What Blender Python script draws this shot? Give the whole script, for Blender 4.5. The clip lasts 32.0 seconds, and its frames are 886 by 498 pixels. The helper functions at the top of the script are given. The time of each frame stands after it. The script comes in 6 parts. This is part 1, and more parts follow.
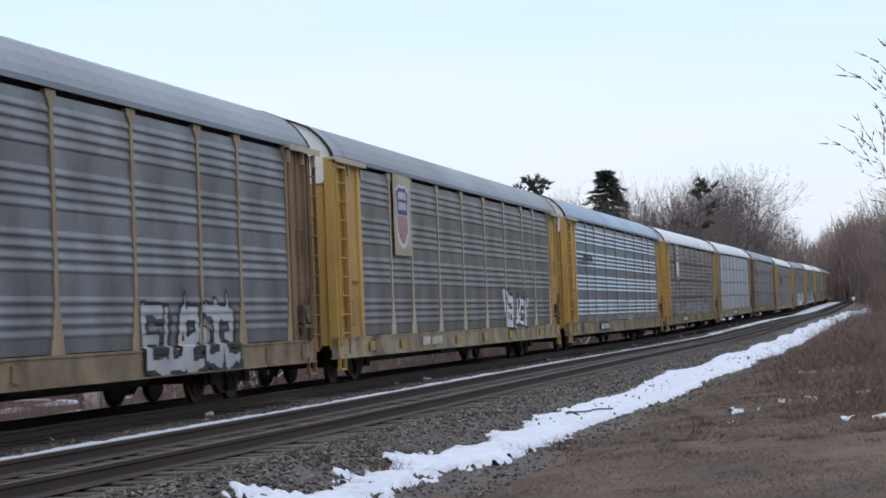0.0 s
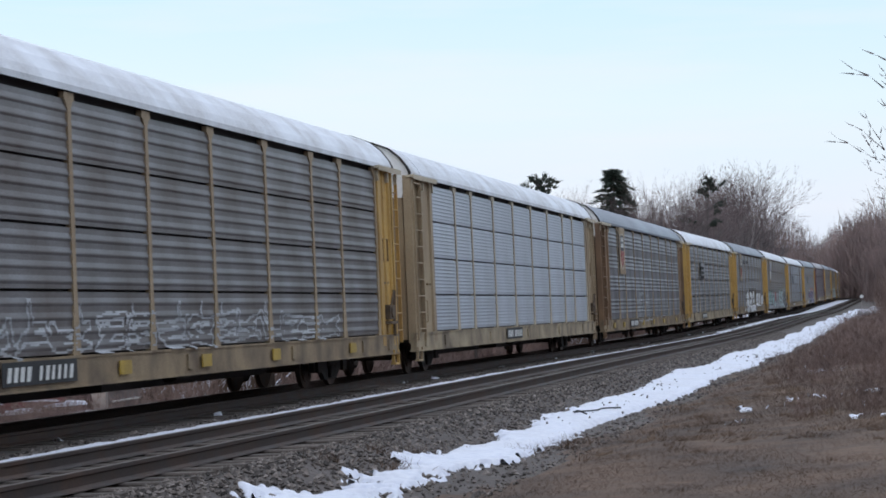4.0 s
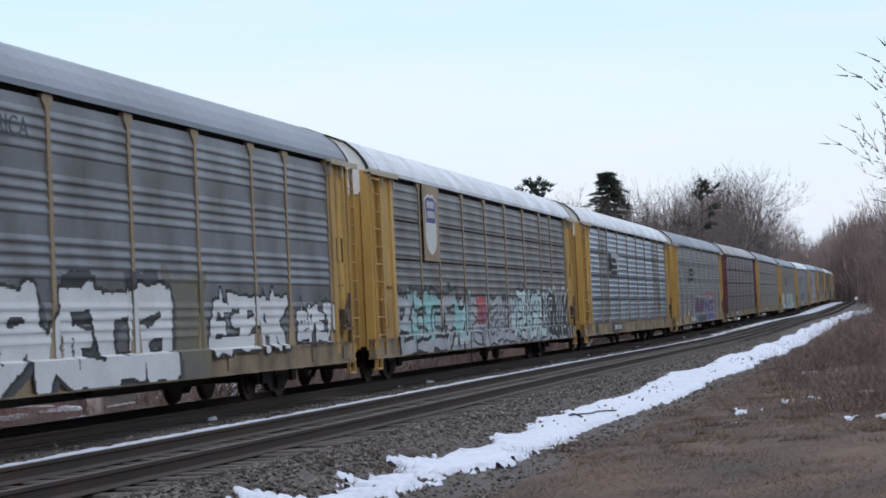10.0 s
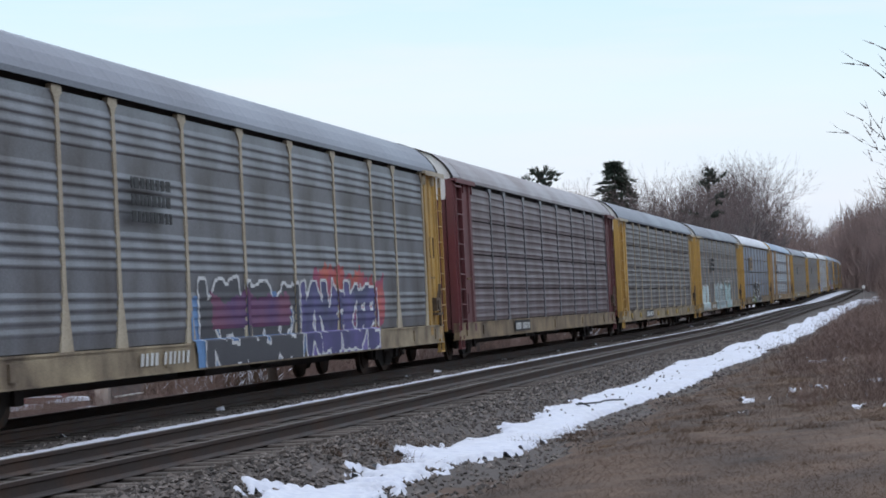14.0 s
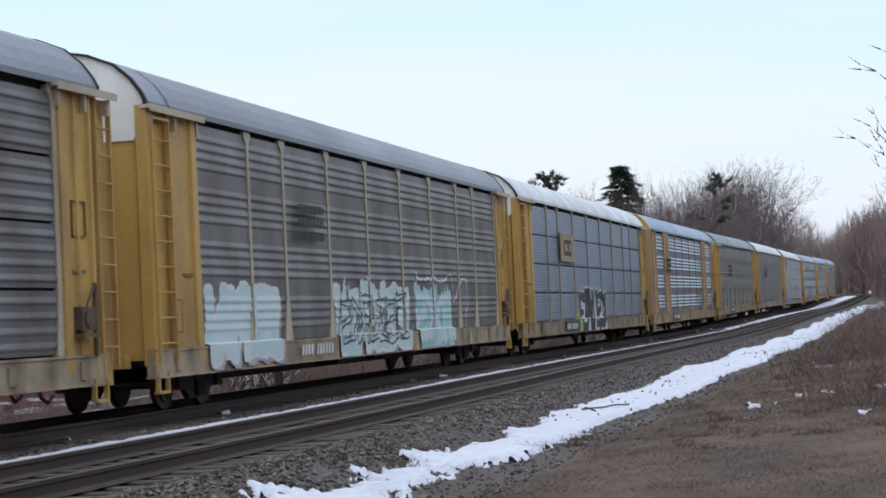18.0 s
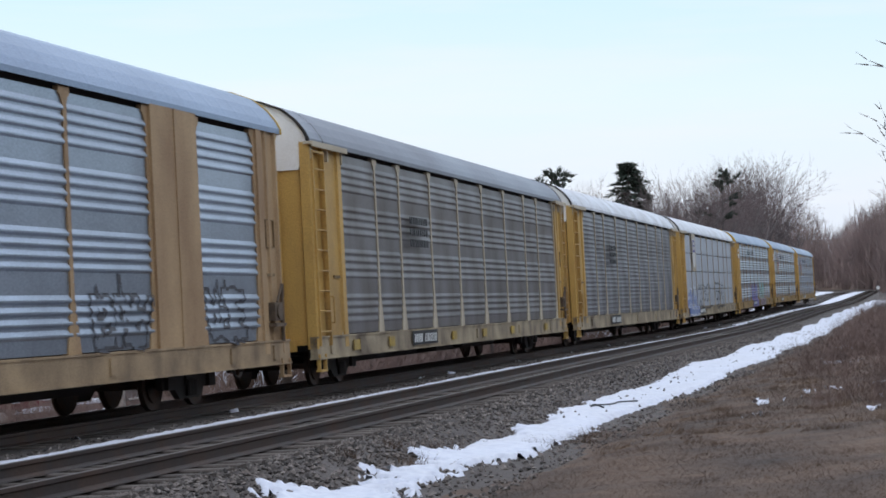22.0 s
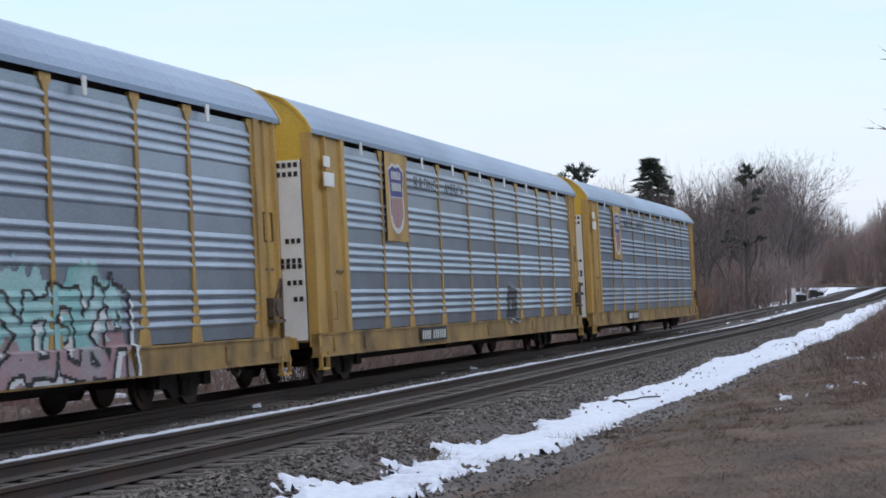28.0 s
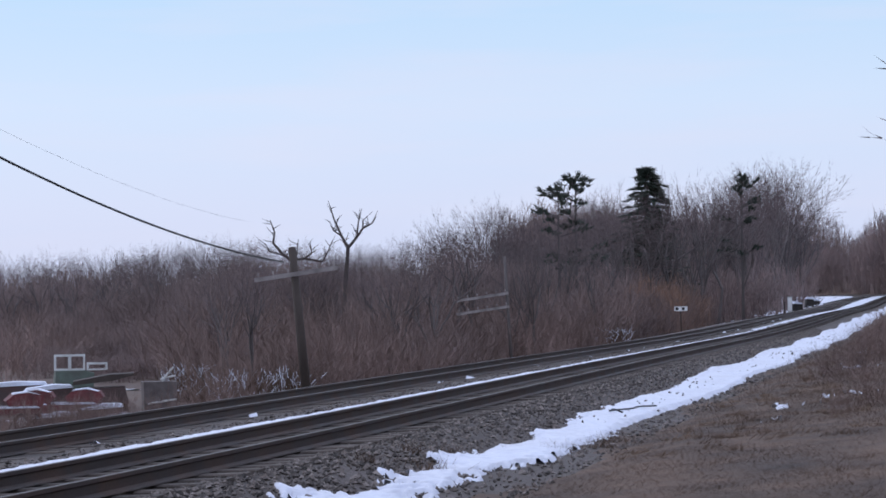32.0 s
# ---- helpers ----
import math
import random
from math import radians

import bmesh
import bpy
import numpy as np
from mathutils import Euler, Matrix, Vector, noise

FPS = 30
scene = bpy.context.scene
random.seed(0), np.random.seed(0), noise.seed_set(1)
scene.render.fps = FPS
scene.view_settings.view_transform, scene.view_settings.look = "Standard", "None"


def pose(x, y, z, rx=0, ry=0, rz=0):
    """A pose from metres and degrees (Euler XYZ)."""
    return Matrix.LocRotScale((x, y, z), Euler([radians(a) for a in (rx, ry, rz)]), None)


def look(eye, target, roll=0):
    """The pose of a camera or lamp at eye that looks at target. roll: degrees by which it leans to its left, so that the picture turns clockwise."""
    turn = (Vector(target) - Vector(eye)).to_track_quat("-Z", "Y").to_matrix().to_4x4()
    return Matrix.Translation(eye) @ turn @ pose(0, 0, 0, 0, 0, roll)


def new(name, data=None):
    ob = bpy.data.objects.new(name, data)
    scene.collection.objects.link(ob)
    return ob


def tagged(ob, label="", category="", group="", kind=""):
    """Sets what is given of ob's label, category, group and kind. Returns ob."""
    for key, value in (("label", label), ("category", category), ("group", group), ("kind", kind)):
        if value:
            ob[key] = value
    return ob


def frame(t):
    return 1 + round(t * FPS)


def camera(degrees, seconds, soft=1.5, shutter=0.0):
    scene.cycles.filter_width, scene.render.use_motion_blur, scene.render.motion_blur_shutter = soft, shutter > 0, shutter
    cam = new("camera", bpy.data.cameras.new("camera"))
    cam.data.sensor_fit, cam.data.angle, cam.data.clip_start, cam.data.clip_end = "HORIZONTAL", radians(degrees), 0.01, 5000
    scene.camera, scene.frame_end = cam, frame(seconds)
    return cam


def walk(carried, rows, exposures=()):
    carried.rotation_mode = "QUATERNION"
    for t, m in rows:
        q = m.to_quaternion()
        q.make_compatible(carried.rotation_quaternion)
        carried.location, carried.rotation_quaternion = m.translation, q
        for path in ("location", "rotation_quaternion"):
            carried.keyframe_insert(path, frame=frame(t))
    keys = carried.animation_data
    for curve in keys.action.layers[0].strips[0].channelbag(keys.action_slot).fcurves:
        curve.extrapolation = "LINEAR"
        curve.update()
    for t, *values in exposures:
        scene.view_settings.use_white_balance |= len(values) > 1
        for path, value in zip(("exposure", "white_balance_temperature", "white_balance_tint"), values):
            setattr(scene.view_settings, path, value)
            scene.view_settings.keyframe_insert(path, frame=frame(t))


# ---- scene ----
cam = camera(25.22, 32.0, soft=1.7, shutter=0.08)
EYE = (0.0, 0.0, 1.772)


def aim(pan, tilt, roll):
    """The camera at EYE, turned right by pan, up by tilt, leaning by roll degrees."""
    return pose(*EYE, 90 + tilt, 0, -pan) @ pose(0, 0, 0, 0, 0, roll)


walk(cam, [(t, aim(p, a, r)) for t, p, a, r in (
    (0, 1.197, 1.554, -0.098), (0.5, 1.132, 1.677, -0.082), (1, 1.059, 1.777, -0.001), (1.5, 0.988, 1.738, -0.132),
    (2, 0.972, 1.685, -0.218), (2.5, 0.967, 1.642, -0.218), (3, 0.962, 1.628, -0.189), (3.5, 0.942, 1.587, -0.255),
    (5.5, 1.069, 1.461, -0.382), (6, 1.061, 1.465, -0.412), (6.5, 1.077, 1.459, -0.382), (7, 1.113, 1.520, -0.491),
    (7.5, 1.137, 1.648, -0.532), (8, 1.176, 1.811, -0.516), (8.5, 1.187, 1.886, -0.419), (9, 1.167, 1.836, -0.383),
    (9.5, 1.173, 1.742, -0.515), (10, 1.136, 1.644, -0.541), (10.5, 1.135, 1.547, -0.545), (11, 1.129, 1.524, -0.673),
    (11.5, 1.109, 1.521, -0.737), (12, 1.081, 1.543, -0.704), (12.5, 1.002, 1.483, -0.616), (13, 0.970, 1.439, -0.675),
    (13.5, 0.940, 1.373, -0.800), (14, 0.931, 1.345, -0.701), (14.5, 0.926, 1.344, -0.674), (16.5, 0.792, 1.527, -0.585),
    (17, 0.779, 1.524, -0.690), (17.5, 0.766, 1.491, -0.653), (18, 0.756, 1.471, -0.545), (18.5, 0.728, 1.519, -0.692),
    (19, 0.701, 1.589, -0.737), (19.5, 0.657, 1.646, -0.711), (20, 0.637, 1.677, -0.656), (20.5, 0.588, 1.640, -0.726),
    (21, 0.539, 1.570, -0.648), (21.5, 0.546, 1.492, -0.658), (22, 0.536, 1.397, -0.790), (22.5, 0.509, 1.296, -0.811),
    (23, 0.457, 1.222, -0.784), (23.5, 0.417, 1.285, -0.878), (24, 0.335, 1.393, -0.862), (24.5, 0.282, 1.425, -0.756),
    (25, 0.184, 1.393, -0.774), (25.5, 0.122, 1.322, -0.739), (27.5, -0.041, 1.286, -0.826), (28, -0.111, 1.271, -0.749),
    (28.5, -0.164, 1.249, -0.760), (29, -0.192, 1.224, -0.738), (29.5, -0.202, 1.219, -0.701), (30, -0.205, 1.271, -0.728),
    (30.5, -0.181, 1.345, -0.773), (31, -0.132, 1.397, -0.707), (31.5, -0.096, 1.444, -0.716), (32, -0.000, 1.539, -0.799),
)], exposures=((0, 0.0, 6500, 10), (2, -0.03, 6390, 10), (6, -0.04, 6370, 10), (9, -0.03, 6390, 10), (13, -0.02, 6410, 10), (16.5, 0.0, 6490, 10), (18.4, 0.0, 6490, 10), (20, -0.02, 6380, 10), (23, 0.0, 6460, 10), (25, -0.01, 6400, 10), (28, 0.0, 6400, 10), (30.6, 0.0, 6500, 10), (31.3, -0.10, 6300, 13), (32, -0.3, 5850, 18)))

# ---- world and light ----
def build_world():
    w = bpy.data.worlds.new("winter_sky")
    scene.world = w
    w.use_nodes = True
    n, l = w.node_tree.nodes, w.node_tree.links
    n.clear()
    out, bg = n.new("ShaderNodeOutputWorld"), n.new("ShaderNodeBackground")
    sky = n.new("ShaderNodeTexSky")
    sky.sky_type, sky.sun_disc = "NISHITA", False
    sky.sun_elevation, sky.sun_rotation = radians(14), radians(SUN_TURN)
    sky.air_density, sky.dust_density = 1.0, 2.0
    dim = n.new("ShaderNodeVectorMath")
    dim.operation = "SCALE"
    dim.inputs["Scale"].default_value = 0.06
    l.new(sky.outputs[0], dim.inputs[0])
    co, sep = n.new("ShaderNodeTexCoord"), n.new("ShaderNodeSeparateXYZ")
    l.new(co.outputs["Generated"], sep.inputs[0])
    ramp = n.new("ShaderNodeValToRGB")
    e = ramp.color_ramp.elements
    e[0].position, e[0].color = 0.0, (0.74, 0.80, 0.93, 1)
    e[1].position, e[1].color = 1.0, (1.15, 1.25, 1.45, 1)
    for p, c in ((0.045, (0.79, 0.85, 0.95, 1)), (0.10, (0.76, 0.89, 0.98, 1)), (0.16, (0.62, 0.84, 0.97, 1)), (0.45, (1.0, 1.12, 1.32, 1))):
        x = e.new(p)
        x.color = c
    l.new(sep.outputs["Z"], ramp.inputs[0])
    # thin cloud
    m = n.new("ShaderNodeMapping")
    m.inputs["Scale"].default_value = (3.0, 3.0, 26.0)
    l.new(co.outputs["Generated"], m.inputs[0])
    noi = n.new("ShaderNodeTexNoise")
    noi.inputs["Scale"].default_value, noi.inputs["Detail"].default_value = 1.6, 4
    l.new(m.outputs[0], noi.inputs[0])
    cr = n.new("ShaderNodeValToRGB")
    cr.color_ramp.elements[0].position, cr.color_ramp.elements[1].position = 0.5, 0.78
    cr.color_ramp.elements[1].color = (0.55, 0.55, 0.55, 1)
    l.new(noi.outputs[0], cr.inputs[0])
    cl = n.new("ShaderNodeMixRGB")
    cl.inputs[2].default_value = (0.86, 0.87, 0.93, 1)
    l.new(cr.outputs[0], cl.inputs[0])
    l.new(ramp.outputs[0], cl.inputs[1])
    mix = n.new("ShaderNodeMixRGB")
    mix.inputs[0].default_value = 0.85
    l.new(dim.outputs[0], mix.inputs[1])
    l.new(cl.outputs[0], mix.inputs[2])
    l.new(mix.outputs[0], bg.inputs[0])
    bg.inputs[1].default_value = 1.22
    l.new(bg.outputs[0], out.inputs[0])
    sun = bpy.data.lights.new("sun", "SUN")
    sun.energy, sun.angle, sun.color = 0.6, radians(30), (1.0, 0.95, 0.9)
    ob = new("sun", sun)
    ob.matrix_basis = look((-80, 90, 50), (0, 40, 0))


SUN_TURN = 300
build_world()

# ---- materials ----
def mat(name, base, rough=0.6, metal=0.0, dirt=None, amount=0.35, scale=1.0, streak=0.0, bump=0.0, fine=40.0, vary=0.0, loose=False):
    """A weathered surface: base colour, stains of the dirt colour at a large scale, grain at a fine one, vertical streaks."""
    m = bpy.data.materials.new(name)
    m.use_nodes = True
    n, l = m.node_tree.nodes, m.node_tree.links
    b = n["Principled BSDF"]
    b.inputs["Metallic"].default_value = metal
    co = n.new("ShaderNodeTexCoord")
    dirt = dirt or tuple(c * 0.6 for c in base)
    big = n.new("ShaderNodeTexNoise")
    big.inputs["Scale"].default_value, big.inputs["Detail"].default_value = scale, 6
    mp = n.new("ShaderNodeMapping")
    mp.inputs["Scale"].default_value = (1, 1, 1 - 0.88 * streak)
    l.new(co.outputs["Object"], mp.inputs[0])
    l.new(mp.outputs[0], big.inputs["Vector"])
    r = n.new("ShaderNodeValToRGB")
    r.color_ramp.elements[0].position, r.color_ramp.elements[1].position = 0.38, 0.72
    r.color_ramp.elements[1].color = (amount,) * 3 + (1,)
    l.new(big.outputs[0], r.inputs[0])
    mx = n.new("ShaderNodeMixRGB")
    mx.inputs[1].default_value, mx.inputs[2].default_value = (*base, 1), (*dirt, 1)
    l.new(r.outputs[0], mx.inputs[0])
    fi = n.new("ShaderNodeTexNoise")
    fi.inputs["Scale"].default_value, fi.inputs["Detail"].default_value = fine, 3
    l.new(co.outputs["Object"], fi.inputs["Vector"])
    mul = n.new("ShaderNodeMixRGB")
    mul.blend_type = "OVERLAY"
    mul.inputs[0].default_value = 0.45
    l.new(mx.outputs[0], mul.inputs[1])
    l.new(fi.outputs[0], mul.inputs[2])
    last = mul
    if vary:
        oi, hs = n.new("ShaderNodeNewGeometry" if loose else "ShaderNodeObjectInfo"), n.new("ShaderNodeHueSaturation")
        mr = n.new("ShaderNodeMapRange")
        mr.inputs[3].default_value, mr.inputs[4].default_value = 1 - vary, 1 + vary
        l.new(oi.outputs["Random Per Island" if loose else "Random"], mr.inputs[0])
        l.new(mr.outputs[0], hs.inputs["Value"])
        l.new(mul.outputs[0], hs.inputs["Color"])
        last = hs
    l.new(last.outputs[0], b.inputs["Base Color"])
    ro = n.new("ShaderNodeMapRange")
    ro.inputs[3].default_value, ro.inputs[4].default_value = rough - 0.12, min(1, rough + 0.15)
    l.new(big.outputs[0], ro.inputs[0])
    l.new(ro.outputs[0], b.inputs["Roughness"])
    if bump:
        bp = n.new("ShaderNodeBump")
        bp.inputs["Strength"].default_value, bp.inputs["Distance"].default_value = 0.6, bump
        l.new(fi.outputs[0], bp.inputs["Height"])
        l.new(bp.outputs[0], b.inputs["Normal"])
    return m


RUST = (0.16, 0.075, 0.035)
GRIME = (0.09, 0.08, 0.075)
M = {
    "roof_grey": mat("roof_grey", (0.185, 0.20, 0.245), 0.45, 0.3, GRIME, 0.35, 0.25),
    "roof_blue": mat("roof_blue", (0.23, 0.30, 0.42), 0.42, 0.4, GRIME, 0.25, 0.25),
    "roof_white": mat("roof_white", (0.68, 0.70, 0.75), 0.5, 0.0, (0.3, 0.27, 0.25), 0.6, 1.1),
    "roof_brown": mat("roof_brown", (0.33, 0.31, 0.33), 0.5, 0.1, (0.17, 0.13, 0.11), 0.6, 0.5),
    "panel_grey": mat("panel_grey", (0.208, 0.214, 0.24), 0.42, 0.45, (0.09, 0.076, 0.072), 0.85, 0.8, 0.35, vary=0.08),
    "panel_brown": mat("panel_brown", (0.18, 0.172, 0.178), 0.45, 0.4, (0.10, 0.078, 0.068), 0.85, 0.8, 0.35, vary=0.08),
    "panel_maroon": mat("panel_maroon", (0.17, 0.135, 0.145), 0.45, 0.35, (0.10, 0.06, 0.062), 0.85, 0.8, 0.35, vary=0.1),
    "panel_silver": mat("panel_silver", (0.32, 0.37, 0.45), 0.34, 0.7, (0.13, 0.14, 0.16), 0.6, 0.4, 0.2, vary=0.08),
    "panel_blue": mat("panel_blue", (0.21, 0.25, 0.32), 0.45, 0.4, (0.12, 0.12, 0.14), 0.5, 0.4, 0.3, vary=0.08),
    "panel_white": mat("panel_white", (0.40, 0.43, 0.48), 0.5, 0.2, (0.24, 0.22, 0.21), 0.4, 0.5, 0.5, vary=0.05),
    "tan": mat("tan_paint", (0.35, 0.265, 0.165), 0.6, 0, (0.17, 0.10, 0.06), 0.75, 0.9, 0.5),
    "beige": mat("beige_paint", (0.50, 0.43, 0.32), 0.6, 0, (0.20, 0.14, 0.095), 0.75, 0.9, 0.5),
    "yellow": mat("yellow_paint", (0.52, 0.315, 0.085), 0.55, 0, (0.20, 0.115, 0.05), 0.8, 1.1, 0.65),
    "maroon": mat("maroon_paint", (0.15, 0.035, 0.04), 0.55, 0, GRIME, 0.5, 0.8, 0.6),
    "cap_white": mat("white_paint", (0.86, 0.85, 0.83), 0.5, 0, (0.35, 0.3, 0.25), 0.3, 1.5, 0.4),
    "dark": mat("dark_steel", (0.022, 0.02, 0.019), 0.7, 0.2, (0.05, 0.035, 0.025), 0.6, 2.0),
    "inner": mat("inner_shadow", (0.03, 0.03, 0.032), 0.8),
    "wheel": mat("wheel_steel", (0.05, 0.04, 0.035), 0.5, 0.6, RUST, 0.5, 4.0),
    "tan_sill": mat("tan_sill", (0.28, 0.205, 0.12), 0.7, 0, (0.075, 0.052, 0.04), 1.0, 1.3, 0.3),
    "beige_sill": mat("beige_sill", (0.37, 0.295, 0.19), 0.7, 0, (0.09, 0.062, 0.045), 1.0, 1.3, 0.3),
    "yellow_sill": mat("yellow_sill", (0.36, 0.225, 0.07), 0.7, 0, (0.09, 0.056, 0.036), 0.95, 1.3, 0.3),
    "amber": mat("amber_tan_paint", (0.41, 0.27, 0.14), 0.6, 0, (0.19, 0.10, 0.05), 0.8, 0.9, 0.5),
    "amber_sill": mat("amber_tan_sill", (0.36, 0.25, 0.14), 0.7, 0, (0.10, 0.065, 0.04), 0.9, 1.3, 0.3),
    "cap_yellow": mat("bright_yellow_paint", (0.60, 0.38, 0.05), 0.5, 0, (0.36, 0.20, 0.05), 0.6, 1.2, 0.4),
    "gear": mat("grimy_brake_gear", (0.13, 0.085, 0.05), 0.7, 0, (0.04, 0.03, 0.025), 0.9, 3.0),
    "seam": mat("dark_seam", (0.19, 0.125, 0.06), 0.8),
    "black": mat("black_paint_and_shade", (0.02, 0.02, 0.022), 0.6),
    "white": mat("white_lettering", (0.62, 0.62, 0.60), 0.6, dirt=(0.5, 0.48, 0.45)),
    "blue": mat("blue_enamel", (0.04, 0.035, 0.22), 0.5),
    "red": mat("red_enamel", (0.30, 0.025, 0.035), 0.5),
    "g_white": mat("graffiti_white", (0.66, 0.67, 0.68), 0.6, dirt=(0.4, 0.38, 0.36), scale=1.5),
    "g_aqua": mat("graffiti_aqua", (0.22, 0.47, 0.45), 0.6, dirt=(0.5, 0.6, 0.62), amount=0.8, scale=1.1),
    "g_mint": mat("graffiti_mint", (0.42, 0.58, 0.58), 0.6, dirt=(0.62, 0.66, 0.68), amount=0.9, scale=0.9),
    "reflect": mat("reflective_yellow", (0.42, 0.28, 0.05), 0.5, dirt=(0.2, 0.14, 0.06), amount=0.7, scale=3.0),
    "g_blue": mat("graffiti_blue", (0.08, 0.13, 0.36), 0.6, dirt=(0.4, 0.45, 0.55), amount=0.6, scale=1.0),
    "g_purple": mat("graffiti_purple", (0.21, 0.17, 0.41), 0.6, dirt=(0.16, 0.12, 0.4), amount=0.8, scale=1.0),
    "g_red": mat("graffiti_red", (0.45, 0.09, 0.06), 0.6, dirt=(0.2, 0.04, 0.2), amount=0.9, scale=1.2),
    "g_pink": mat("graffiti_pink", (0.36, 0.22, 0.24), 0.6, dirt=(0.3, 0.34, 0.34), amount=0.8, scale=1.2),
    "g_dark": mat("graffiti_dark", (0.05, 0.05, 0.06), 0.6, dirt=(0.12, 0.12, 0.13), scale=1.5),
    "g_faint": mat("graffiti_faded", (0.30, 0.30, 0.31), 0.6, dirt=(0.2, 0.2, 0.2), amount=0.9, scale=1.5),
    "g_olive": mat("graffiti_olive", (0.16, 0.15, 0.09), 0.6, dirt=(0.12, 0.10, 0.14), amount=0.9, scale=1.2),
    "g_sky": mat("graffiti_sky_blue", (0.13, 0.27, 0.50), 0.6, dirt=(0.06, 0.09, 0.22), amount=0.9, scale=0.8),
    "g_plum": mat("graffiti_plum", (0.16, 0.04, 0.09), 0.6, dirt=(0.08, 0.04, 0.14), amount=0.9, scale=1.0),
    "g_navy": mat("graffiti_navy", (0.035, 0.04, 0.10), 0.6, dirt=(0.15, 0.12, 0.33), amount=0.8, scale=0.9),
    "g_green": mat("graffiti_green", (0.28, 0.42, 0.09), 0.6, dirt=(0.12, 0.2, 0.06), scale=1.0),
    "rusty": mat("rusty_brown_paint", (0.22, 0.13, 0.07), 0.7, 0, (0.09, 0.05, 0.03), 0.9, 1.2, 0.6),
    "g_grey": mat("graffiti_grey", (0.42, 0.43, 0.45), 0.6, dirt=(0.28, 0.29, 0.3), amount=0.9, scale=1.2),
    "rail": mat("rail_steel", (0.048, 0.036, 0.033), 0.6, 0.3, (0.10, 0.055, 0.035), 0.6, 2.0),
    "rail_top": mat("polished_rail", (0.09, 0.073, 0.064), 0.5, 0.6, (0.08, 0.055, 0.042), 0.6, 3.0),
    "tie": mat("creosoted_tie", (0.072, 0.057, 0.049), 0.85, 0, (0.1, 0.08, 0.065), 0.6, 3.0, 0, 0.01, vary=0.25),
    "bed": mat("oily_track_bed", (0.085, 0.069, 0.061), 0.95, 0, (0.028, 0.024, 0.022), 0.8, 0.8, 0, 0.05, 14.0),
    "ballast": mat("ballast", (0.095, 0.078, 0.071), 0.9, 0, (0.06, 0.05, 0.044), 0.8, 0.8, 0, 0.05, 14.0),
    "stone": mat("ballast_stone", (0.16, 0.137, 0.123), 0.85, 0, (0.06, 0.046, 0.038), 0.8, 6.0, vary=0.75, loose=True),
    "soil": mat("dry_turf", (0.108, 0.065, 0.041), 0.95, 0, (0.036, 0.025, 0.020), 0.95, 0.7, 0, 0.02, 5.0),
    "floor": mat("leaf_litter", (0.12, 0.082, 0.062), 0.95, 0, (0.07, 0.052, 0.045), 0.8, 0.15, 0, 0.1, 2.0),
    "snow": mat("snow", (0.66, 0.68, 0.76), 0.6, 0, (0.55, 0.54, 0.55), 0.35, 1.2, 0, 0.03, 9.0),
    "straw": mat("dry_grass", (0.120, 0.074, 0.047), 0.95, 0, (0.042, 0.029, 0.023), 0.95, 0.7),
    "tuft": mat("straw_tufts", (0.19, 0.125, 0.08), 0.9, 0, (0.09, 0.06, 0.045), 0.9, 0.5),
    "bark": mat("grey_bark", (0.12, 0.10, 0.094), 0.9, 0, (0.075, 0.065, 0.062), 0.7, 1.5, 0.5, vary=0.25),
    "twig": mat("twigs", (0.15, 0.112, 0.108), 0.9, 0, (0.09, 0.068, 0.068), 0.8, 0.5, vary=0.3),
    "brush": mat("brush_stems", (0.22, 0.15, 0.127), 0.9, 0, (0.12, 0.086, 0.078), 0.8, 0.4, vary=0.35),
    "thicket": mat("thicket_twigs", (0.22, 0.158, 0.142), 0.9, 0, (0.115, 0.09, 0.088), 0.8, 0.25, vary=0.25),
    "dead_wood": mat("dead_wood", (0.06, 0.045, 0.042), 0.9, 0, (0.11, 0.085, 0.075), 0.6, 2.0),
    "dead_steel": mat("faded_green_paint", (0.12, 0.15, 0.12), 0.7, 0, (0.08, 0.07, 0.06), 0.7, 2.0),
    "rust_brush": mat("rust_brown_twigs", (0.30, 0.175, 0.115), 0.9, 0, (0.21, 0.135, 0.105), 0.8, 0.25, vary=0.2),
    "needle": mat("conifer_needles", (0.028, 0.042, 0.03), 0.8, 0, (0.05, 0.045, 0.03), 0.6, 1.0, vary=0.2),
    "pole": mat("weathered_pole", (0.05, 0.037, 0.03), 0.9, 0, (0.09, 0.07, 0.06), 0.6, 2.0, 0.6),
    "arm": mat("grey_wood", (0.33, 0.29, 0.275), 0.9, 0, (0.1, 0.085, 0.08), 0.6, 2.0),
    "farm_red": mat("faded_red_paint", (0.14, 0.028, 0.03), 0.7, 0, (0.075, 0.032, 0.028), 0.9, 3.5),
    "farm_white": mat("chalky_white_paint", (0.62, 0.62, 0.60), 0.6, 0, (0.3, 0.26, 0.22), 0.5, 2.0),
}


# ---- building helpers ----
def mesh_of(name, verts, faces, material, smooth=False):
    me = bpy.data.meshes.new(name)
    me.from_pydata(verts, [], faces)
    for one in material if isinstance(material, (list, tuple)) else (material,):
        me.materials.append(one)
    if smooth:
        me.polygons.foreach_set("use_smooth", [True] * len(me.polygons))
    me.update()
    return me


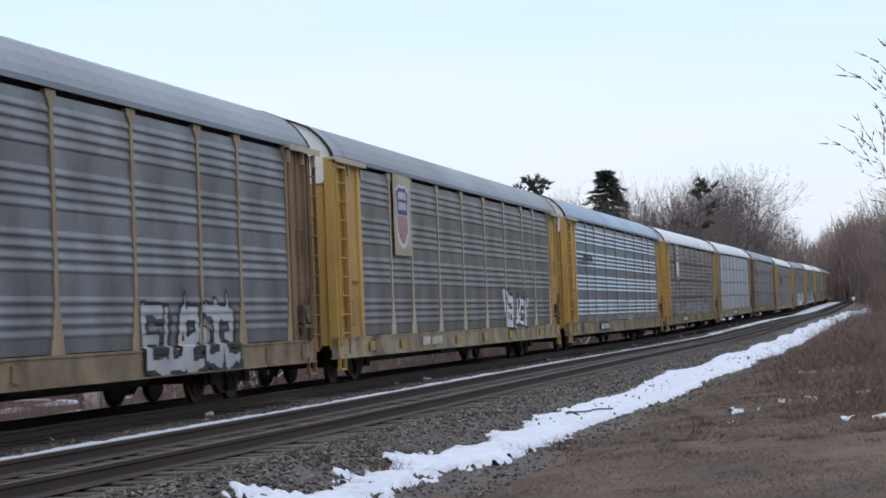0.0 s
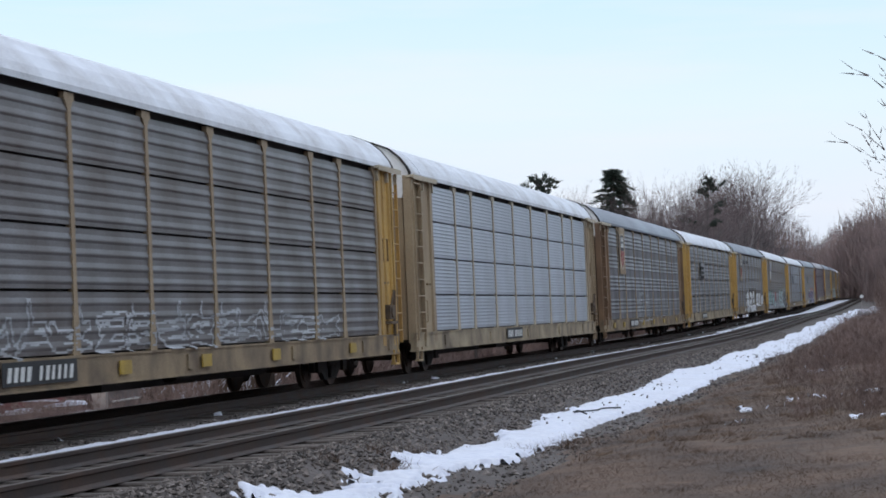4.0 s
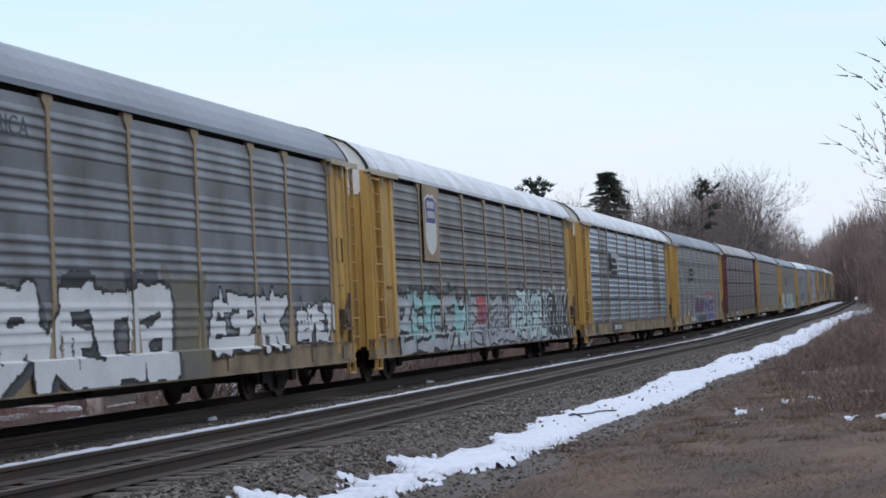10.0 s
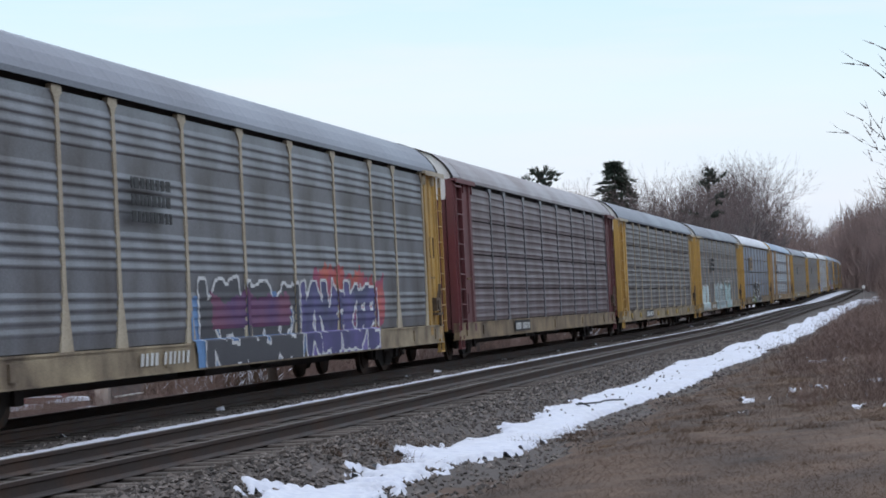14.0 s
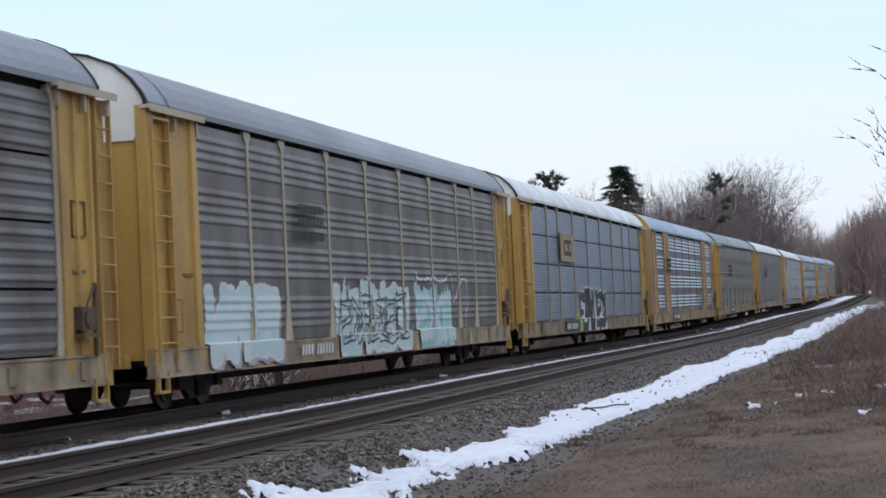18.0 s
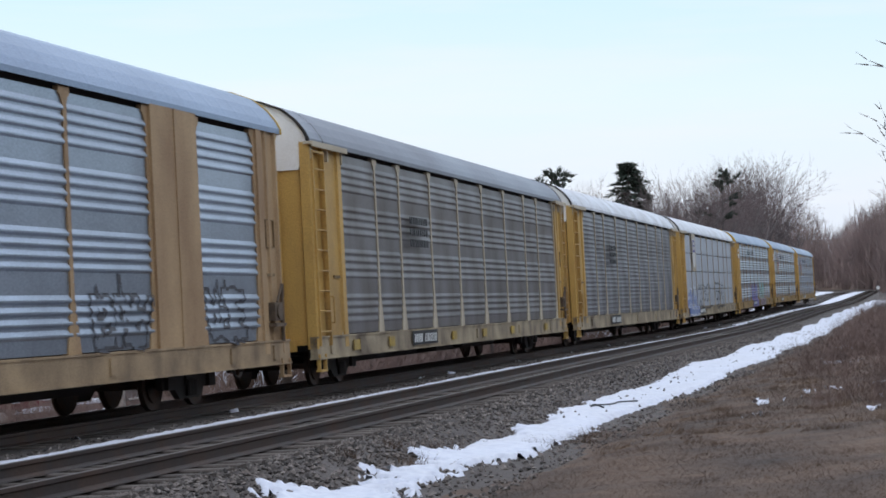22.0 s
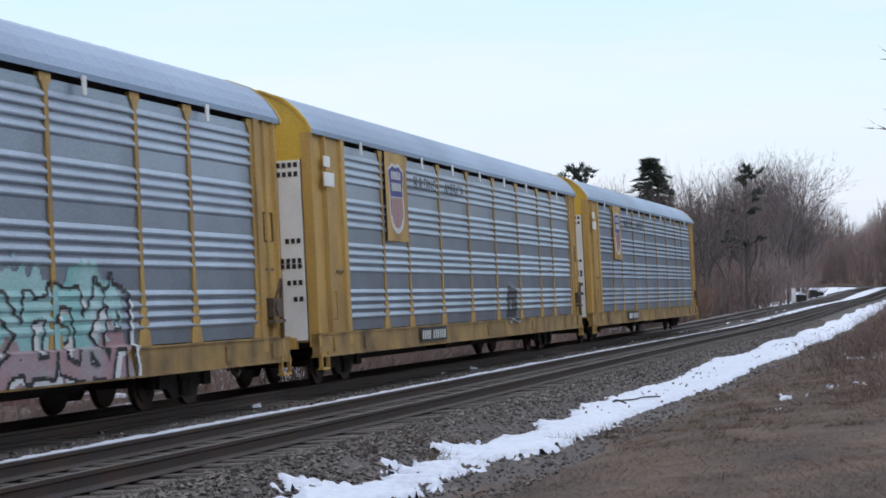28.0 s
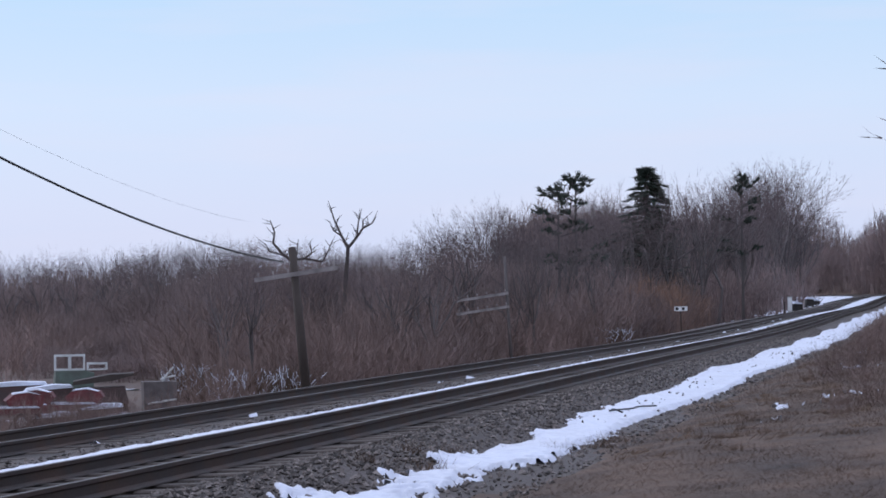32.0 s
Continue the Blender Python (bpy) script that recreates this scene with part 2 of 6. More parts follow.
class Soup:
    """Collects boxes, prisms and rods into one mesh."""

    def __init__(self):
        self.v, self.f = [], []

    def poly(self, pts):
        k = len(self.v)
        self.v += [tuple(p) for p in pts]
        self.f.append(tuple(range(k, k + len(pts))))

    def box(self, a, b):
        (x0, y0, z0), (x1, y1, z1) = a, b
        x0, x1, y0, y1, z0, z1 = min(x0, x1), max(x0, x1), min(y0, y1), max(y0, y1), min(z0, z1), max(z0, z1)
        k = len(self.v)
        self.v += [(x0, y0, z0), (x1, y0, z0), (x1, y1, z0), (x0, y1, z0), (x0, y0, z1), (x1, y0, z1), (x1, y1, z1), (x0, y1, z1)]
        self.f += [tuple(k + i for i in q) for q in ((3, 2, 1, 0), (4, 5, 6, 7), (0, 1, 5, 4), (1, 2, 6, 5), (2, 3, 7, 6), (3, 0, 4, 7))]
        return self

    def prism(self, outline, y0, y1):
        """An outline of (x, z) points, counter-clockwise seen from -y, pushed from y0 (near) to y1."""
        k, c = len(self.v), len(outline)
        self.v += [(x, y0, z) for x, z in outline] + [(x, y1, z) for x, z in outline]
        self.f.append(tuple(range(k, k + c)))
        self.f.append(tuple(range(k + 2 * c - 1, k + c - 1, -1)))
        self.f += [(k + i, k + c + i, k + c + (i + 1) % c, k + (i + 1) % c) for i in range(c)]
        return self

    def rod(self, a, b, r0, r1=None, sides=6, caps=True):
        a, b = Vector(a), Vector(b)
        r1 = r0 if r1 is None else r1
        d = (b - a).normalized()
        u = d.orthogonal().normalized()
        w = d.cross(u)
        k = len(self.v)
        for p, r in ((a, r0), (b, r1)):
            for i in range(sides):
                t = 2 * math.pi * i / sides
                self.v.append(tuple(p + u * (r * math.cos(t)) + w * (r * math.sin(t))))
        self.f += [(k + i, k + (i + 1) % sides, k + sides + (i + 1) % sides, k + sides + i) for i in range(sides)]
        if caps:
            self.f.append(tuple(range(k + sides - 1, k - 1, -1)))
            self.f.append(tuple(range(k + sides, k + 2 * sides)))
        return self

    def mesh(self, name, material, smooth=False):
        return mesh_of(name, self.v, self.f, material, smooth)


def part(name, data, parent, label=""):
    """Links one mesh (a Soup's or a ready one) as a part under its thing."""
    ob = new(name, data)
    ob.parent = parent
    return tagged(ob, label)


def thing(name, label, category, group="", kind="", at=None):
    ob = new(name)
    if at is not None:
        ob.matrix_basis = at
    return tagged(ob, label, category, group, kind)

# ---- the line of the railway: distance s along the far track, d to its right ----
KNOTS = (-700, -75, -15, 5, 40, 90, 150, 200, 250, 300, 360, 400, 440, 1800)
BENDS = (0, 0, 0.001479, -0.000487, 0.000144, -0.000064, 0.000049, 0.000067, 0.000120, 0.000153, 0.0030, 0.0050, 0, 0)
CLIMB_S = (40, 90, 140, 190, 240, 290, 340, 420)
CLIMB = (0, 0.0086, 0.0021, 0.0110, 0.0082, 0.0058, 0.0040, 0)
CANT = 0.0388
NEAR = 4.383            # centre of the near track
GAUGE = 0.7525          # half, to the rails' centres
LS = np.arange(-700, 1700.5, 1.0)
_k = np.interp(LS, KNOTS, BENDS)
LT = np.concatenate([[0], np.cumsum((_k[1:] + _k[:-1]) / 2)])
LT = LT - LT[700] + 1.32747
LX = np.concatenate([[0], np.cumsum(np.cos((LT[1:] + LT[:-1]) / 2))])
LY = np.concatenate([[0], np.cumsum(np.sin((LT[1:] + LT[:-1]) / 2))])
LX, LY = LX - LX[700] - 2.4987, LY - LY[700] + 41.799
_g = np.interp(LS, CLIMB_S, CLIMB)
LZ = np.concatenate([[0], np.cumsum((_g[1:] + _g[:-1]) / 2)])


def rise(s):
    """How far the line has climbed at s."""
    return np.interp(s, LS, LZ)


def line(s):
    return np.interp(s, LS, LX), np.interp(s, LS, LY), np.interp(s, LS, LT)


def spot(s, d, z=0.0):
    """World places of points at s, d (arrays); far from the line the sheet runs straight."""
    s, d = np.broadcast_arrays(np.asarray(s, float), np.asarray(d, float))
    x, y, t = line(s)
    near = np.clip(d, -45, 45)
    rest = d - near
    return np.stack([x + np.sin(t) * near + math.sin(1.35) * rest, y - np.cos(t) * near - math.cos(1.35) * rest, z + 0 * x], -1)


def rough(x, y, size, seed=0.0):
    """Smooth noise in -1..1 on arrays."""
    out = np.empty(np.shape(x))
    flat = out.ravel()
    for i, (a, b) in enumerate(zip(np.ravel(x), np.ravel(y))):
        flat[i] = noise.noise((a / size + seed, b / size - seed, seed))
    return flat.reshape(np.shape(x))


# beyond d = 24 raised to block low sky behind the camera, mostly unseen
PROFILE = ((-1600, -4.0), (-300, -3.4), (-60, -2.6), (-22, -2.3), (-9, -2.1), (-3.4, -0.42), (-2.4, -0.27), (5.75, 0.0), (6.15, -0.05), (6.75, -0.25), (8.2, -0.30),
           (9.4, -0.10), (12.5, 0.14), (16, 0.9), (24, 4.0), (40, 9.0), (60, 11.0), (300, 14.0), (1600, 20.0))


def ground_z(s, d):
    z = np.interp(d, [p[0] for p in PROFILE], [p[1] for p in PROFILE])
    return rise(s) + np.where(np.asarray(d) > 13, 0.25 + (z - 0.25) * np.interp(s, (70, 200, 300, 500), (1.0, 0.5, 0.6, 1.0)), z)


def lie(s, d, lift=0.0):
    """Places on the ground at s, d."""
    p = spot(s, d)
    wob = rough(p[..., 0], p[..., 1], 1.3, 3.1) * 0.05 + rough(p[..., 0], p[..., 1], 6.0, 7.7) * 0.12
    loose = np.interp(d, (-300, -9, -4, -3, 5.6, 6.4, 8.4, 9.5, 60), (4.0, 1.2, 0.4, 0.12, 0.12, 0.12, 0.12, 0.4, 3.0))
    p[..., 2] = ground_z(s, d) + wob * loose + lift
    return p


def spread(stops):
    out = []
    for (a, step), (b, _) in zip(stops[:-1], stops[1:]):
        out += list(np.arange(a, b - 1e-6, step))
    return np.array(out + [stops[-1][0]])


def build_ground():
    ss = spread(((-400, 40), (-60, 4), (-30, 0.5), (40, 1.0), (110, 4), (260, 12), (560, 60), (1700, 1)))
    dd = spread(((-1600, 200), (-200, 20), (-60, 4), (-12, 1.0), (-4, 0.4), (4.8, 0.2), (12.6, 0.5), (18, 3), (60, 50), (260, 220), (1600, 1)))
    S, D = np.meshgrid(ss, dd, indexing="ij")
    P = lie(S, D)
    n, m = S.shape
    idx = np.arange(n * m).reshape(n, m)
    quads = np.stack([idx[:-1, :-1], idx[1:, :-1], idx[1:, 1:], idx[:-1, 1:]], -1).reshape(-1, 4)
    mid = (D[:-1, :-1] + D[1:, 1:]) / 2
    sm = (S[:-1, :-1] + S[1:, 1:]) / 2
    edge = 8.1 + 0.35 * np.sin(sm * 0.7)
    on_track = (np.abs(mid) < 1.75) | (np.abs(mid - NEAR) < 1.55)
    kind = np.where(mid < -5, 2, np.where(on_track, 3, np.where(mid < edge, 0, 1))).ravel()
    me = mesh_of("ground", P.reshape(-1, 3).tolist(), quads.tolist(), [M["ballast"], M["soil"], M["floor"], M["bed"]], True)
    me.polygons.foreach_set("material_index", kind.astype(np.int32))
    tagged(new("ground", me), "ballasted railway bed between dry grassy banks", "ground", kind="structure")


build_ground()


# ---- tracks ----
def canted(s, d, z):
    """Places on a track: d right of the far track's centre, z above its rail tops."""
    c, n = math.cos(CANT), math.sin(CANT)
    return spot(s, d * c - z * n, z * c + d * n + rise(s))


def sweep(name, outline, centre, s, material, parent, label=""):
    """A rail: an outline of (d, z) points swept along the line."""
    k = len(outline)
    rows = np.stack([canted(s, centre + a, b) for a, b in outline], 1)
    v = rows.reshape(-1, 3).tolist()
    f = [(i * k + j, i * k + (j + 1) % k, (i + 1) * k + (j + 1) % k, (i + 1) * k + j) for i in range(len(s) - 1) for j in range(k)]
    return part(name, mesh_of(name, v, f, material, False), parent, label)


RAIL = ((-0.075, -0.18), (0.075, -0.18), (0.07, -0.165), (0.012, -0.14), (0.012, -0.055), (0.036, -0.04), (0.036, -0.003), (-0.036, -0.003), (-0.036, -0.04), (-0.012, -0.055), (-0.012, -0.14), (-0.07, -0.165))
HEAD = ((-0.030, -0.002), (0.030, -0.002), (0.022, 0.001), (-0.022, 0.001))


def build_track(name, centre, label):
    track = thing(name, label, "railway track", "pair of railway tracks", "structure")
    s = spread(((-320, 8), (-40, 2), (300, 5), (900, 20), (1500, 1)))
    for side in (-GAUGE, GAUGE):
        sweep("rail", RAIL, centre + side, s, M["rail"], track, "rusty brown steel rail")
        sweep("rail_head", HEAD, centre + side, s, M["rail_top"], track, "worn shiny running surface of rail")
    rng = random.Random(int(centre * 10) + 5)
    shapes = []
    for i in range(5):
        b = Soup()
        w, h = 0.115 + rng.uniform(-0.01, 0.01), 0.09
        b.prism([(-w, -h), (w, -h), (w, h - 0.015), (w - 0.02, h), (-w + 0.02, h), (-w, h - 0.015)], -1.3 + rng.uniform(-0.05, 0.05), 1.3 + rng.uniform(-0.05, 0.05))
        shapes.append(b.mesh("tie", M["tie"]))
    rest = Soup()
    for i in range(700):
        si = -30 + 0.53 * i
        p = canted(si, centre, -0.275 + rng.uniform(-0.015, 0.01))
        t = line(si)[2]
        if i < 150:
            ob = part("tie", shapes[i % 5], track)
            ob.matrix_basis = Matrix.Translation(p) @ Matrix.Rotation(t + rng.uniform(-0.02, 0.02), 4, "Z") @ Matrix.Rotation(-CANT, 4, "X")
        else:
            m = Matrix.Translation(p) @ Matrix.Rotation(t, 4, "Z") @ Matrix.Rotation(-CANT, 4, "X")
            k = len(rest.v)
            rest.box((-0.115, -1.3, -0.09), (0.115, 1.3, 0.09))
            rest.v[k:] = [tuple(m @ Vector(q)) for q in rest.v[k:]]
    part("far_ties", rest.mesh("far_ties", M["tie"]), track)["kind"] = "stuff"
    return track


far_track = build_track("far_track", 0.0, "rusty railway track carrying the train, on dark ties")
near_track = build_track("near_track", NEAR, "empty rusty railway track on dark ties in grey ballast")

# ---- the train: closed car-carrier wagons ----
PITCH, SPEED, START = 28.661, 19.3255, -3.2463
HALF = 13.42            # half a body
SIDE = 1.6              # half its width
SILL, DECK, EAVE, TOP = 0.57, 0.97, 4.70, 5.58
BAYS = (-11.37, -8.67, -6.72, -3.90, -1.07, 1.77, 4.60, 7.42, 9.37, 12.07)
POST = 0.12
_meshes = {}


def cached(key, make):
    if key not in _meshes:
        _meshes[key] = make()
    return _meshes[key]


def ribs(style):
    """The upright section of a side panel: (z, how far it stands out) from the deck to the eave."""
    z0, z1 = DECK + 0.05, EAVE - 0.12
    pts = [(z0, 0.0)]
    if style in ("grouped", "worn"):
        out = 0.034 if style == "grouped" else 0.017
        for base in (1.22, 2.12, 2.98, 3.84):
            for i in range(4):
                z = base + i * 0.155
                pts += [(z, 0.0), (z + 0.034, out), (z + 0.058, out), (z + 0.125, 0.0)]
    else:
        rows = 4 if style in ("seamed", "fine") else 1
        gap, out = {"seamed": (0.165, 0.017), "fine": (0.082, 0.008), "plain": (0.145, 0.011)}[style]
        step = (z1 - z0) / rows
        for r in range(rows):
            a = z0 + r * step
            count = int((step - 0.1) / gap)
            for i in range(count):
                z = a + 0.07 + i * (step - 0.1) / count
                pts += [(z, 0.0), (z + 0.2 * gap, out), (z + 0.32 * gap, out), (z + 0.72 * gap, 0.0)]
    pts.append((z1, 0.0))
    return pts


SECTIONS = {k: ribs(k) for k in ("grouped", "worn", "seamed", "fine", "plain")}


def proud(style, z):
    pts = SECTIONS[style]
    return float(np.interp(z, [p[0] for p in pts], [p[1] for p in pts]))


def panel_mesh(style, width, material, row=None):
    """A ribbed side panel; row: one of the four sheets of a seamed side."""
    def make():
        pts = SECTIONS[style]
        if row is not None:
            z0, step = pts[0][0], (pts[-1][0] - pts[0][0]) / 4
            a, b = z0 + row * step + 0.012, z0 + (row + 1) * step - 0.028
            pts = [(a, 0.0)] + [p for p in pts if a + 0.01 < p[0] < b - 0.01] + [(b, 0.0)]
        h = width / 2
        v = [(x, -(SIDE - 0.04) - o, z) for z, o in pts for x in (-h, h)]
        f = [(2 * i, 2 * i + 1, 2 * i + 3, 2 * i + 2) for i in range(len(pts) - 1)]
        k = len(v)
        v += [(x, -SIDE + 0.12, z) for z in (pts[0][0], pts[-1][0]) for x in (-h, h)]
        f += [(k + 1, k, k + 2, k + 3), (k, k + 1, 1, 0), (2 * len(pts) - 2, 2 * len(pts) - 1, k + 3, k + 2)]
        return mesh_of("side_panel", v, f, M[material])

    return cached(("panel", style, round(width, 2), material, row), make)


def post_mesh(material, flare):
    def make():
        b = Soup()
        w = POST / 2
        z0, z1 = DECK - 0.1, EAVE - 0.05
        wide = 0.21 if flare else 0.13
        b.prism([(-wide, z0), (wide, z0), (wide, z0 + 0.14), (w, z0 + 0.95), (w, z1 - 0.24), (w + 0.05, z1 - 0.14), (w + 0.11, z1 - 0.1), (w + 0.11, z1), (-w - 0.11, z1), (-w - 0.11, z1 - 0.1), (-w - 0.05, z1 - 0.14), (-w, z1 - 0.24), (-w, z0 + 0.95), (-wide, z0 + 0.14)], -SIDE + (0.014 if flare else 0.012), -SIDE + 0.1)
        return b.mesh("side_post", M[material])

    return cached(("post", material, flare), make)


def arch(inset=0.0):
    """The roof's section, (y, z), from the near eave over to the far one."""
    half = ((SIDE + 0.03, EAVE - 0.04), (SIDE + 0.03, EAVE + 0.05), (1.56, EAVE + 0.19), (1.40, 5.10), (1.14, 5.32), (0.72, 5.49), (0.3, 5.565), (0.0, TOP))
    pts = [(-y, z) for y, z in half] + [(y, z) for y, z in reversed(half[:-1])]
    return [(y * (1 - inset), EAVE + (z - EAVE) * (1 - inset)) for y, z in pts]


def roof_mesh(material):
    def make():
        v, f = [], []
        sec = arch()
        k = len(sec)
        xs = []
        x = -HALF
        xs.append((x, 0.0))
        while x < HALF - 0.6:
            xs += [(x + 0.10, 0.0), (x + 0.16, 0.003), (x + 0.22, 0.003), (x + 0.28, 0.0)]
            x += 0.60
        xs.append((HALF, 0.0))
        for x, o in xs:
            for y, z in sec:
                lift = 0.0 if z < EAVE + 0.1 else o
                v.append((x, y * (1 + lift * 0.3), z + lift))
        f = [(i * k + j, (i + 1) * k + j, (i + 1) * k + j + 1, i * k + j + 1) for i in range(len(xs) - 1) for j in range(k - 1)]
        me = mesh_of("roof", v, f, M[material])
        return me

    return cached(("roof", material), make)


def folded(name, sg, plan, z0, z1, material, y0=0.0):
    """A sheet folded along upright lines: a plan of (x outward, y) points pushed from z0 to z1."""
    n = len(plan)
    v = [(sg * x, y0 + y, z) for z in (z0, z1) for x, y in plan]
    f = [(i, (i + 1) % n, n + (i + 1) % n, n + i) for i in range(n)] + [tuple(range(n - 1, -1, -1)), tuple(range(n, 2 * n))]
    return mesh_of(name, v, [q[::-1] for q in f] if sg < 0 else f, M[material])


CAP = 4.16              # foot of the painted cap on the end doors


def end_meshes(front, material, cap, kind):
    """One end of a wagon: folded door leaf, painted cap under the arched roof, black strip for a shaded slit, corner
    column with ladder and fittings.
    """
    sg = -1 if front else 1
    inner, outer = (11.31, HALF) if front else (12.13, 13.16)

    def door():
        plan = [(HALF - 0.16, -1.40), (HALF - 0.08, -1.40)]
        for i in range(7):
            y, o = -1.36 + i * 0.39, HALF - (0.03 if i % 2 else 0.07)
            plan += [(o, y + 0.01), (o, y + 0.37)]
        plan += [(HALF - 0.08, 1.40), (HALF - 0.16, 1.40)]
        return folded("end_door", sg, plan, DECK - 0.12, CAP, material)

    def top():
        ring = [(-1.40, CAP)] + [(y * 0.985, z - 0.015) for y, z in arch() if z > EAVE + 0.02] + [(1.40, CAP)]
        n = len(ring)
        v = [(sg * x, y, z) for x in (HALF - 0.2, HALF - 0.03) for y, z in ring]
        f = [tuple(range(n, 2 * n)), tuple(range(n - 1, -1, -1))] + [(i, n + i, n + (i + 1) % n, (i + 1) % n) for i in range(n)]
        return mesh_of("end_cap", v, f if sg > 0 else [q[::-1] for q in f], M[cap])

    def slit():
        # black strip that stands for the shade in the gap beside the door
        return Soup().box((sg * (HALF - 0.30), -1.55, DECK - 0.1), (sg * (HALF - 0.17), -1.38, EAVE + 0.12)).mesh("door_seal", M["black"])

    def rim():
        # dark edge of the arched roof sheet
        sec = arch()
        v = [(sg * x, y * k, EAVE + (z - EAVE) * k) for x, k in ((HALF - 0.03, 1.012), (HALF + 0.025, 1.012), (HALF + 0.025, 0.972), (HALF - 0.03, 0.972)) for y, z in sec]
        n = len(sec)
        f = [(a * n + i, a * n + i + 1, ((a + 1) % 4) * n + i + 1, ((a + 1) % 4) * n + i) for a in range(4) for i in range(n - 1)]
        return mesh_of("roof_rim", v, f, M["cap_yellow" if cap == "cap_yellow" else "dark"])

    def corner():
        plan = [(inner, 0.02), (inner + 0.01, -0.025), (inner + 0.24, -0.025), (inner + 0.26, 0.03)]
        if front:
            plan += [(12.46, 0.03), (12.48, -0.03), (12.56, -0.03), (12.58, 0.05), (HALF - 0.12, 0.05), (HALF - 0.10, -0.035), (HALF - 0.02, -0.035)]
        else:
            plan += [(12.62, 0.03), (12.64, -0.01), (12.70, -0.01), (12.72, 0.03), (outer - 0.10, 0.03), (outer - 0.08, -0.03)]
        plan += [(outer, -0.02), (outer, 0.16), (outer - 0.05, 0.16), (inner, 0.12)]
        return folded("end_panel", sg, plan, DECK - 0.2, EAVE - 0.02, material, -SIDE)

    def ladder():
        b = Soup()
        if front:
            x0, x1, y, top = -HALF + 0.10, -HALF + 0.80, -SIDE - 0.03, EAVE - 0.22
            b.box((x0 - 0.02, y - 0.05, top), (x1 + 0.02, y + 0.02, top + 0.04))
        else:
            # it stands clear of the column on its own folded post
            x0, x1, y, top = 13.30, 13.80, -SIDE + 0.02, EAVE - 0.10
            b.box((x0, y + 0.06, SILL - 0.02), (x1, y + 0.10, top))
            b.box((x0, y - 0.05, SILL - 0.02), (x0 + 0.05, y + 0.06, top))
        for x in (x0, x1):
            b.box((x - 0.02, y - 0.05, DECK - 0.15), (x + 0.02, y + 0.02, top))
        return b.mesh("ladder", M[material])

    def board():
        b = Soup()
        xa, xb = sorted((sg * (inner - 0.16), sg * (HALF + 0.04 if front else 13.86)))
        b.box((xa, -SIDE - 0.13, EAVE - 0.07), (xb, -SIDE + 0.06, EAVE - 0.015))
        b.box((xa, -SIDE - 0.13, EAVE - 0.12), (xb, -SIDE - 0.105, EAVE - 0.07))
        for x in (xa + 0.12, (xa + xb) / 2, xb - 0.2):
            b.prism([(x, EAVE - 0.34), (x + 0.05, EAVE - 0.34), (x + 0.07, EAVE - 0.12), (x - 0.02, EAVE - 0.12)], -SIDE - 0.06, -SIDE + 0.02)
        return b.mesh("eave_bracket", M["beige" if material != "maroon" else "maroon"])

    def gear():
        b = Soup()
        if front:
            b.rod((-12.3, -SIDE + 0.06, 1.25), (-12.3, -SIDE - 0.05, 1.25), 0.016)
            b.rod((-12.3, -SIDE - 0.05, 1.25), (-12.3, -SIDE - 0.05, 1.75), 0.016)
            b.rod((-12.3, -SIDE + 0.06, 1.75), (-12.3, -SIDE - 0.05, 1.75), 0.016)
        else:
            b.box((12.44, -SIDE - 0.12, 1.34), (12.84, -SIDE + 0.02, 1.66))
            b.box((12.36, -SIDE - 0.16, 1.24), (12.90, -SIDE + 0.02, 1.30))
            b.rod((12.98, -SIDE - 0.06, 0.98), (12.90, -SIDE - 0.10, 1.98), 0.035)
            b.rod((12.62, -SIDE - 0.10, 1.66), (12.90, -SIDE - 0.10, 1.98), 0.022)
            b.rod((12.64, -SIDE - 0.15, 1.5), (12.64, -SIDE - 0.12, 1.5), 0.13, sides=14)
        return b.mesh("brake_gear" if not front else "grab_iron", M[material if front else "gear"])

    def plates():
        b = Soup()
        x = 12.5
        for xa, za, xb, zb in ((0, 2.62, 0.42, 2.635), (0, 3.1, 0.42, 3.115), (0, 2.62, 0.012, 3.115), (0.41, 2.62, 0.422, 3.115)):
            b.box((x + xa, -SIDE - 0.004, za), (x + xb, -SIDE + 0.04, zb))
        return b.mesh("panel_seam", M["seam"])

    def slot():
        x = -12.02 if front else 12.45
        return Soup().box((x, -SIDE - 0.004, 2.12), (x + 0.4, -SIDE + 0.04, 2.17)).mesh("slot", M["seam"])

    def step():
        b = Soup()
        for x0, x1 in ((sg * 12.95, sg * 13.35),):
            for x in (x0, x1):
                b.box((x - 0.02, -SIDE - 0.05, 0.36), (x + 0.02, -SIDE + 0.02, SILL + 0.1))
            b.box((min(x0, x1), -SIDE - 0.06, 0.34), (max(x0, x1), -SIDE + 0.05, 0.38))
        b.box((sg * 13.36, -1.2, 0.74), (sg * (HALF + 0.12), 1.2, DECK - 0.02))
        return b.mesh("corner_step", M[material])

    def seam():
        # joint of the roof's last sheet
        sec = [(y * 1.006, EAVE + (z - EAVE) * 1.006) for y, z in arch()]
        n = len(sec)
        v = [(sg * x, y, z) for x in (HALF - 0.93, HALF - 0.89) for y, z in sec]
        f = [(i, i + 1, n + i + 1, n + i) for i in range(n - 1)]
        return mesh_of("roof_joint", v, f, M["dark"])

    kit = [("end_door", door), ("end_cap", top), ("door_seal", slit), ("roof_rim", rim), ("end_panel", corner), ("corner_step", step), ("slot", slot), ("grab_iron" if front else "brake_gear", gear)]
    if not front:
        kit.append(("panel_seam", plates))
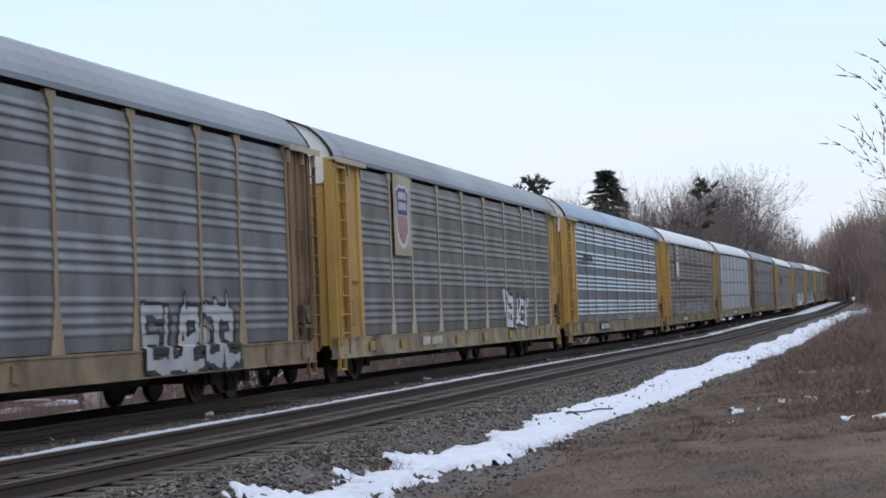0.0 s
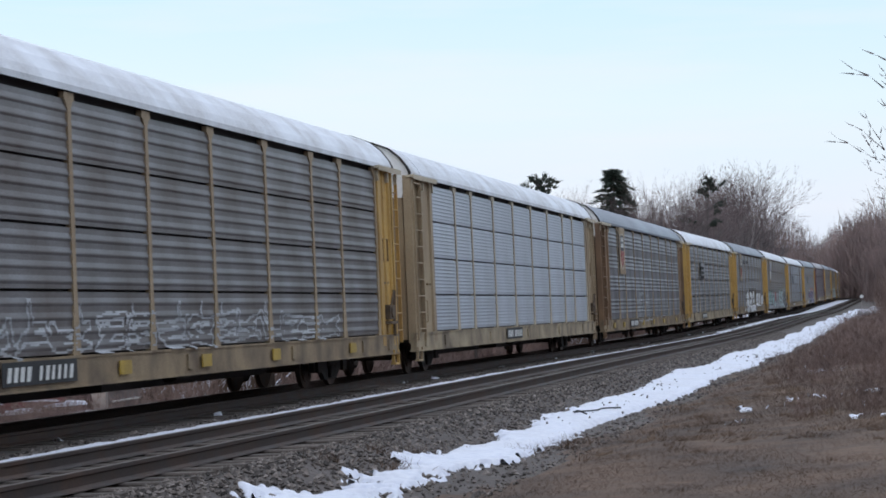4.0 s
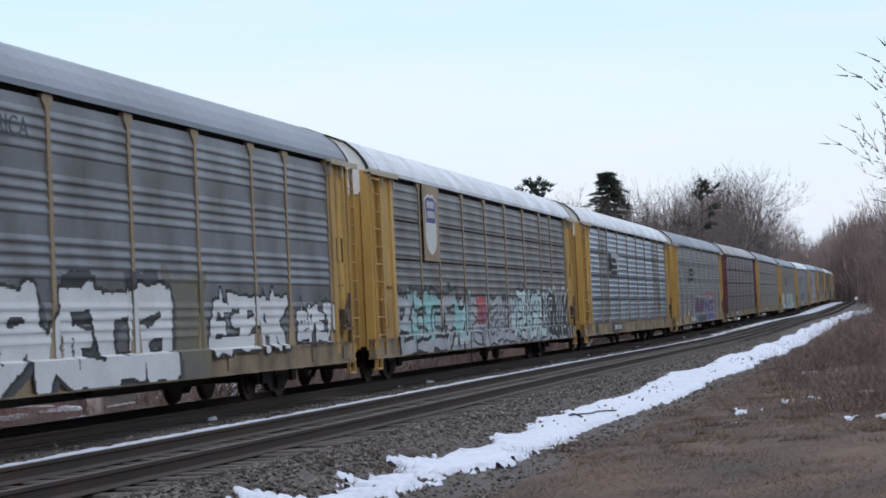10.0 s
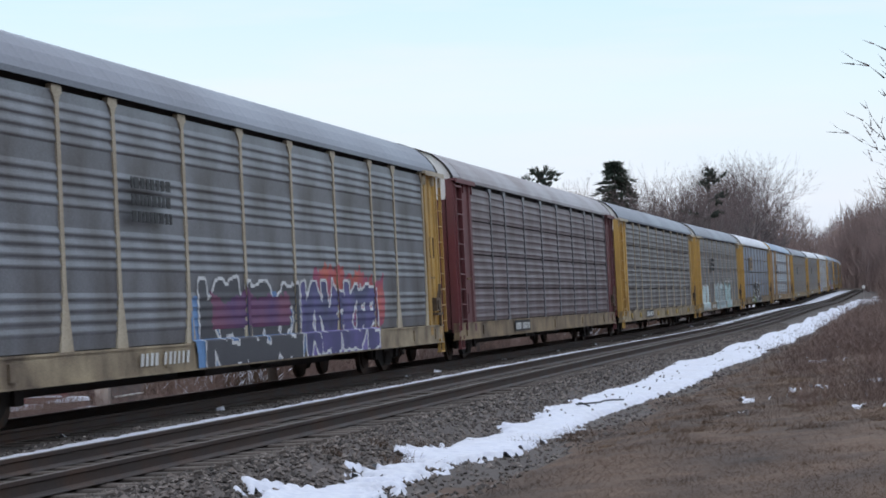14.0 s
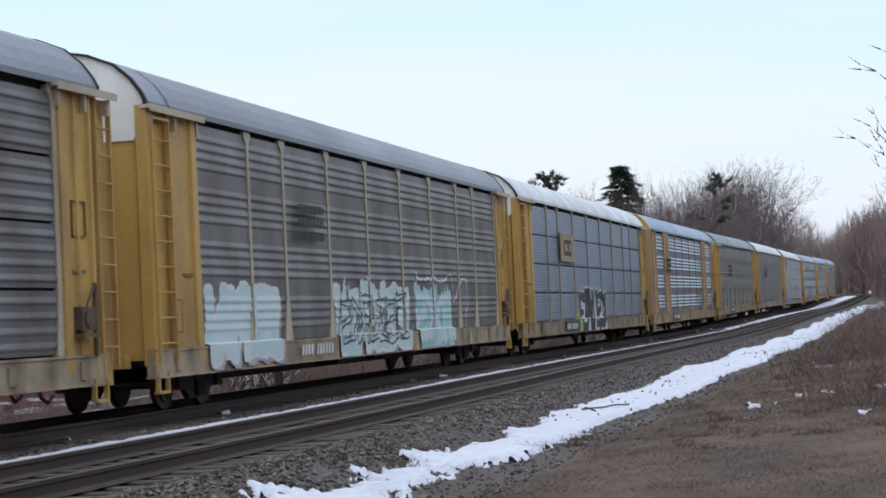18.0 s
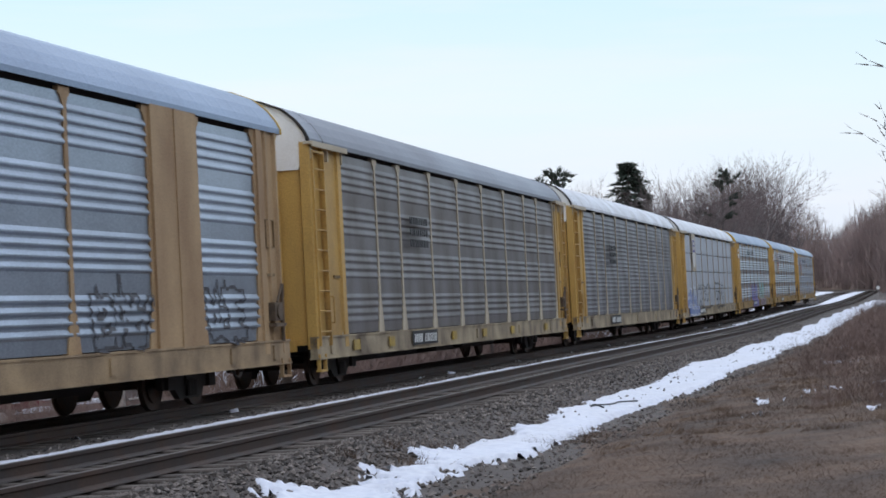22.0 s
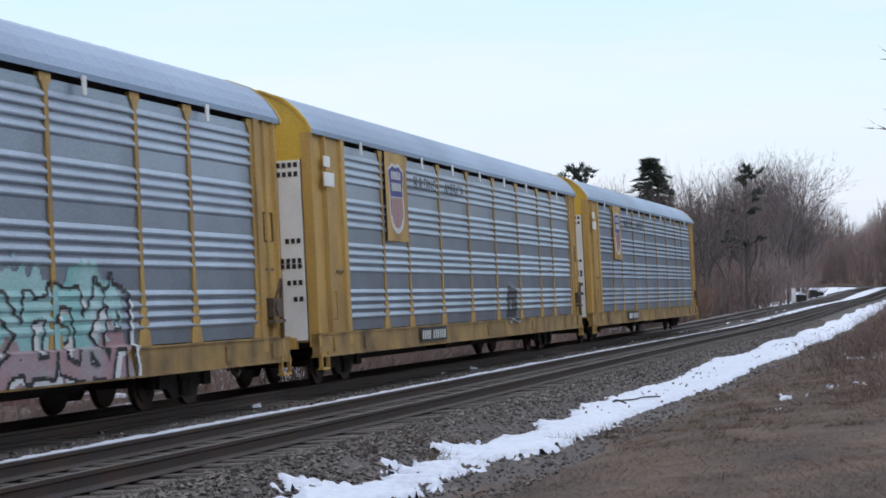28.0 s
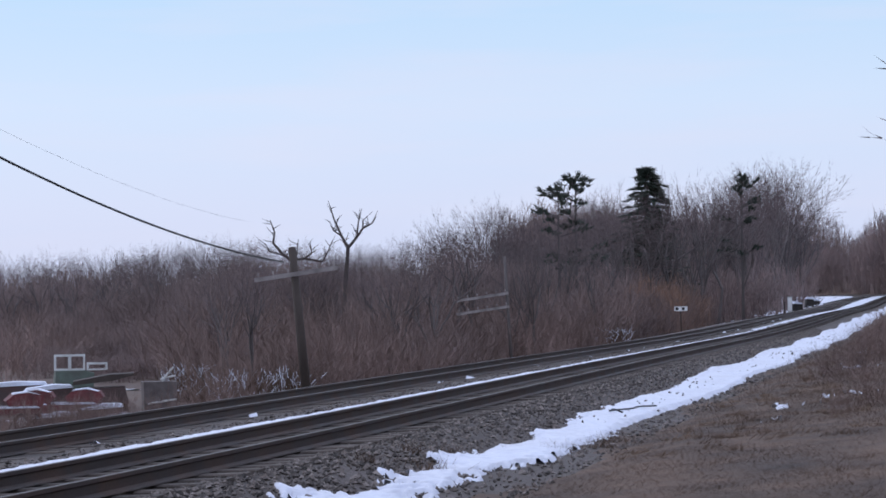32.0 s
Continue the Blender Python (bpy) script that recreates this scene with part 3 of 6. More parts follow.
    if kind == "old":
        kit += [("ladder", ladder), ("eave_bracket", board)] + ([("roof_joint", seam)] if front else [])
    return [(name, cached((name, front, material, cap), make), "") for name, make in kit]


def placard_mesh():
    b = Soup()
    b.box((-HALF - 0.02, -1.41, DECK - 0.08), (-HALF + 0.06, -0.98, CAP + 0.02))
    return b.mesh("placard", M["cap_white"])


def sill_mesh(material, side):
    def make():
        b = Soup()
        y0, y1 = (-SIDE - 0.02, -SIDE + 0.12) if side < 0 else (SIDE - 0.12, SIDE + 0.02)
        b.box((-HALF, y0, SILL + 0.02), (HALF, y1, DECK))
        b.box((-HALF, y0 - 0.03, SILL), (HALF, y1 + 0.03, SILL + 0.03))
        b.box((-HALF, y0 - 0.02, DECK), (HALF, y1, DECK + 0.035))
        if side < 0:
            for x in (-12.6, -10.6, -5.2, 0.2, 5.6, 10.4, 12.5):
                b.box((x, y0 - 0.035, SILL + 0.1), (x + 0.22, y0, SILL + 0.34))
        return b.mesh("side_sill", M[material + "_sill"])

    return cached(("sill", material, side), make)


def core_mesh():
    # near-black box: the shade behind the panel gaps is put into its colour
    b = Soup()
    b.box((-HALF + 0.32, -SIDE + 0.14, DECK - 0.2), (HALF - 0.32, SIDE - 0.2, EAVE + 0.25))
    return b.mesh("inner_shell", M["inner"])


def back_mesh(material):
    b = Soup()
    b.box((-HALF, SIDE - 0.12, DECK - 0.1), (HALF, SIDE - 0.02, EAVE))
    for x in BAYS:
        b.box((x - 0.06, SIDE - 0.02, DECK), (x + 0.06, SIDE + 0.04, EAVE))
    return b.mesh("far_wall", M[material])


def frame_mesh():
    b = Soup()
    b.box((-HALF + 0.3, -0.35, 0.62), (HALF - 0.3, 0.35, 1.0))
    b.prism([(-8.6, 0.62), (-7.6, 0.37), (7.6, 0.37), (8.6, 0.62)], -0.4, 0.4)
    for x in np.arange(-12, 12.5, 2.4):
        b.box((x - 0.1, -1.45, 0.72), (x + 0.1, 1.45, 0.95))
    b.rod((-7.5, -0.9, 0.62), (7.5, -0.9, 0.62), 0.03)
    b.box((-2.0, -1.1, 0.42), (-0.9, -0.6, 0.75))
    b.rod((1.5, -0.8, 0.6), (2.7, -0.8, 0.6), 0.17, sides=10)
    return b.mesh("underframe", M["dark"])


def coupler_mesh():
    b = Soup()
    b.box((0, -0.13, 0.72), (0.62, 0.13, 0.95))
    b.prism([(0.45, 0.68), (0.74, 0.68), (0.74, 1.0), (0.45, 1.0)], -0.2, 0.2)
    pts = [(0.1, -0.45, 0.62), (0.25, -0.46, 0.40), (0.45, -0.46, 0.33), (0.62, -0.45, 0.42)]
    for p, q in zip(pts[:-1], pts[1:]):
        b.rod(p, q, 0.03)
    return b.mesh("coupler", M["dark"])


def side_frame_mesh():
    b = Soup()
    for y in (-1.02, 0.92):
        b.prism([(-1.15, 0.34), (-0.65, 0.34), (-0.42, 0.16), (0.42, 0.16), (0.65, 0.34), (1.15, 0.34), (1.15, 0.52), (0.7, 0.56), (0.4, 0.66), (-0.4, 0.66), (-0.7, 0.56), (-1.15, 0.52)], y, y + 0.1)
    b.box((-0.2, -1.05, 0.38), (0.2, 1.05, 0.6))
    for x in (-0.12, 0, 0.12):
        b.rod((x, -1.06, 0.2), (x, -1.06, 0.45), 0.05, sides=8)
    for x in (-0.89, 0.89):
        b.box((x - 0.14, -1.08, 0.32), (x + 0.14, -0.9, 0.54))
    return b.mesh("side_frames", M["dark"])


def wheelset_mesh():
    b = Soup()
    b.rod((0, -0.95, 0), (0, 0.95, 0), 0.08, sides=10)
    for y in (-0.76, 0.70):
        b.rod((0, y, 0), (0, y + 0.09, 0), 0.42, sides=24)
        b.rod((0, y + 0.06, 0), (0, y + 0.10, 0), 0.45, sides=24) if y > 0 else b.rod((0, y - 0.0, 0), (0, y - 0.03, 0), 0.30, sides=20)
    for i in range(4):
        a = i * math.pi / 2
        b.rod((0.2 * math.cos(a), -0.80, 0.2 * math.sin(a)), (0.2 * math.cos(a), -0.785, 0.2 * math.sin(a)), 0.05, sides=8)
    return b.mesh("wheelset", M["wheel"])


WHEELS = []             # (wheelset, the wagon's number)


def add_truck(car, x, number):
    truck = part("truck", None, car)
    truck.matrix_basis = pose(x, 0, 0)
    part("side_frames", cached("frames", side_frame_mesh), truck)
    for dx in (-0.89, 0.89):
        w = part("wheelset", cached("wheels", wheelset_mesh), truck)
        w.matrix_basis = pose(dx, 0, 0.43)
        WHEELS.append((w, dx, number))


# -- emblems, numbers and paint --
def plate(parent, name, outline, y, material, label=""):
    b = Soup()
    b.prism(outline, y, y + 0.003)
    return part(name, b.mesh(name, M[material]), parent, label)


def crest(w, h, z0, x0):
    """A shield's outline, pointed below and notched above."""
    pts = [(0, 0), (0.2, 0.04), (0.36, 0.11), (0.46, 0.24), (0.47, 0.42), (0.43, 0.56), (0.42, 0.68), (0.47, 0.80), (0.5, 0.9), (0.36, 0.93), (0.2, 0.985), (0, 0.955)]
    right = [(x0 + x * w, z0 + z * h) for x, z in pts]
    left = [(x0 - x * w, z0 + z * h) for x, z in reversed(pts[1:-1])]
    return right + left


def add_shield(car, x, material, look_of):
    blank, faded = look_of == "blank", look_of == "faded"
    y = -SIDE - 0.022
    plaque = plate(car, "plaque", [(x - 0.79, 2.80), (x + 0.79, 2.80), (x + 0.79, EAVE - 0.04), (x - 0.79, EAVE - 0.04)], y, material, "painted metal plaque with a shield emblem")
    plate(plaque, "shield", crest(1.22, 1.52, 2.95, x), y - 0.004, "beige" if faded else "white", "faded shield emblem" if faded else "white-edged shield emblem")
    w, z0, h = 1.10, 3.01, 1.40
    cut = z0 + h * 0.52
    plate(plaque, "shield_top", [(x + a * w, cut if z is None else z0 + h * z) for a, z in ((-0.43, None), (0.43, None), (0.42, 0.66), (0.47, 0.80), (0.5, 0.9), (0.2, 0.975), (0, 0.95), (-0.2, 0.975), (-0.5, 0.9), (-0.47, 0.80), (-0.42, 0.66))], y - 0.008, "g_dark" if faded else "blue", "dark upper field of the shield")
    for zz, k in ((cut + 0.36, 5), (cut + 0.12, 7)):
        for i in range(k):
            xx = x - 0.37 + i * 0.76 / k
            plate(plaque, "letter_bar", [(xx, zz), (xx + 0.52 / k, zz), (xx + 0.52 / k, zz + 0.17), (xx, zz + 0.17)], y - 0.012, "white")
    if not blank:
        for i in range(7):
            xx = x - 0.47 + i * 0.14
            mid = abs(xx + 0.04 - x) / 0.54
            low = z0 + h * (0.05 + 0.30 * mid ** 2.5)
            plate(plaque, "stripe", [(xx, low), (xx + 0.075, low), (xx + 0.075, cut - 0.02), (xx, cut - 0.02)], y - 0.008, "red", "red stripe of the shield")


def add_bars(car, name, x, z, w, h, rows, material, label, style="grouped"):
    """Unreadable or private lettering as plain bars."""
    y = -SIDE - 0.085
    rng = random.Random(int(x * 100) + int(z * 10))
    for r in range(rows):
        zz = z - (r + 1) * h / rows
        xx = x
        while xx < x + w:
            k = rng.uniform(0.5, 1.0) * h / rows * 0.7
            b = Soup().box((xx, y - 0.008, zz), (min(xx + k, x + w), y, zz + h / rows * 0.66))
            part(name, b.mesh(name, M[material]), car, label)
            xx += k * 1.45


def add_number(car, x, dark):
    y = -SIDE - 0.06
    box = [(x, SILL + 0.09), (x + 2.3, SILL + 0.09), (x + 2.3, SILL + 0.40), (x, SILL + 0.40)]
    host = plate(car, "stencil_panel", box, y, "black", "black stencil panel with white bars") if dark else car
    rng = random.Random(int(x * 77))
    for i in range(11):
        if i == 4:
            continue
        xx = x + 0.12 + i * 0.19
        w = rng.uniform(0.07, 0.11)
        b = Soup().prism([(xx, SILL + 0.14), (xx + w, SILL + 0.14), (xx + w + 0.05, SILL + 0.33), (xx + 0.05, SILL + 0.33)], y - 0.012, y - 0.002)
        part("stencil_bar", b.mesh("stencil_bar", M["white"]), host)


def add_text(car, words, x, z, size, material):
    cu = bpy.data.curves.new("lettering", "FONT")
    cu.body, cu.size, cu.extrude = words, size, 0.002
    ob = bpy.data.objects.new("lettering", cu)
    dep = bpy.context.evaluated_depsgraph_get()
    me = bpy.data.meshes.new_from_object(ob.evaluated_get(dep))
    bpy.data.objects.remove(ob)
    me.transform(Matrix.Translation((x, -SIDE - 0.075, z)) @ Matrix.Rotation(math.pi / 2, 4, "X") @ Matrix.Diagonal((1.15, 1, 1, 1)))
    me.materials.append(M[material])
    part("lettering", me, car, "faded dark lettering")


GLYPHS = (
    ((0, 0, 0, 1), (0, 1, 0.8, 0.9), (0.8, 0.9, 0.75, 0.55), (0.75, 0.55, 0.1, 0.5), (0.4, 0.5, 0.95, 0)),
    ((0, 0, 0.35, 1), (0.35, 1, 0.6, 0.95), (0.6, 0.95, 0.9, 0), (0.2, 0.38, 0.8, 0.38)),
    ((0.85, 0.95, 0.15, 0.9), (0.15, 0.9, 0, 0.4), (0, 0.4, 0.2, 0.02), (0.2, 0.02, 0.9, 0.1), (0.9, 0.1, 0.85, 0.5), (0.85, 0.5, 0.5, 0.48)),
    ((0.9, 1, 0, 0.92), (0, 0.92, 0.05, 0), (0.05, 0, 0.95, 0.05), (0.05, 0.5, 0.7, 0.52)),
    ((0, 0, 0.05, 1), (0.05, 1, 0.9, 0.1), (0.9, 0, 0.85, 1)),
    ((0.9, 0.9, 0.2, 0.98), (0.2, 0.98, 0.05, 0.62), (0.05, 0.62, 0.9, 0.42), (0.9, 0.42, 0.75, 0.05), (0.75, 0.05, 0, 0.06)),
    ((0, 1, 0.1, 0.1), (0.1, 0.1, 0.8, 0.05), (0.8, 0.05, 0.9, 1)),
    ((0, 0, 0, 1), (0.9, 1, 0.1, 0.5), (0.1, 0.5, 0.95, 0)),
)


def strokes_of(x0, x1, z0, z1, letters, fat, rng):
    """Letter-like strokes that lean and stab up and down: ends and half widths."""
    out, wid = [], (x1 - x0) / letters
    for i in range(letters):
        glyph, lean = GLYPHS[rng.randrange(len(GLYPHS))] + GLYPHS[rng.randrange(len(GLYPHS))][:2], rng.uniform(-0.3, 0.3)
        glyph = [(1 - a, b, 1 - c, d) for a, b, c, d in glyph] if i % 2 else [(a, 1 - b, c, 1 - d) for a, b, c, d in glyph]
        lo, hi = z0 + rng.uniform(0, 0.1), z1 - rng.uniform(0, 0.18)
        for ax, az, bx, bz in glyph:
            q = [(x0 + (i - 0.02 + 1.0 * x) * wid + lean * (z - 0.5) + rng.uniform(-0.05, 0.05), lo + (hi - lo) * z) for x, z in ((ax, az), (bx, bz))]
            out.append((*q[0], *q[1], fat * rng.uniform(0.8, 1.25), fat * rng.uniform(0.55, 1.1)))
        if rng.random() < 0.5:
            x = x0 + (i + rng.uniform(0.1, 0.8)) * wid
            out.append((x, hi - 0.1, x + rng.uniform(-0.08, 0.08), z1 + rng.uniform(0.05, 0.2), fat * 0.8, 0.01))
    return out


def lay_paint(car, style, xs, zs, mask, paint, name, lift):
    """Paint that follows the ribs and posts wherever the mask is set."""
    cx, cz = xs[1] - xs[0], zs[1] - zs[0]
    low = zs <= DECK + 0.06
    base = np.array([(proud(style, z) if z > DECK + 0.06 else 0.097) for z in zs])
    above = np.array([(proud(style, z + cz) if z + cz > DECK + 0.06 else 0.097) for z in zs])
    by_post = np.array([min(abs(x + cx / 2 - b) for b in BAYS) < 0.08 for x in xs])
    v, f = [], []
    for j in range(len(zs)):
        i = 0
        while i < len(xs):
            if not mask[i, j]:
                i += 1
                continue
            k = i
            while k + 1 < len(xs) and mask[k + 1, j] and by_post[k + 1] == by_post[i]:
                k += 1
            a, b = (base[j], above[j]) if low[j] or not by_post[i] else (max(base[j], 0.034), max(above[j], 0.034))
            n = len(v)
            y0, y1 = -(SIDE - 0.04) - a - lift, -(SIDE - 0.04) - b - lift
            v += [(xs[i], y0, zs[j]), (xs[k] + cx, y0, zs[j]), (xs[k] + cx, y1, zs[j] + cz), (xs[i], y1, zs[j] + cz)]
            f.append((n, n + 1, n + 2, n + 3))
            i = k + 1
    if f:
        part(name, mesh_of(name, v, f, M[paint]), car, "spray-painted graffiti")["kind"] = "stuff"


def add_graffiti(car, style, x0, x1, z0, z1, fill, line_paint, seed, letters=6, fat=0.15, rim=0.05, shade=None, over=0.0):
    """One painted piece: block letters with an outline and, if named, a cast shade beside them."""
    rng = random.Random(seed)
    rows = strokes_of(x0, x1, z0, z1, letters, fat, rng)
    xs, zs = np.arange(x0 - 0.3, x1 + 0.4, 0.032), np.arange(max(z0 - 0.25, SILL + 0.03), z1 + 0.3, 0.03)
    X, Z = np.meshgrid(xs, zs, indexing="ij")
    ragged = np.array([[noise.noise((a * 2.3, b * 2.3, seed)) for b in zs[::3]] for a in xs[::3]]) * 0.05
    ragged = np.repeat(np.repeat(ragged, 3, 0), 3, 1)[:len(xs), :len(zs)]

    def field(dx, dz):
        best = np.full(X.shape, 9.0)
        for ax, az, bx, bz, wa, wb in rows:
            ux, uz = bx - ax, bz - az
            t = np.clip(((X - dx - ax) * ux + (Z - dz - az) * uz) / max(ux * ux + uz * uz, 1e-6), 0, 1)
            gx, gz = np.abs(X - dx - ax - t * ux), np.abs(Z - dz - az - t * uz)
            best = np.minimum(best, (gx ** 4 + gz ** 4) ** 0.25 - (wa + (wb - wa) * t))
        return best + ragged

    best = field(0, 0)
    if shade:
        lay_paint(car, style, xs, zs, (field(0.16, -0.12) <= 0) & (best > 0), shade, "graffiti_shade", 0.004 + over)
    if fill:
        lay_paint(car, style, xs, zs, best <= 0, fill, "graffiti_fill", 0.007 + over)
    if line_paint:
        lay_paint(car, style, xs, zs, (best < rim) & (best > -0.012), line_paint, "graffiti_outline", 0.010 + over)


def add_wash(car, style, x0, x1, z0, z1, paint, seed, ragged=0.25, over=0.0):
    """A sprayed patch with an uneven edge."""
    xs, zs = np.arange(x0 - 0.2, x1 + 0.2, 0.04), np.arange(max(z0 - 0.2, SILL + 0.03), z1 + 0.3, 0.035)
    edge = np.array([[noise.noise((a * 1.4, b * 1.6, seed)) + 0.5 * noise.noise((a * 5, b * 4, seed)) for b in zs] for a in xs])
    X, Z = np.meshgrid(xs, zs, indexing="ij")
    inside = np.minimum(np.minimum(X - x0, x1 - X), np.minimum(Z - z0 + 0.3, z1 - Z))
    lay_paint(car, style, xs, zs, inside + edge * ragged > 0, paint, "graffiti_wash", 0.003 + over)


# number: side section, roof, panels, posts, ends, front cap, label, extras
WAGONS = {
    0: ("worn", "roof_grey", "panel_grey", "tan", "rusty", "cap_white", "grey car-carrier wagon with tan posts and pale graffiti"),
    1: ("worn", "roof_grey", "panel_brown", "beige", "yellow", "cap_white", "grey-brown car-carrier wagon with shield emblem and beige posts"),
    2: ("grouped", "roof_blue", "panel_silver", "tan", "yellow", "cap_white", "silver-blue ribbed car-carrier wagon with tan posts"),
    3: ("seamed", "roof_white", "panel_brown", "tan", "yellow", "cap_white", "brownish car-carrier wagon with white roof and shield"),
    4: ("fine", "roof_white", "panel_white", "beige", "tan", "cap_white", "pale grey car-carrier wagon with white roof"),
    5: ("worn", "roof_grey", "panel_grey", "tan", "rusty", "cap_white", "grimy grey car-carrier wagon with faded shield"),
    6: ("seamed", "roof_white", "panel_grey", "beige", "yellow", "cap_white", "grey seamed car-carrier wagon with white roof and yellow ends"),
    7: ("worn", "roof_grey", "panel_grey", "tan", "yellow", "cap_white", "grey car-carrier wagon with shield and white graffiti"),
    8: ("seamed", "roof_white", "panel_brown", "tan", "yellow", "cap_white", "brown-grey car-carrier wagon with graffiti along its whole foot"),
    9: ("seamed", "roof_white", "panel_silver", "tan", "yellow", "cap_white", "silver seamed car-carrier wagon with white roof"),
    10: ("worn", "roof_grey", "panel_grey", "beige", "yellow", "cap_white", "grey car-carrier wagon with red and blue graffiti"),
    11: ("seamed", "roof_brown", "panel_maroon", "panel_grey", "maroon", "cap_white", "maroon-ended car-carrier wagon with grimy roof"),
    12: ("seamed", "roof_grey", "panel_brown", "beige", "yellow", "cap_white", "grey seamed car-carrier wagon with yellow ends"),
    13: ("worn", "roof_grey", "panel_brown", "beige", "yellow", "cap_white", "grey car-carrier wagon with white and aqua graffiti"),
    14: ("fine", "roof_white", "panel_blue", "tan", "yellow", "cap_white", "blue-grey car-carrier wagon with black graffiti and logo plaque"),
    15: ("grouped", "roof_blue", "panel_silver", "amber", "amber", "cap_yellow", "silver ribbed car-carrier wagon with wide tan columns"),
    16: ("worn", "roof_grey", "panel_brown", "beige", "yellow", "cap_white", "brown-grey car-carrier wagon with beige posts"),
    17: ("plain", "roof_white", "panel_grey", "beige", "yellow", "cap_white", "finely ribbed grey car-carrier wagon with white roof"),
    18: ("fine", "roof_white", "panel_white", "beige", "yellow", "cap_white", "pale car-carrier wagon with shield and blue graffiti"),
    19: ("grouped", "roof_blue", "panel_silver", "yellow", "yellow", "cap_yellow", "silver and yellow car-carrier wagon with purple graffiti"),
    20: ("grouped", "roof_blue", "panel_silver", "yellow", "yellow", "cap_yellow", "silver and yellow car-carrier wagon with shield emblem"),
    21: ("grouped", "roof_blue", "panel_blue", "yellow", "yellow", "cap_yellow", "last silver and yellow car-carrier wagon with shield emblem"),
}
SHIELDS = {1: "striped", 3: "blank", 5: "faded", 7: "faded", 8: "blank", 18: "blank", 20: "striped", 21: "striped"}


def add_wagon(number):
    style, roof, panel, posts, ends, cap, label = WAGONS[number]
    car = thing("car_carrier", label, "railway wagon", "wagons of the freight train")
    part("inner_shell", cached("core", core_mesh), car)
    part("far_wall", cached(("back", panel), lambda: back_mesh(panel)), car)
    part("roof", roof_mesh(roof), car)
    sill = posts if posts != "panel_grey" else "tan"
    for side in (-1, 1):
        part("side_sill", sill_mesh(sill, side), car)
    part("underframe", cached("under", frame_mesh), car)
    for i, (a, b) in enumerate(zip(BAYS[:-1], BAYS[1:])):
        mid, w = (a + b) / 2, b - a - POST + 0.02
        if number == 15 and i in (1, 7):
            b_ = Soup()
            b_.box((-w / 2, -SIDE - 0.03, DECK), (w / 2, -SIDE + 0.1, EAVE - 0.02))
            b_.box((-0.02, -SIDE - 0.045, DECK), (0.02, -SIDE - 0.03, EAVE - 0.02))
            ob = part("column_panel", b_.mesh("column_panel", M["amber"]), car, "wide tan column panel")
        elif style in ("seamed", "fine"):
            sheet = "panel_grey" if number == 9 and i in (1, 7) else panel
            for row in range(4):
                ob = part("side_panel", panel_mesh(style, w, sheet, row), car)
                ob.matrix_basis = pose(mid, 0, 0)
        else:
            ob = part("side_panel", panel_mesh(style, w, panel), car)
        ob.matrix_basis = pose(mid, 0, 0)
    for x in BAYS:
        ob = part("side_post", post_mesh(posts, style in ("grouped", "worn")), car)
        ob.matrix_basis = pose(x, 0, 0)
    kind = "new" if number >= 19 or number == 15 else "old"
    for front in (True, False):
        for name, me, lab in end_meshes(front, ends, cap, kind):
            ob = part(name, me, car, lab)
            if name == "ladder":
                x0, x1, y = (-HALF + 0.10, -HALF + 0.80, -SIDE - 0.07) if front else (13.30, 13.80, -SIDE - 0.02)
                bar = cached(("rung", front, ends), lambda: Soup().rod((x0, y, 0), (x1, y, 0), 0.017).mesh("rung", M[ends]))
                for i in range(9):
                    part("rung", bar, ob).matrix_basis = pose(0, 0, DECK + 0.12 + i * 0.385)
    if kind == "new":
        part("placard", cached("placard", placard_mesh), car, "white lettered strip on the end door")
    for x, turn in ((HALF, 0), (-HALF, 180)):
        ob = part("coupler", cached("coupler", coupler_mesh), car)
        ob.matrix_basis = pose(x, 0, 0, 0, 0, turn)
    add_truck(car, -10.05, number)
    add_truck(car, 10.05, number)
    if number in SHIELDS:
        add_shield(car, -7.69, posts, SHIELDS[number])
    add_number(car, -6.4 if number not in (4, 19) else -3.0, number not in (1, 7, 10, 13))
    return car


TRAIN = {k: add_wagon(k) for k in WAGONS}
T = TRAIN
W = "worn"
add_graffiti(T[0], W, 4.8, 8.9, 0.62, 1.72, "g_grey", "black", 3, 5, 0.10, 0.05, "black")
add_graffiti(T[1], W, 4.4, 5.5, 1.05, 2.0, "g_white", "black", 4, 2, 0.12)
add_graffiti(T[1], W, 6.2, 7.9, 1.05, 1.9, "g_white", "black", 5, 3, 0.09)
add_graffiti(T[2], "grouped", 1.9, 2.6, 0.98, 1.9, "g_grey", None, 41, 1, 0.10)
add_graffiti(T[2], "grouped", -0.6, 1.5, 1.1, 1.7, None, "g_grey", 42, 3, 0.06, 0.035)
add_graffiti(T[3], "seamed", -9.5, 9.0, 1.05, 1.55, None, "g_grey", 45, 15, 0.05, 0.03)
add_graffiti(T[5], W, -3.7, 0.3, 0.95, 1.95, None, "g_grey", 6, 4, 0.10, 0.045)
add_graffiti(T[5], W, 2.2, 8.0, 1.05, 1.7, None, "g_faint", 43, 8, 0.07, 0.035)
add_wash(T[7], W, -0.9, 0.4, 1.7, 2.25, "black", 51, 0.15)
add_wash(T[7], W, 1.4, 2.7, 1.7, 2.25, "g_dark", 52, 0.15)
add_wash(T[7], W, 3.0, 4.7, 0.75, 2.3, "g_olive", 53, 0.3)
add_graffiti(T[7], W, -4.2, 3.1, 0.68, 1.95, "g_white", "black", 7, 6, 0.20, 0.045, "g_dark")
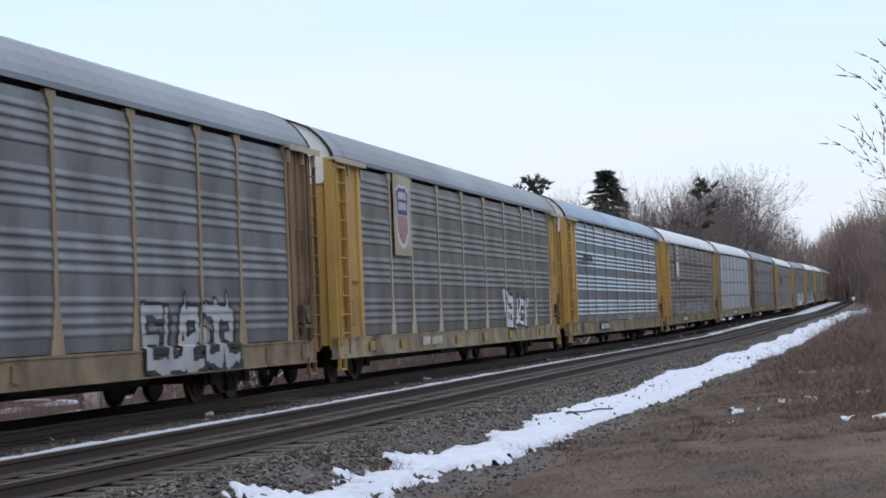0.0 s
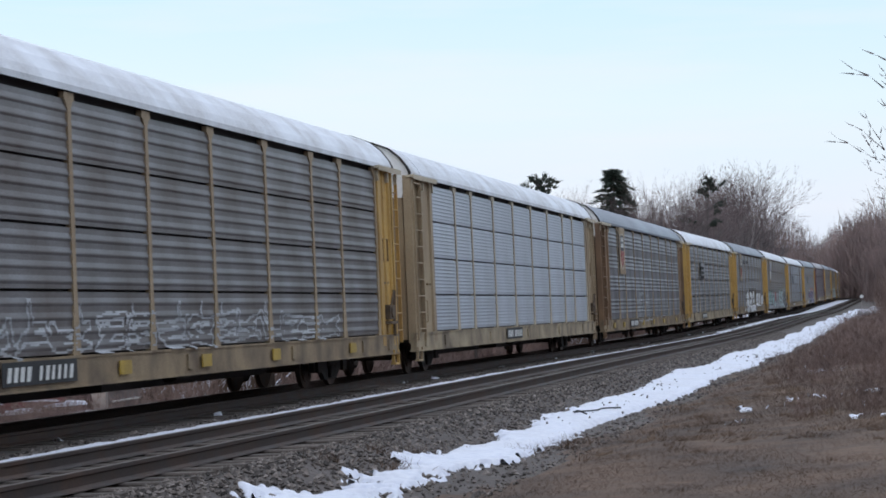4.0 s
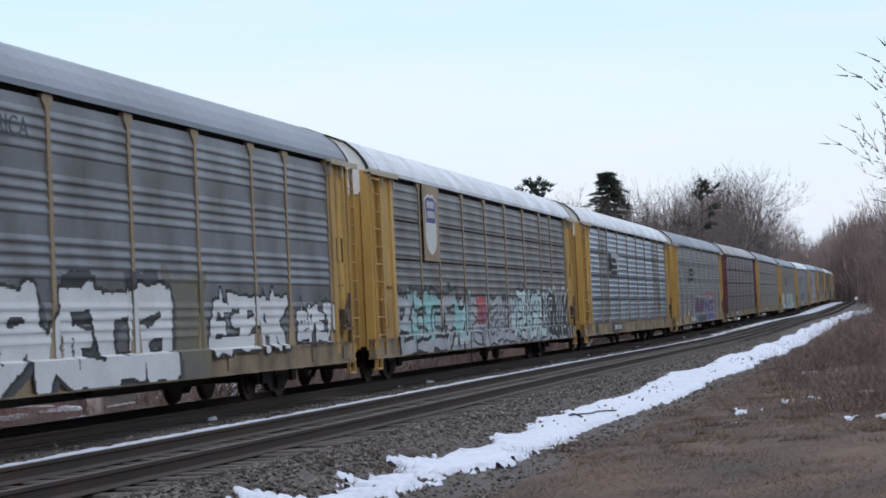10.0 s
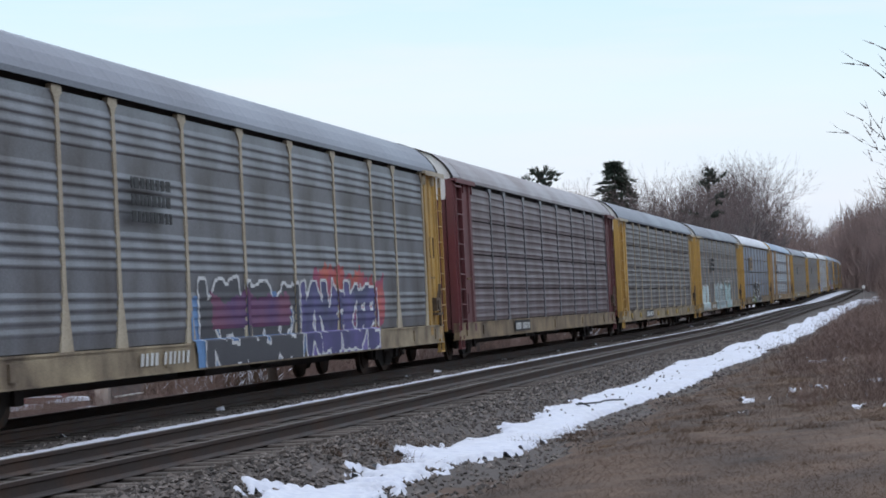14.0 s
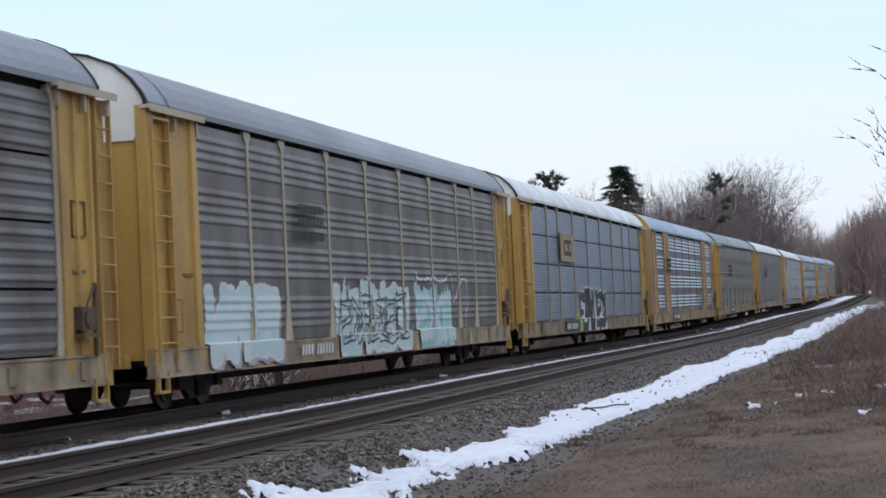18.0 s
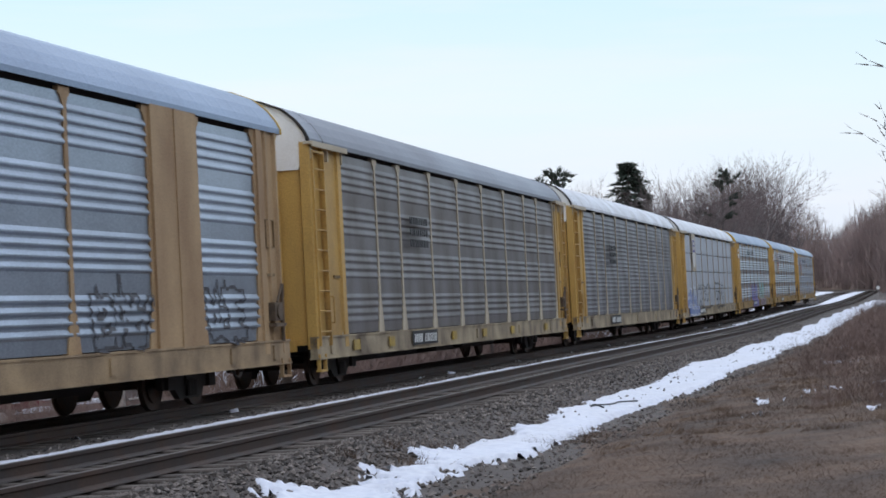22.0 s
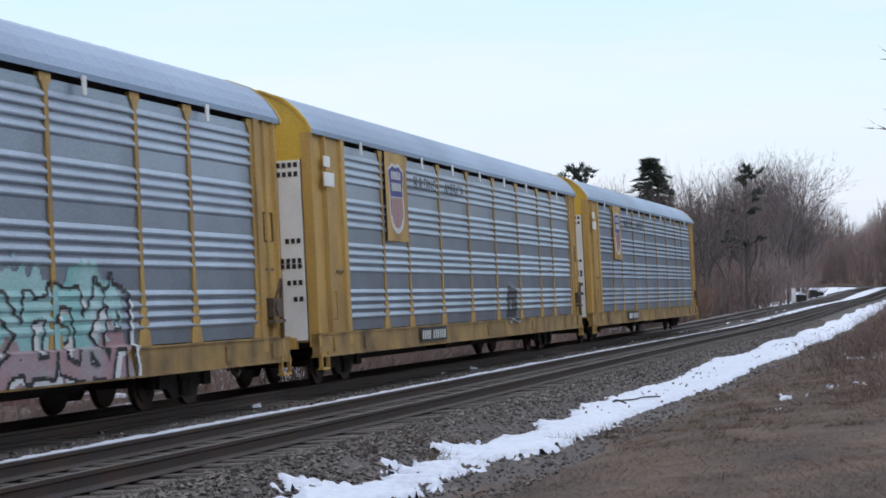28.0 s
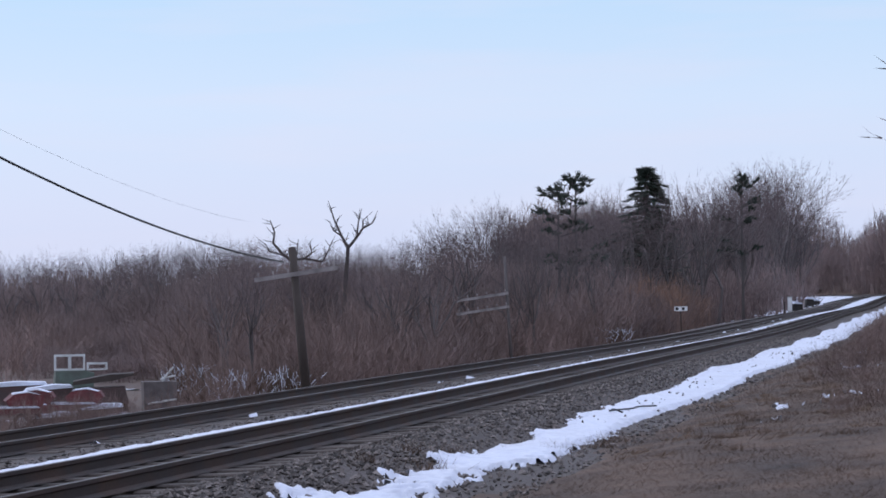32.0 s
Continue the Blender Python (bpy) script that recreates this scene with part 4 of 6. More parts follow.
add_graffiti(T[7], W, 5.1, 9.0, 1.02, 1.85, "g_white", "black", 8, 5, 0.13, 0.04)
add_graffiti(T[7], W, 9.8, 12.2, 1.08, 1.7, "g_white", "black", 48, 4, 0.10, 0.035)
add_wash(T[8], "seamed", -11.3, 8.2, 0.62, 1.9, "g_grey", 9, 0.2)
add_wash(T[8], "seamed", -10.0, -7.2, 1.1, 2.0, "g_aqua", 54, 0.5, 0.004)
add_wash(T[8], "seamed", -5.4, -3.6, 1.0, 1.8, "g_aqua", 55, 0.5, 0.004)
add_wash(T[8], "seamed", -2.6, -1.4, 1.4, 1.95, "g_red", 56, 0.4, 0.004)
add_wash(T[8], "seamed", 2.2, 6.8, 1.0, 1.9, "g_mint", 57, 0.5, 0.004)
add_graffiti(T[8], "seamed", -11.2, -3.6, 0.66, 2.0, None, "black", 10, 5, 0.16, 0.075, None, 0.008)
add_graffiti(T[8], "seamed", -3.4, 3.2, 0.7, 1.9, None, "g_dark", 58, 7, 0.11, 0.05, None, 0.008)
add_graffiti(T[8], "seamed", 3.0, 8.0, 0.7, 2.05, "g_mint", "black", 59, 6, 0.11, 0.06, None, 0.008)
add_wash(T[8], "seamed", 7.6, 12.2, 0.62, 2.0, "black", 60, 0.2, 0.012)
add_graffiti(T[8], "seamed", 7.7, 12.1, 0.66, 2.15, None, "g_white", 61, 5, 0.13, 0.045, None, 0.018)
add_wash(T[10], W, -3.9, 1.9, 0.62, 1.75, "g_sky", 62, 0.12)
add_wash(T[10], W, 2.0, 7.4, 0.62, 1.3, "g_purple", 63, 0.15)
add_wash(T[10], W, 3.0, 8.1, 1.2, 2.1, "g_red", 64, 0.35)
add_graffiti(T[10], W, -3.3, 1.7, 0.66, 1.85, "g_dark", "g_white", 11, 6, 0.19, 0.045, None, 0.006)
add_wash(T[10], W, -2.9, 1.3, 1.4, 1.75, "g_plum", 67, 0.2, 0.016)
add_graffiti(T[10], W, 2.2, 7.3, 0.7, 1.85, "g_navy", "g_white", 12, 7, 0.17, 0.045, None, 0.006)
add_graffiti(T[13], W, -10.9, -7.5, 0.85, 1.9, "g_mint", "g_white", 13, 4, 0.19, 0.05, "g_grey")
add_graffiti(T[13], W, -3.5, 1.9, 0.7, 1.95, "g_mint", "g_white", 14, 6, 0.16, 0.05, "g_grey")
add_graffiti(T[13], W, -3.4, 1.8, 0.8, 1.85, None, "g_dark", 34, 6, 0.05, 0.025, None, 0.012)
add_wash(T[13], W, 2.8, 6.3, 0.7, 1.95, "g_aqua", 24, 0.3)
add_graffiti(T[13], W, 2.9, 6.3, 0.75, 1.9, "g_mint", None, 35, 4, 0.12, 0.05, None, 0.006)
add_graffiti(T[13], W, 2.7, 8.0, 0.7, 2.05, None, "g_white", 65, 3, 0.34, 0.035, None, 0.012)
add_wash(T[14], "fine", -3.7, -2.9, 0.6, 1.2, "g_green", 66, 0.25)
add_wash(T[14], "fine", -2.9, 2.2, 0.62, 1.5, "g_white", 68, 0.15)
add_graffiti(T[14], "fine", -3.1, 2.3, 0.66, 1.95, "black", "g_white", 15, 6, 0.17, 0.045, None, 0.006)
add_graffiti(T[15], "grouped", 5.3, 7.2, 1.1, 1.85, None, "g_dark", 71, 3, 0.09, 0.04)
add_graffiti(T[15], "grouped", 9.6, 11.3, 1.1, 1.85, None, "g_dark", 72, 3, 0.09, 0.04)
add_wash(T[18], "fine", -11.0, -6.6, 0.75, 1.75, "g_blue", 16, 0.3)
add_graffiti(T[18], "fine", -11.1, -6.5, 0.68, 1.9, None, "g_white", 36, 4, 0.16, 0.045, None, 0.008)
add_graffiti(T[18], "fine", -6.2, -0.6, 1.05, 2.0, None, "black", 17, 5, 0.17, 0.035)
add_graffiti(T[18], "fine", 2.0, 6.2, 1.0, 2.05, None, "black", 18, 3, 0.18, 0.055)
add_wash(T[19], "grouped", -3.6, 0.6, 0.62, 1.9, "g_purple", 19, 0.5)
add_graffiti(T[19], "grouped", -3.4, 0.4, 0.8, 1.8, None, "g_blue", 37, 4, 0.12, 0.035, None, 0.008)
add_wash(T[19], "grouped", 2.2, 6.8, 0.62, 1.3, "g_pink", 20, 0.25)
add_wash(T[19], "grouped", 2.8, 6.4, 1.2, 2.1, "g_aqua", 38, 0.55, 0.004)
add_graffiti(T[19], "grouped", 2.2, 6.8, 0.66, 1.8, None, "black", 39, 6, 0.12, 0.04, "g_white", 0.008)
add_graffiti(T[20], "grouped", 2.9, 4.0, 1.0, 1.8, "black", "g_grey", 21, 1, 0.16, 0.03)
for k in (7, 19, 20, 21):
    for word, x in (("BUILDING", -6.45), ("AMERICA", -3.72)):
        add_text(T[k], word, x, 3.98, 0.38, "g_dark")
for k, x in ((2, -10.2), (10, -6.4), (13, -6.2), (16, -6.3), (17, -6.3), (6, -6.6), (9, -6.6), (15, -8.3)):
    add_bars(T[k], "logo_bar", x, 3.6, 1.6 if k != 2 else 2.2, 0.75 if k != 2 else 0.4, 3 if k != 2 else 1, "black", "faded dark lettering reduced to bars")


def add_tags(car, xs, z, w, h, material, name, label):
    """Small plates on the side, each its own part."""
    for x in xs:
        b = Soup().box((x - w / 2, -SIDE - 0.075, z), (x + w / 2, -SIDE - 0.052, z + h))
        part(name, b.mesh(name, M[material]), car, label)


for k in (1, 3, 5, 12, 16):
    add_tags(T[k], (-10.9, -8.2, -2.4, 1.0, 4.6, 9.6), SILL + 0.12, 0.42, 0.2, "reflect", "reflector", "faded yellow reflector")
for k in (19, 20, 21):
    add_tags(T[k], (-10.3, -5.6, -2.8, 0.0, 2.8, 5.6, 10.0), EAVE - 0.26, 0.12, 0.26, "cap_white", "tag", "small white tag under the eave")
    add_tags(T[k], (-12.6,), EAVE - 0.62, 0.36, 0.2, "cap_white", "notice", "small white notice plate")
    add_tags(T[k], (-12.5,), EAVE - 0.98, 0.6, 0.26, "cap_white", "notice", "small white notice plate")
    for z, n in ((4.05, 4), (3.88, 5), (2.66, 3), (2.3, 4), (2.2, 4), (1.9, 3), (1.6, 2)):
        for i in range(n):
            b = Soup().box((-HALF - 0.03, -1.36 + i * 0.11, z), (-HALF - 0.02, -1.36 + i * 0.11 + 0.07, z + 0.09))
            part("placard_bar", b.mesh("placard_bar", M["black"]), T[k], "small black bar")
add_tags(T[14], (-5.6,), 2.93, 2.5, 0.92, "tan", "logo_plaque", "tan plaque under the logo")
for x in (-6.25, -5.55):
    b = Soup().prism([(x, 3.12), (x + 0.62, 3.12), (x + 0.62, 3.25), (x + 0.16, 3.25), (x + 0.16, 3.5), (x + 0.62, 3.5), (x + 0.62, 3.63), (x, 3.63)], -SIDE - 0.082, -SIDE - 0.076)
    part("logo_shape", b.mesh("logo_shape", M["black"]), T[14], "thick black logo shape")
for k in (6, 9):
    add_tags(T[k], (-5.3,), 3.05, 1.9, 0.66, "g_faint" if k == 6 else "g_grey", "logo_plaque", "pale patch under the logo")


def wagon_pose(s):
    """A wagon with its centre at s, standing on its two trucks, leaning and climbing with the track."""
    a, b = line(s - 10.05), line(s + 10.05)
    za, zb = float(rise(s - 10.05)), float(rise(s + 10.05))
    p = Vector(((a[0] + b[0]) / 2, (a[1] + b[1]) / 2, (za + zb) / 2))
    t = math.atan2(b[1] - a[1], b[0] - a[0])
    return Matrix.Translation(p) @ Matrix.Rotation(t, 4, "Z") @ Matrix.Rotation(-math.atan((zb - za) / 20.1), 4, "Y") @ Matrix.Rotation(-CANT, 4, "X")


# how far the train lags behind an even speed, in metres
LAG_T = (0, 1.5, 3, 4.5, 6, 7.5, 9, 10.5, 12, 13.5, 15, 16.5, 18, 19.5, 21, 22.5, 24, 25.5, 27, 28.5, 30, 31, 32)
LAG = (1.06, -0.22, -1.17, -1.89, -2.45, -2.93, -3.35, -3.76, -4.17, -4.6, -5.04, -5.48, -5.9, -6.3, -6.64, -6.9, -7.06, -7.08, -6.96, -6.67, -6.2, -5.79, -5.29)


def travelled(t):
    return SPEED * t - float(np.interp(t, LAG_T, LAG))


# ---- plants ----
def where(x, y):
    """s and d of a place."""
    i = int(np.argmin((LX - x) ** 2 + (LY - y) ** 2))
    dx, dy, t = x - LX[i], y - LY[i], LT[i]
    return LS[i] + dx * math.cos(t) + dy * math.sin(t), dx * math.sin(t) - dy * math.cos(t)


def bearing(deg, dist):
    """A place on the ground seen from the eye's foot at that bearing and distance."""
    x, y = dist * math.sin(radians(deg)), dist * math.cos(radians(deg))
    s, d = where(x, y)
    return x, y, float(ground_z(s, d)), s, d


def rods(segs, sides=3):
    """Vertices and faces of many tapered rods, given as rows of two points and two radii."""
    a = np.array([q[:3] for q in segs])
    b = np.array([q[3:6] for q in segs])
    r0, r1 = np.array([q[6] for q in segs]), np.array([q[7] for q in segs])
    d = b - a
    d /= np.maximum(np.linalg.norm(d, axis=1, keepdims=True), 1e-9)
    h = np.where(np.abs(d[:, 2:3]) < 0.9, np.array([[0, 0, 1.0]]), np.array([[1.0, 0, 0]]))
    u = np.cross(d, h)
    u /= np.linalg.norm(u, axis=1, keepdims=True)
    w = np.cross(d, u)
    rings = []
    for p, r in ((a, r0), (b, r1)):
        for i in range(sides):
            t = 2 * math.pi * i / sides
            rings.append(p + (u * math.cos(t) + w * math.sin(t)) * r[:, None])
    v = np.stack(rings, 1).reshape(-1, 3)
    k = np.arange(len(segs)) * 2 * sides
    f = np.concatenate([np.stack([k + i, k + (i + 1) % sides, k + sides + (i + 1) % sides, k + sides + i], 1) for i in range(sides)])
    return v, f


def blades(segs, seed=1, wide=1.5):
    """Fine twigs as slim tapered blades that face all ways: rows of two points and a radius."""
    q = np.array([r[:7] for r in segs])
    a, b, r = q[:, :3], q[:, 3:6], q[:, 6:7]
    d = b - a
    d /= np.maximum(np.linalg.norm(d, axis=1, keepdims=True), 1e-9)
    u = np.cross(d, np.random.RandomState(seed).randn(len(q), 3))
    u /= np.maximum(np.linalg.norm(u, axis=1, keepdims=True), 1e-9)
    v = np.stack([a - u * r * wide, a + u * r * wide, b], 1).reshape(-1, 3)
    return v, np.arange(len(v)).reshape(-1, 3)


def fork(rng, p, dirn, length, r, level, out, spread):
    """A limb that bends, thins and forks, level by level, into fine twigs."""
    p, dirn = Vector(p), Vector(dirn).normalized()
    bits = 3 if level < 2 else 2
    for i in range(bits):
        dirn = (dirn + Vector((rng.gauss(0, 0.12), rng.gauss(0, 0.12), rng.gauss(0.05, 0.07)))).normalized()
        q = p + dirn * (length / bits)
        ra, rb = r * (1 - 0.38 * i / bits), r * (1 - 0.38 * (i + 1) / bits)
        out[0 if level < 3 else 1].append((*p, *q, ra, rb))
        if level and level < 5 and (i < bits - 1 or rng.random() < 0.3):
            side = Vector((rng.gauss(0, 1), rng.gauss(0, 1), rng.gauss(0.1, 0.5)))
            side = (side - dirn * side.dot(dirn)).normalized()
            fork(rng, p.lerp(q, rng.uniform(0.4, 1)), dirn + side * rng.uniform(0.6, 1.0), length * rng.uniform(0.45, 0.65), rb * 0.5, level + 1 + (level < 3), out, spread)
        p = q
    if level < 5:
        for _ in range(4 if level == 0 else 3 if level in (1, 2) and rng.random() < 0.5 else 2):
            side = Vector((rng.gauss(0, 1), rng.gauss(0, 1), 0))
            side = (side - dirn * side.dot(dirn)).normalized()
            fork(rng, p, dirn + side * spread * rng.uniform(0.5, 1.15), length * rng.uniform(0.62, 0.85), r * 0.62 * rng.uniform(0.75, 1.0), level + 1, out, spread)


def tree_meshes(seed, thick=1.0, least=0.011):
    """A bare tree ten metres high: trunk with forking limbs, round crown of fine twigs."""
    rng = random.Random(seed)
    out = ([], [])
    fork(rng, (0, 0, -0.3), (rng.uniform(-0.06, 0.06), rng.uniform(-0.06, 0.06), 1), 3.4, 0.17 * thick, 0, out, 0.5 + 0.06 * (seed % 4))
    k = 10.0 / max(q[5] for part_of in out for q in part_of)
    big = [tuple(c * k for c in q) for q in out[0]]
    small = [tuple(c * k for c in q[:6]) + (max(q[6] * k, least), 0) for q in out[1]]
    v, f = rods(big, 5)
    v2, f2 = blades(small, seed, 1.0)
    return mesh_of("trunk", v.tolist(), f.tolist(), M["bark"], True), mesh_of("crown", v2.tolist(), f2.tolist(), M["twig"])


def bush_mesh(seed):
    """A leafless bush three metres high: many thin stems that fork."""
    rng = random.Random(seed)
    segs = []
    for i in range(62):
        a, lean = rng.uniform(0, 6.283), rng.uniform(0.05, 0.55)
        p = Vector((rng.gauss(0, 0.45), rng.gauss(0, 0.45), -0.1))
        d = Vector((math.cos(a) * lean, math.sin(a) * lean, 1)).normalized()
        r, length = rng.uniform(0.005, 0.010), rng.uniform(1.3, 3.1)
        for k in range(4):
            d = (d + Vector((rng.uniform(-0.2, 0.2), rng.uniform(-0.2, 0.2), 0.02))).normalized()
            q = p + d * length / 4
            segs.append((*p, *q, r * (1 - k / 5), r * (1 - (k + 1) / 5)))
            for _ in range(4 if k else 2):
                e = (d + Vector((rng.uniform(-0.6, 0.6), rng.uniform(-0.6, 0.6), rng.uniform(0.0, 0.5)))).normalized()
                m = p.lerp(q, rng.random())
                segs.append((*m, *(m + e * rng.uniform(0.3, 0.8)), r * 0.6, 0.005))
            p = q
    v, f = blades(segs, seed)
    return mesh_of("crown", v.tolist(), f.tolist(), M["brush"])


def thicket_shape(seed, n, r):
    """A dense thicket six metres high and nine wide: thousands of fine upright twigs and some stems."""
    rs = np.random.RandomState(seed)
    a, rad = rs.rand(n) * 6.283, np.sqrt(rs.rand(n))
    crest = 6.0 * (0.62 + 0.38 * np.cos(1.35 * rad)) * (0.78 + 0.22 * np.sin(3 * a + seed) * np.sin(5 * rad + seed))
    z = crest * rs.rand(n) ** 0.8 * 0.93
    p = np.stack([4.6 * rad * np.cos(a), 3.2 * rad * np.sin(a), z], 1)
    d = rs.randn(n, 3) * np.array([0.36, 0.36, 0.25]) + np.array([0, 0, 0.85])
    d[:, 0] += 0.3 * rad * np.cos(a)
    d /= np.linalg.norm(d, axis=1, keepdims=True)
    segs = np.hstack([p, p + d * (0.35 + 0.75 * rs.rand(n, 1)), r * (0.75 + 0.5 * rs.rand(n, 1))])
    k = 50
    a, rad = rs.rand(k) * 6.283, np.sqrt(rs.rand(k))
    q = np.stack([4.2 * rad * np.cos(a), 2.9 * rad * np.sin(a), -0.2 + 0 * a], 1)
    stems = np.hstack([q, q + np.column_stack([rs.randn(k, 2) * 0.5, 3.0 + 2.2 * rs.rand(k)]), 0.025 + 0.02 * rs.rand(k, 1)])
    return blades(np.vstack([segs, stems]), seed)


def needle_mesh(seed, pine):
    """Boughs of a conifer ten metres high: sprays of needle blades, drooping in whorls or bunched on a few limbs."""
    rng = random.Random(seed)
    v, f, rod = [], [], [(0, 0, -0.3, 0, 0, 9.7, 0.17, 0.03)]

    def spray(c, d, size):
        for _ in range(7):
            e = (Vector(d) + Vector((rng.gauss(0, 0.55), rng.gauss(0, 0.55), rng.gauss(0, 0.4)))).normalized()
            w = e.cross(Vector((rng.gauss(0, 1), rng.gauss(0, 1), rng.gauss(0, 1)))).normalized() * size * 0.13
            p = Vector(c) + Vector((rng.gauss(0, 0.12), rng.gauss(0, 0.12), rng.gauss(0, 0.08))) * size
            k = len(v)
            v.extend([tuple(p - w), tuple(p + w), tuple(p + e * size * rng.uniform(0.5, 1.1))])
            f.append((k, k + 1, k + 2))

    if pine:
        for i in range(17):
            z = rng.uniform(4.6, 9.6)
            a, reach = rng.uniform(0, 6.283), rng.uniform(0.7, 2.7) * (1.15 - (z - 4.6) / 9)
            tip = Vector((math.cos(a) * reach, math.sin(a) * reach, z + 0.12 * reach))
            rod.append((0, 0, z - 0.25, *tip, 0.05, 0.02))
            for _ in range(9):
                t = rng.uniform(0.5, 1.05)
                c = Vector((0, 0, z - 0.1)).lerp(tip, t) + Vector((rng.gauss(0, 0.2), rng.gauss(0, 0.2), rng.gauss(0, 0.07)))
                spray(c, (math.cos(a), math.sin(a), 0.5), 0.42)
        for _ in range(24):
            spray((rng.gauss(0, 0.25), rng.gauss(0, 0.25), rng.uniform(8.9, 9.8)), (0, 0, 1), 0.4)
    else:
        z = 1.6
        while z < 9.9:
            reach = (2.0 * (1 - z / 10.3) ** 0.8 + 0.12) * rng.uniform(0.8, 1.15)
            for i in range(9):
                a, rr = rng.uniform(0, 6.283), reach * rng.uniform(0.65, 1.15)
                tip = Vector((math.cos(a) * rr, math.sin(a) * rr, z - rng.uniform(0.1, 0.5) * rr))
                rod.append((0, 0, z, *tip, 0.025, 0.008))
                for t in (0.3, 0.55, 0.8, 1.0):
                    spray(Vector((0, 0, z)).lerp(tip, t), (math.cos(a), math.sin(a), -0.25), 0.34)
            z += rng.uniform(0.17, 0.34)
    tv, tf = rods(rod, 5)
    return mesh_of("trunk", tv.tolist(), tf.tolist(), M["bark"]), mesh_of("crown", v, f, M["needle"])


TREES = [tree_meshes(40 + i, 0.8 + 0.1 * (i % 4)) for i in range(7)]
THICKETS = []
for i in range(5):
    v, f = thicket_shape(60 + i, 6500, 0.0085)
    THICKETS.append(mesh_of("thicket", v.tolist(), f.tolist(), M["rust_brush" if i == 4 else "thicket"]))
LOOSE = [thicket_shape(70 + i, 2300, 0.017) for i in range(4)]
BUSHES = [bush_mesh(80 + i) for i in range(5)]
SPRUCE, PINE = needle_mesh(5, False), needle_mesh(9, True)


def plant(name, label, category, group, meshes, place, height, unit, wide=1.0, turn=0.0):
    x, y, z = place
    k = height / unit
    ob = thing(name, label, category, group, at=Matrix.Translation((x, y, z)) @ Matrix.Rotation(turn, 4, "Z") @ Matrix.Diagonal((k * wide, k * wide, k, 1)))
    for n, me in zip(("trunk", "crown") if len(meshes) > 1 else ("crown",), meshes):
        part(n, me, ob)
    return ob


# the skyline of the woods behind the line: bearing, angle of the tree tops above the eye's level
SKY_B = (-16, -12.8, -11.2, -9.5, -7.9, -6, -5, -3.6, -2.4, -1.0, -0.4, 0.4, 1.24, 1.9, 2.7, 4.5, 5.2, 6.1, 6.8, 7.6, 8.4, 9.7, 10.4, 10.7, 11.0, 11.5, 12.0)
SKY_A = (1.6, 1.68, 1.85, 1.8, 2.05, 2.25, 2.05, 2.0, 1.85, 2.1, 2.35, 2.9, 3.3, 2.9, 2.9, 3.5, 3.55, 3.6, 3.9, 4.2, 3.75, 4.3, 3.7, 3.3, 2.6, 2.1, 2.0)


def skyline(b):
    return float(np.interp(b, SKY_B, SKY_A))


def line_reach(b):
    """How far off the far track lies at a bearing."""
    d = np.degrees(np.arctan2(LX, LY))
    ok = (LS > -35) & (LS < 290)
    return float(np.interp(b, d[ok], np.hypot(LX, LY)[ok]))


def joined_trees(name, rows, rng, label):
    """Woods that nobody could count: rows of x, y, z and height."""
    v, f, k = [], [], 0
    for x, y, z, high in rows:
        pair = TREES[rng.randrange(7)]
        a, h = rng.uniform(0, 6.28), high / 10
        for me, sides in ((pair[0], 5), (pair[1], 0)):
            co = np.empty(len(me.vertices) * 3)
            me.vertices.foreach_get("co", co)
            co = co.reshape(-1, 3)
            xy = co[:, :2] @ np.array([[math.cos(a), math.sin(a)], [-math.sin(a), math.cos(a)]]) * h * 0.9
            v.append(np.column_stack([xy[:, 0] + x, xy[:, 1] + y, co[:, 2] * h + z]))
            if sides:
                base = np.arange(len(co) // (2 * sides)) * 2 * sides + k
                f += np.concatenate([np.stack([base + j, base + (j + 1) % sides, base + sides + (j + 1) % sides, base + sides + j], 1) for j in range(sides)]).tolist()
            else:
                f += (np.arange(len(co)).reshape(-1, 3) + k).tolist()
            k += len(co)
    me = mesh_of(name, np.concatenate(v).tolist(), f, M["twig"])
    tagged(new(name, me), label, "woods", kind="stuff")


PLACED = []             # thickets: distance, matrix, label, group, rust


def add_thicket(rng, p, high, label, group, wide=1.0, turn=None, rust=False):
    k = high / 6.0
    m = Matrix.Translation(p) @ Matrix.Rotation(rng.uniform(0, 6.28) if turn is None else turn, 4, "Z") @ Matrix.Diagonal((wide * max(k, 0.6), wide * max(k, 0.6), k, 1))
    PLACED.append((math.hypot(p[0], p[1]) if "rise" not in label else 999.0, m, label, group, rust))


def settle_thickets():
    """The nearest stand singly; the far ones and the unseen ones on the rise are one mass."""
    rng = random.Random(5)
    PLACED.sort(key=lambda q: q[0])
    v, f, k = [], [], 0
    for i, (far, m, label, group, rust) in enumerate(PLACED):
        if i < 230:
            ob = tagged(new("thicket", THICKETS[4 if rust else rng.randrange(4)]), label, "brush", group)
            ob.matrix_basis = m
        else:
            a, g = LOOSE[rng.randrange(4)]
            w = np.array(m)
            v.append(a @ w[:3, :3].T + w[:3, 3])
            f.append(g + k)
            k += len(a)
    tagged(new("far_brush", mesh_of("far_brush", np.concatenate(v).tolist(), np.concatenate(f).tolist(), M["thicket"])), "far leafless brown brush in the woods and unseen brush on the rise", "brush", kind="stuff")


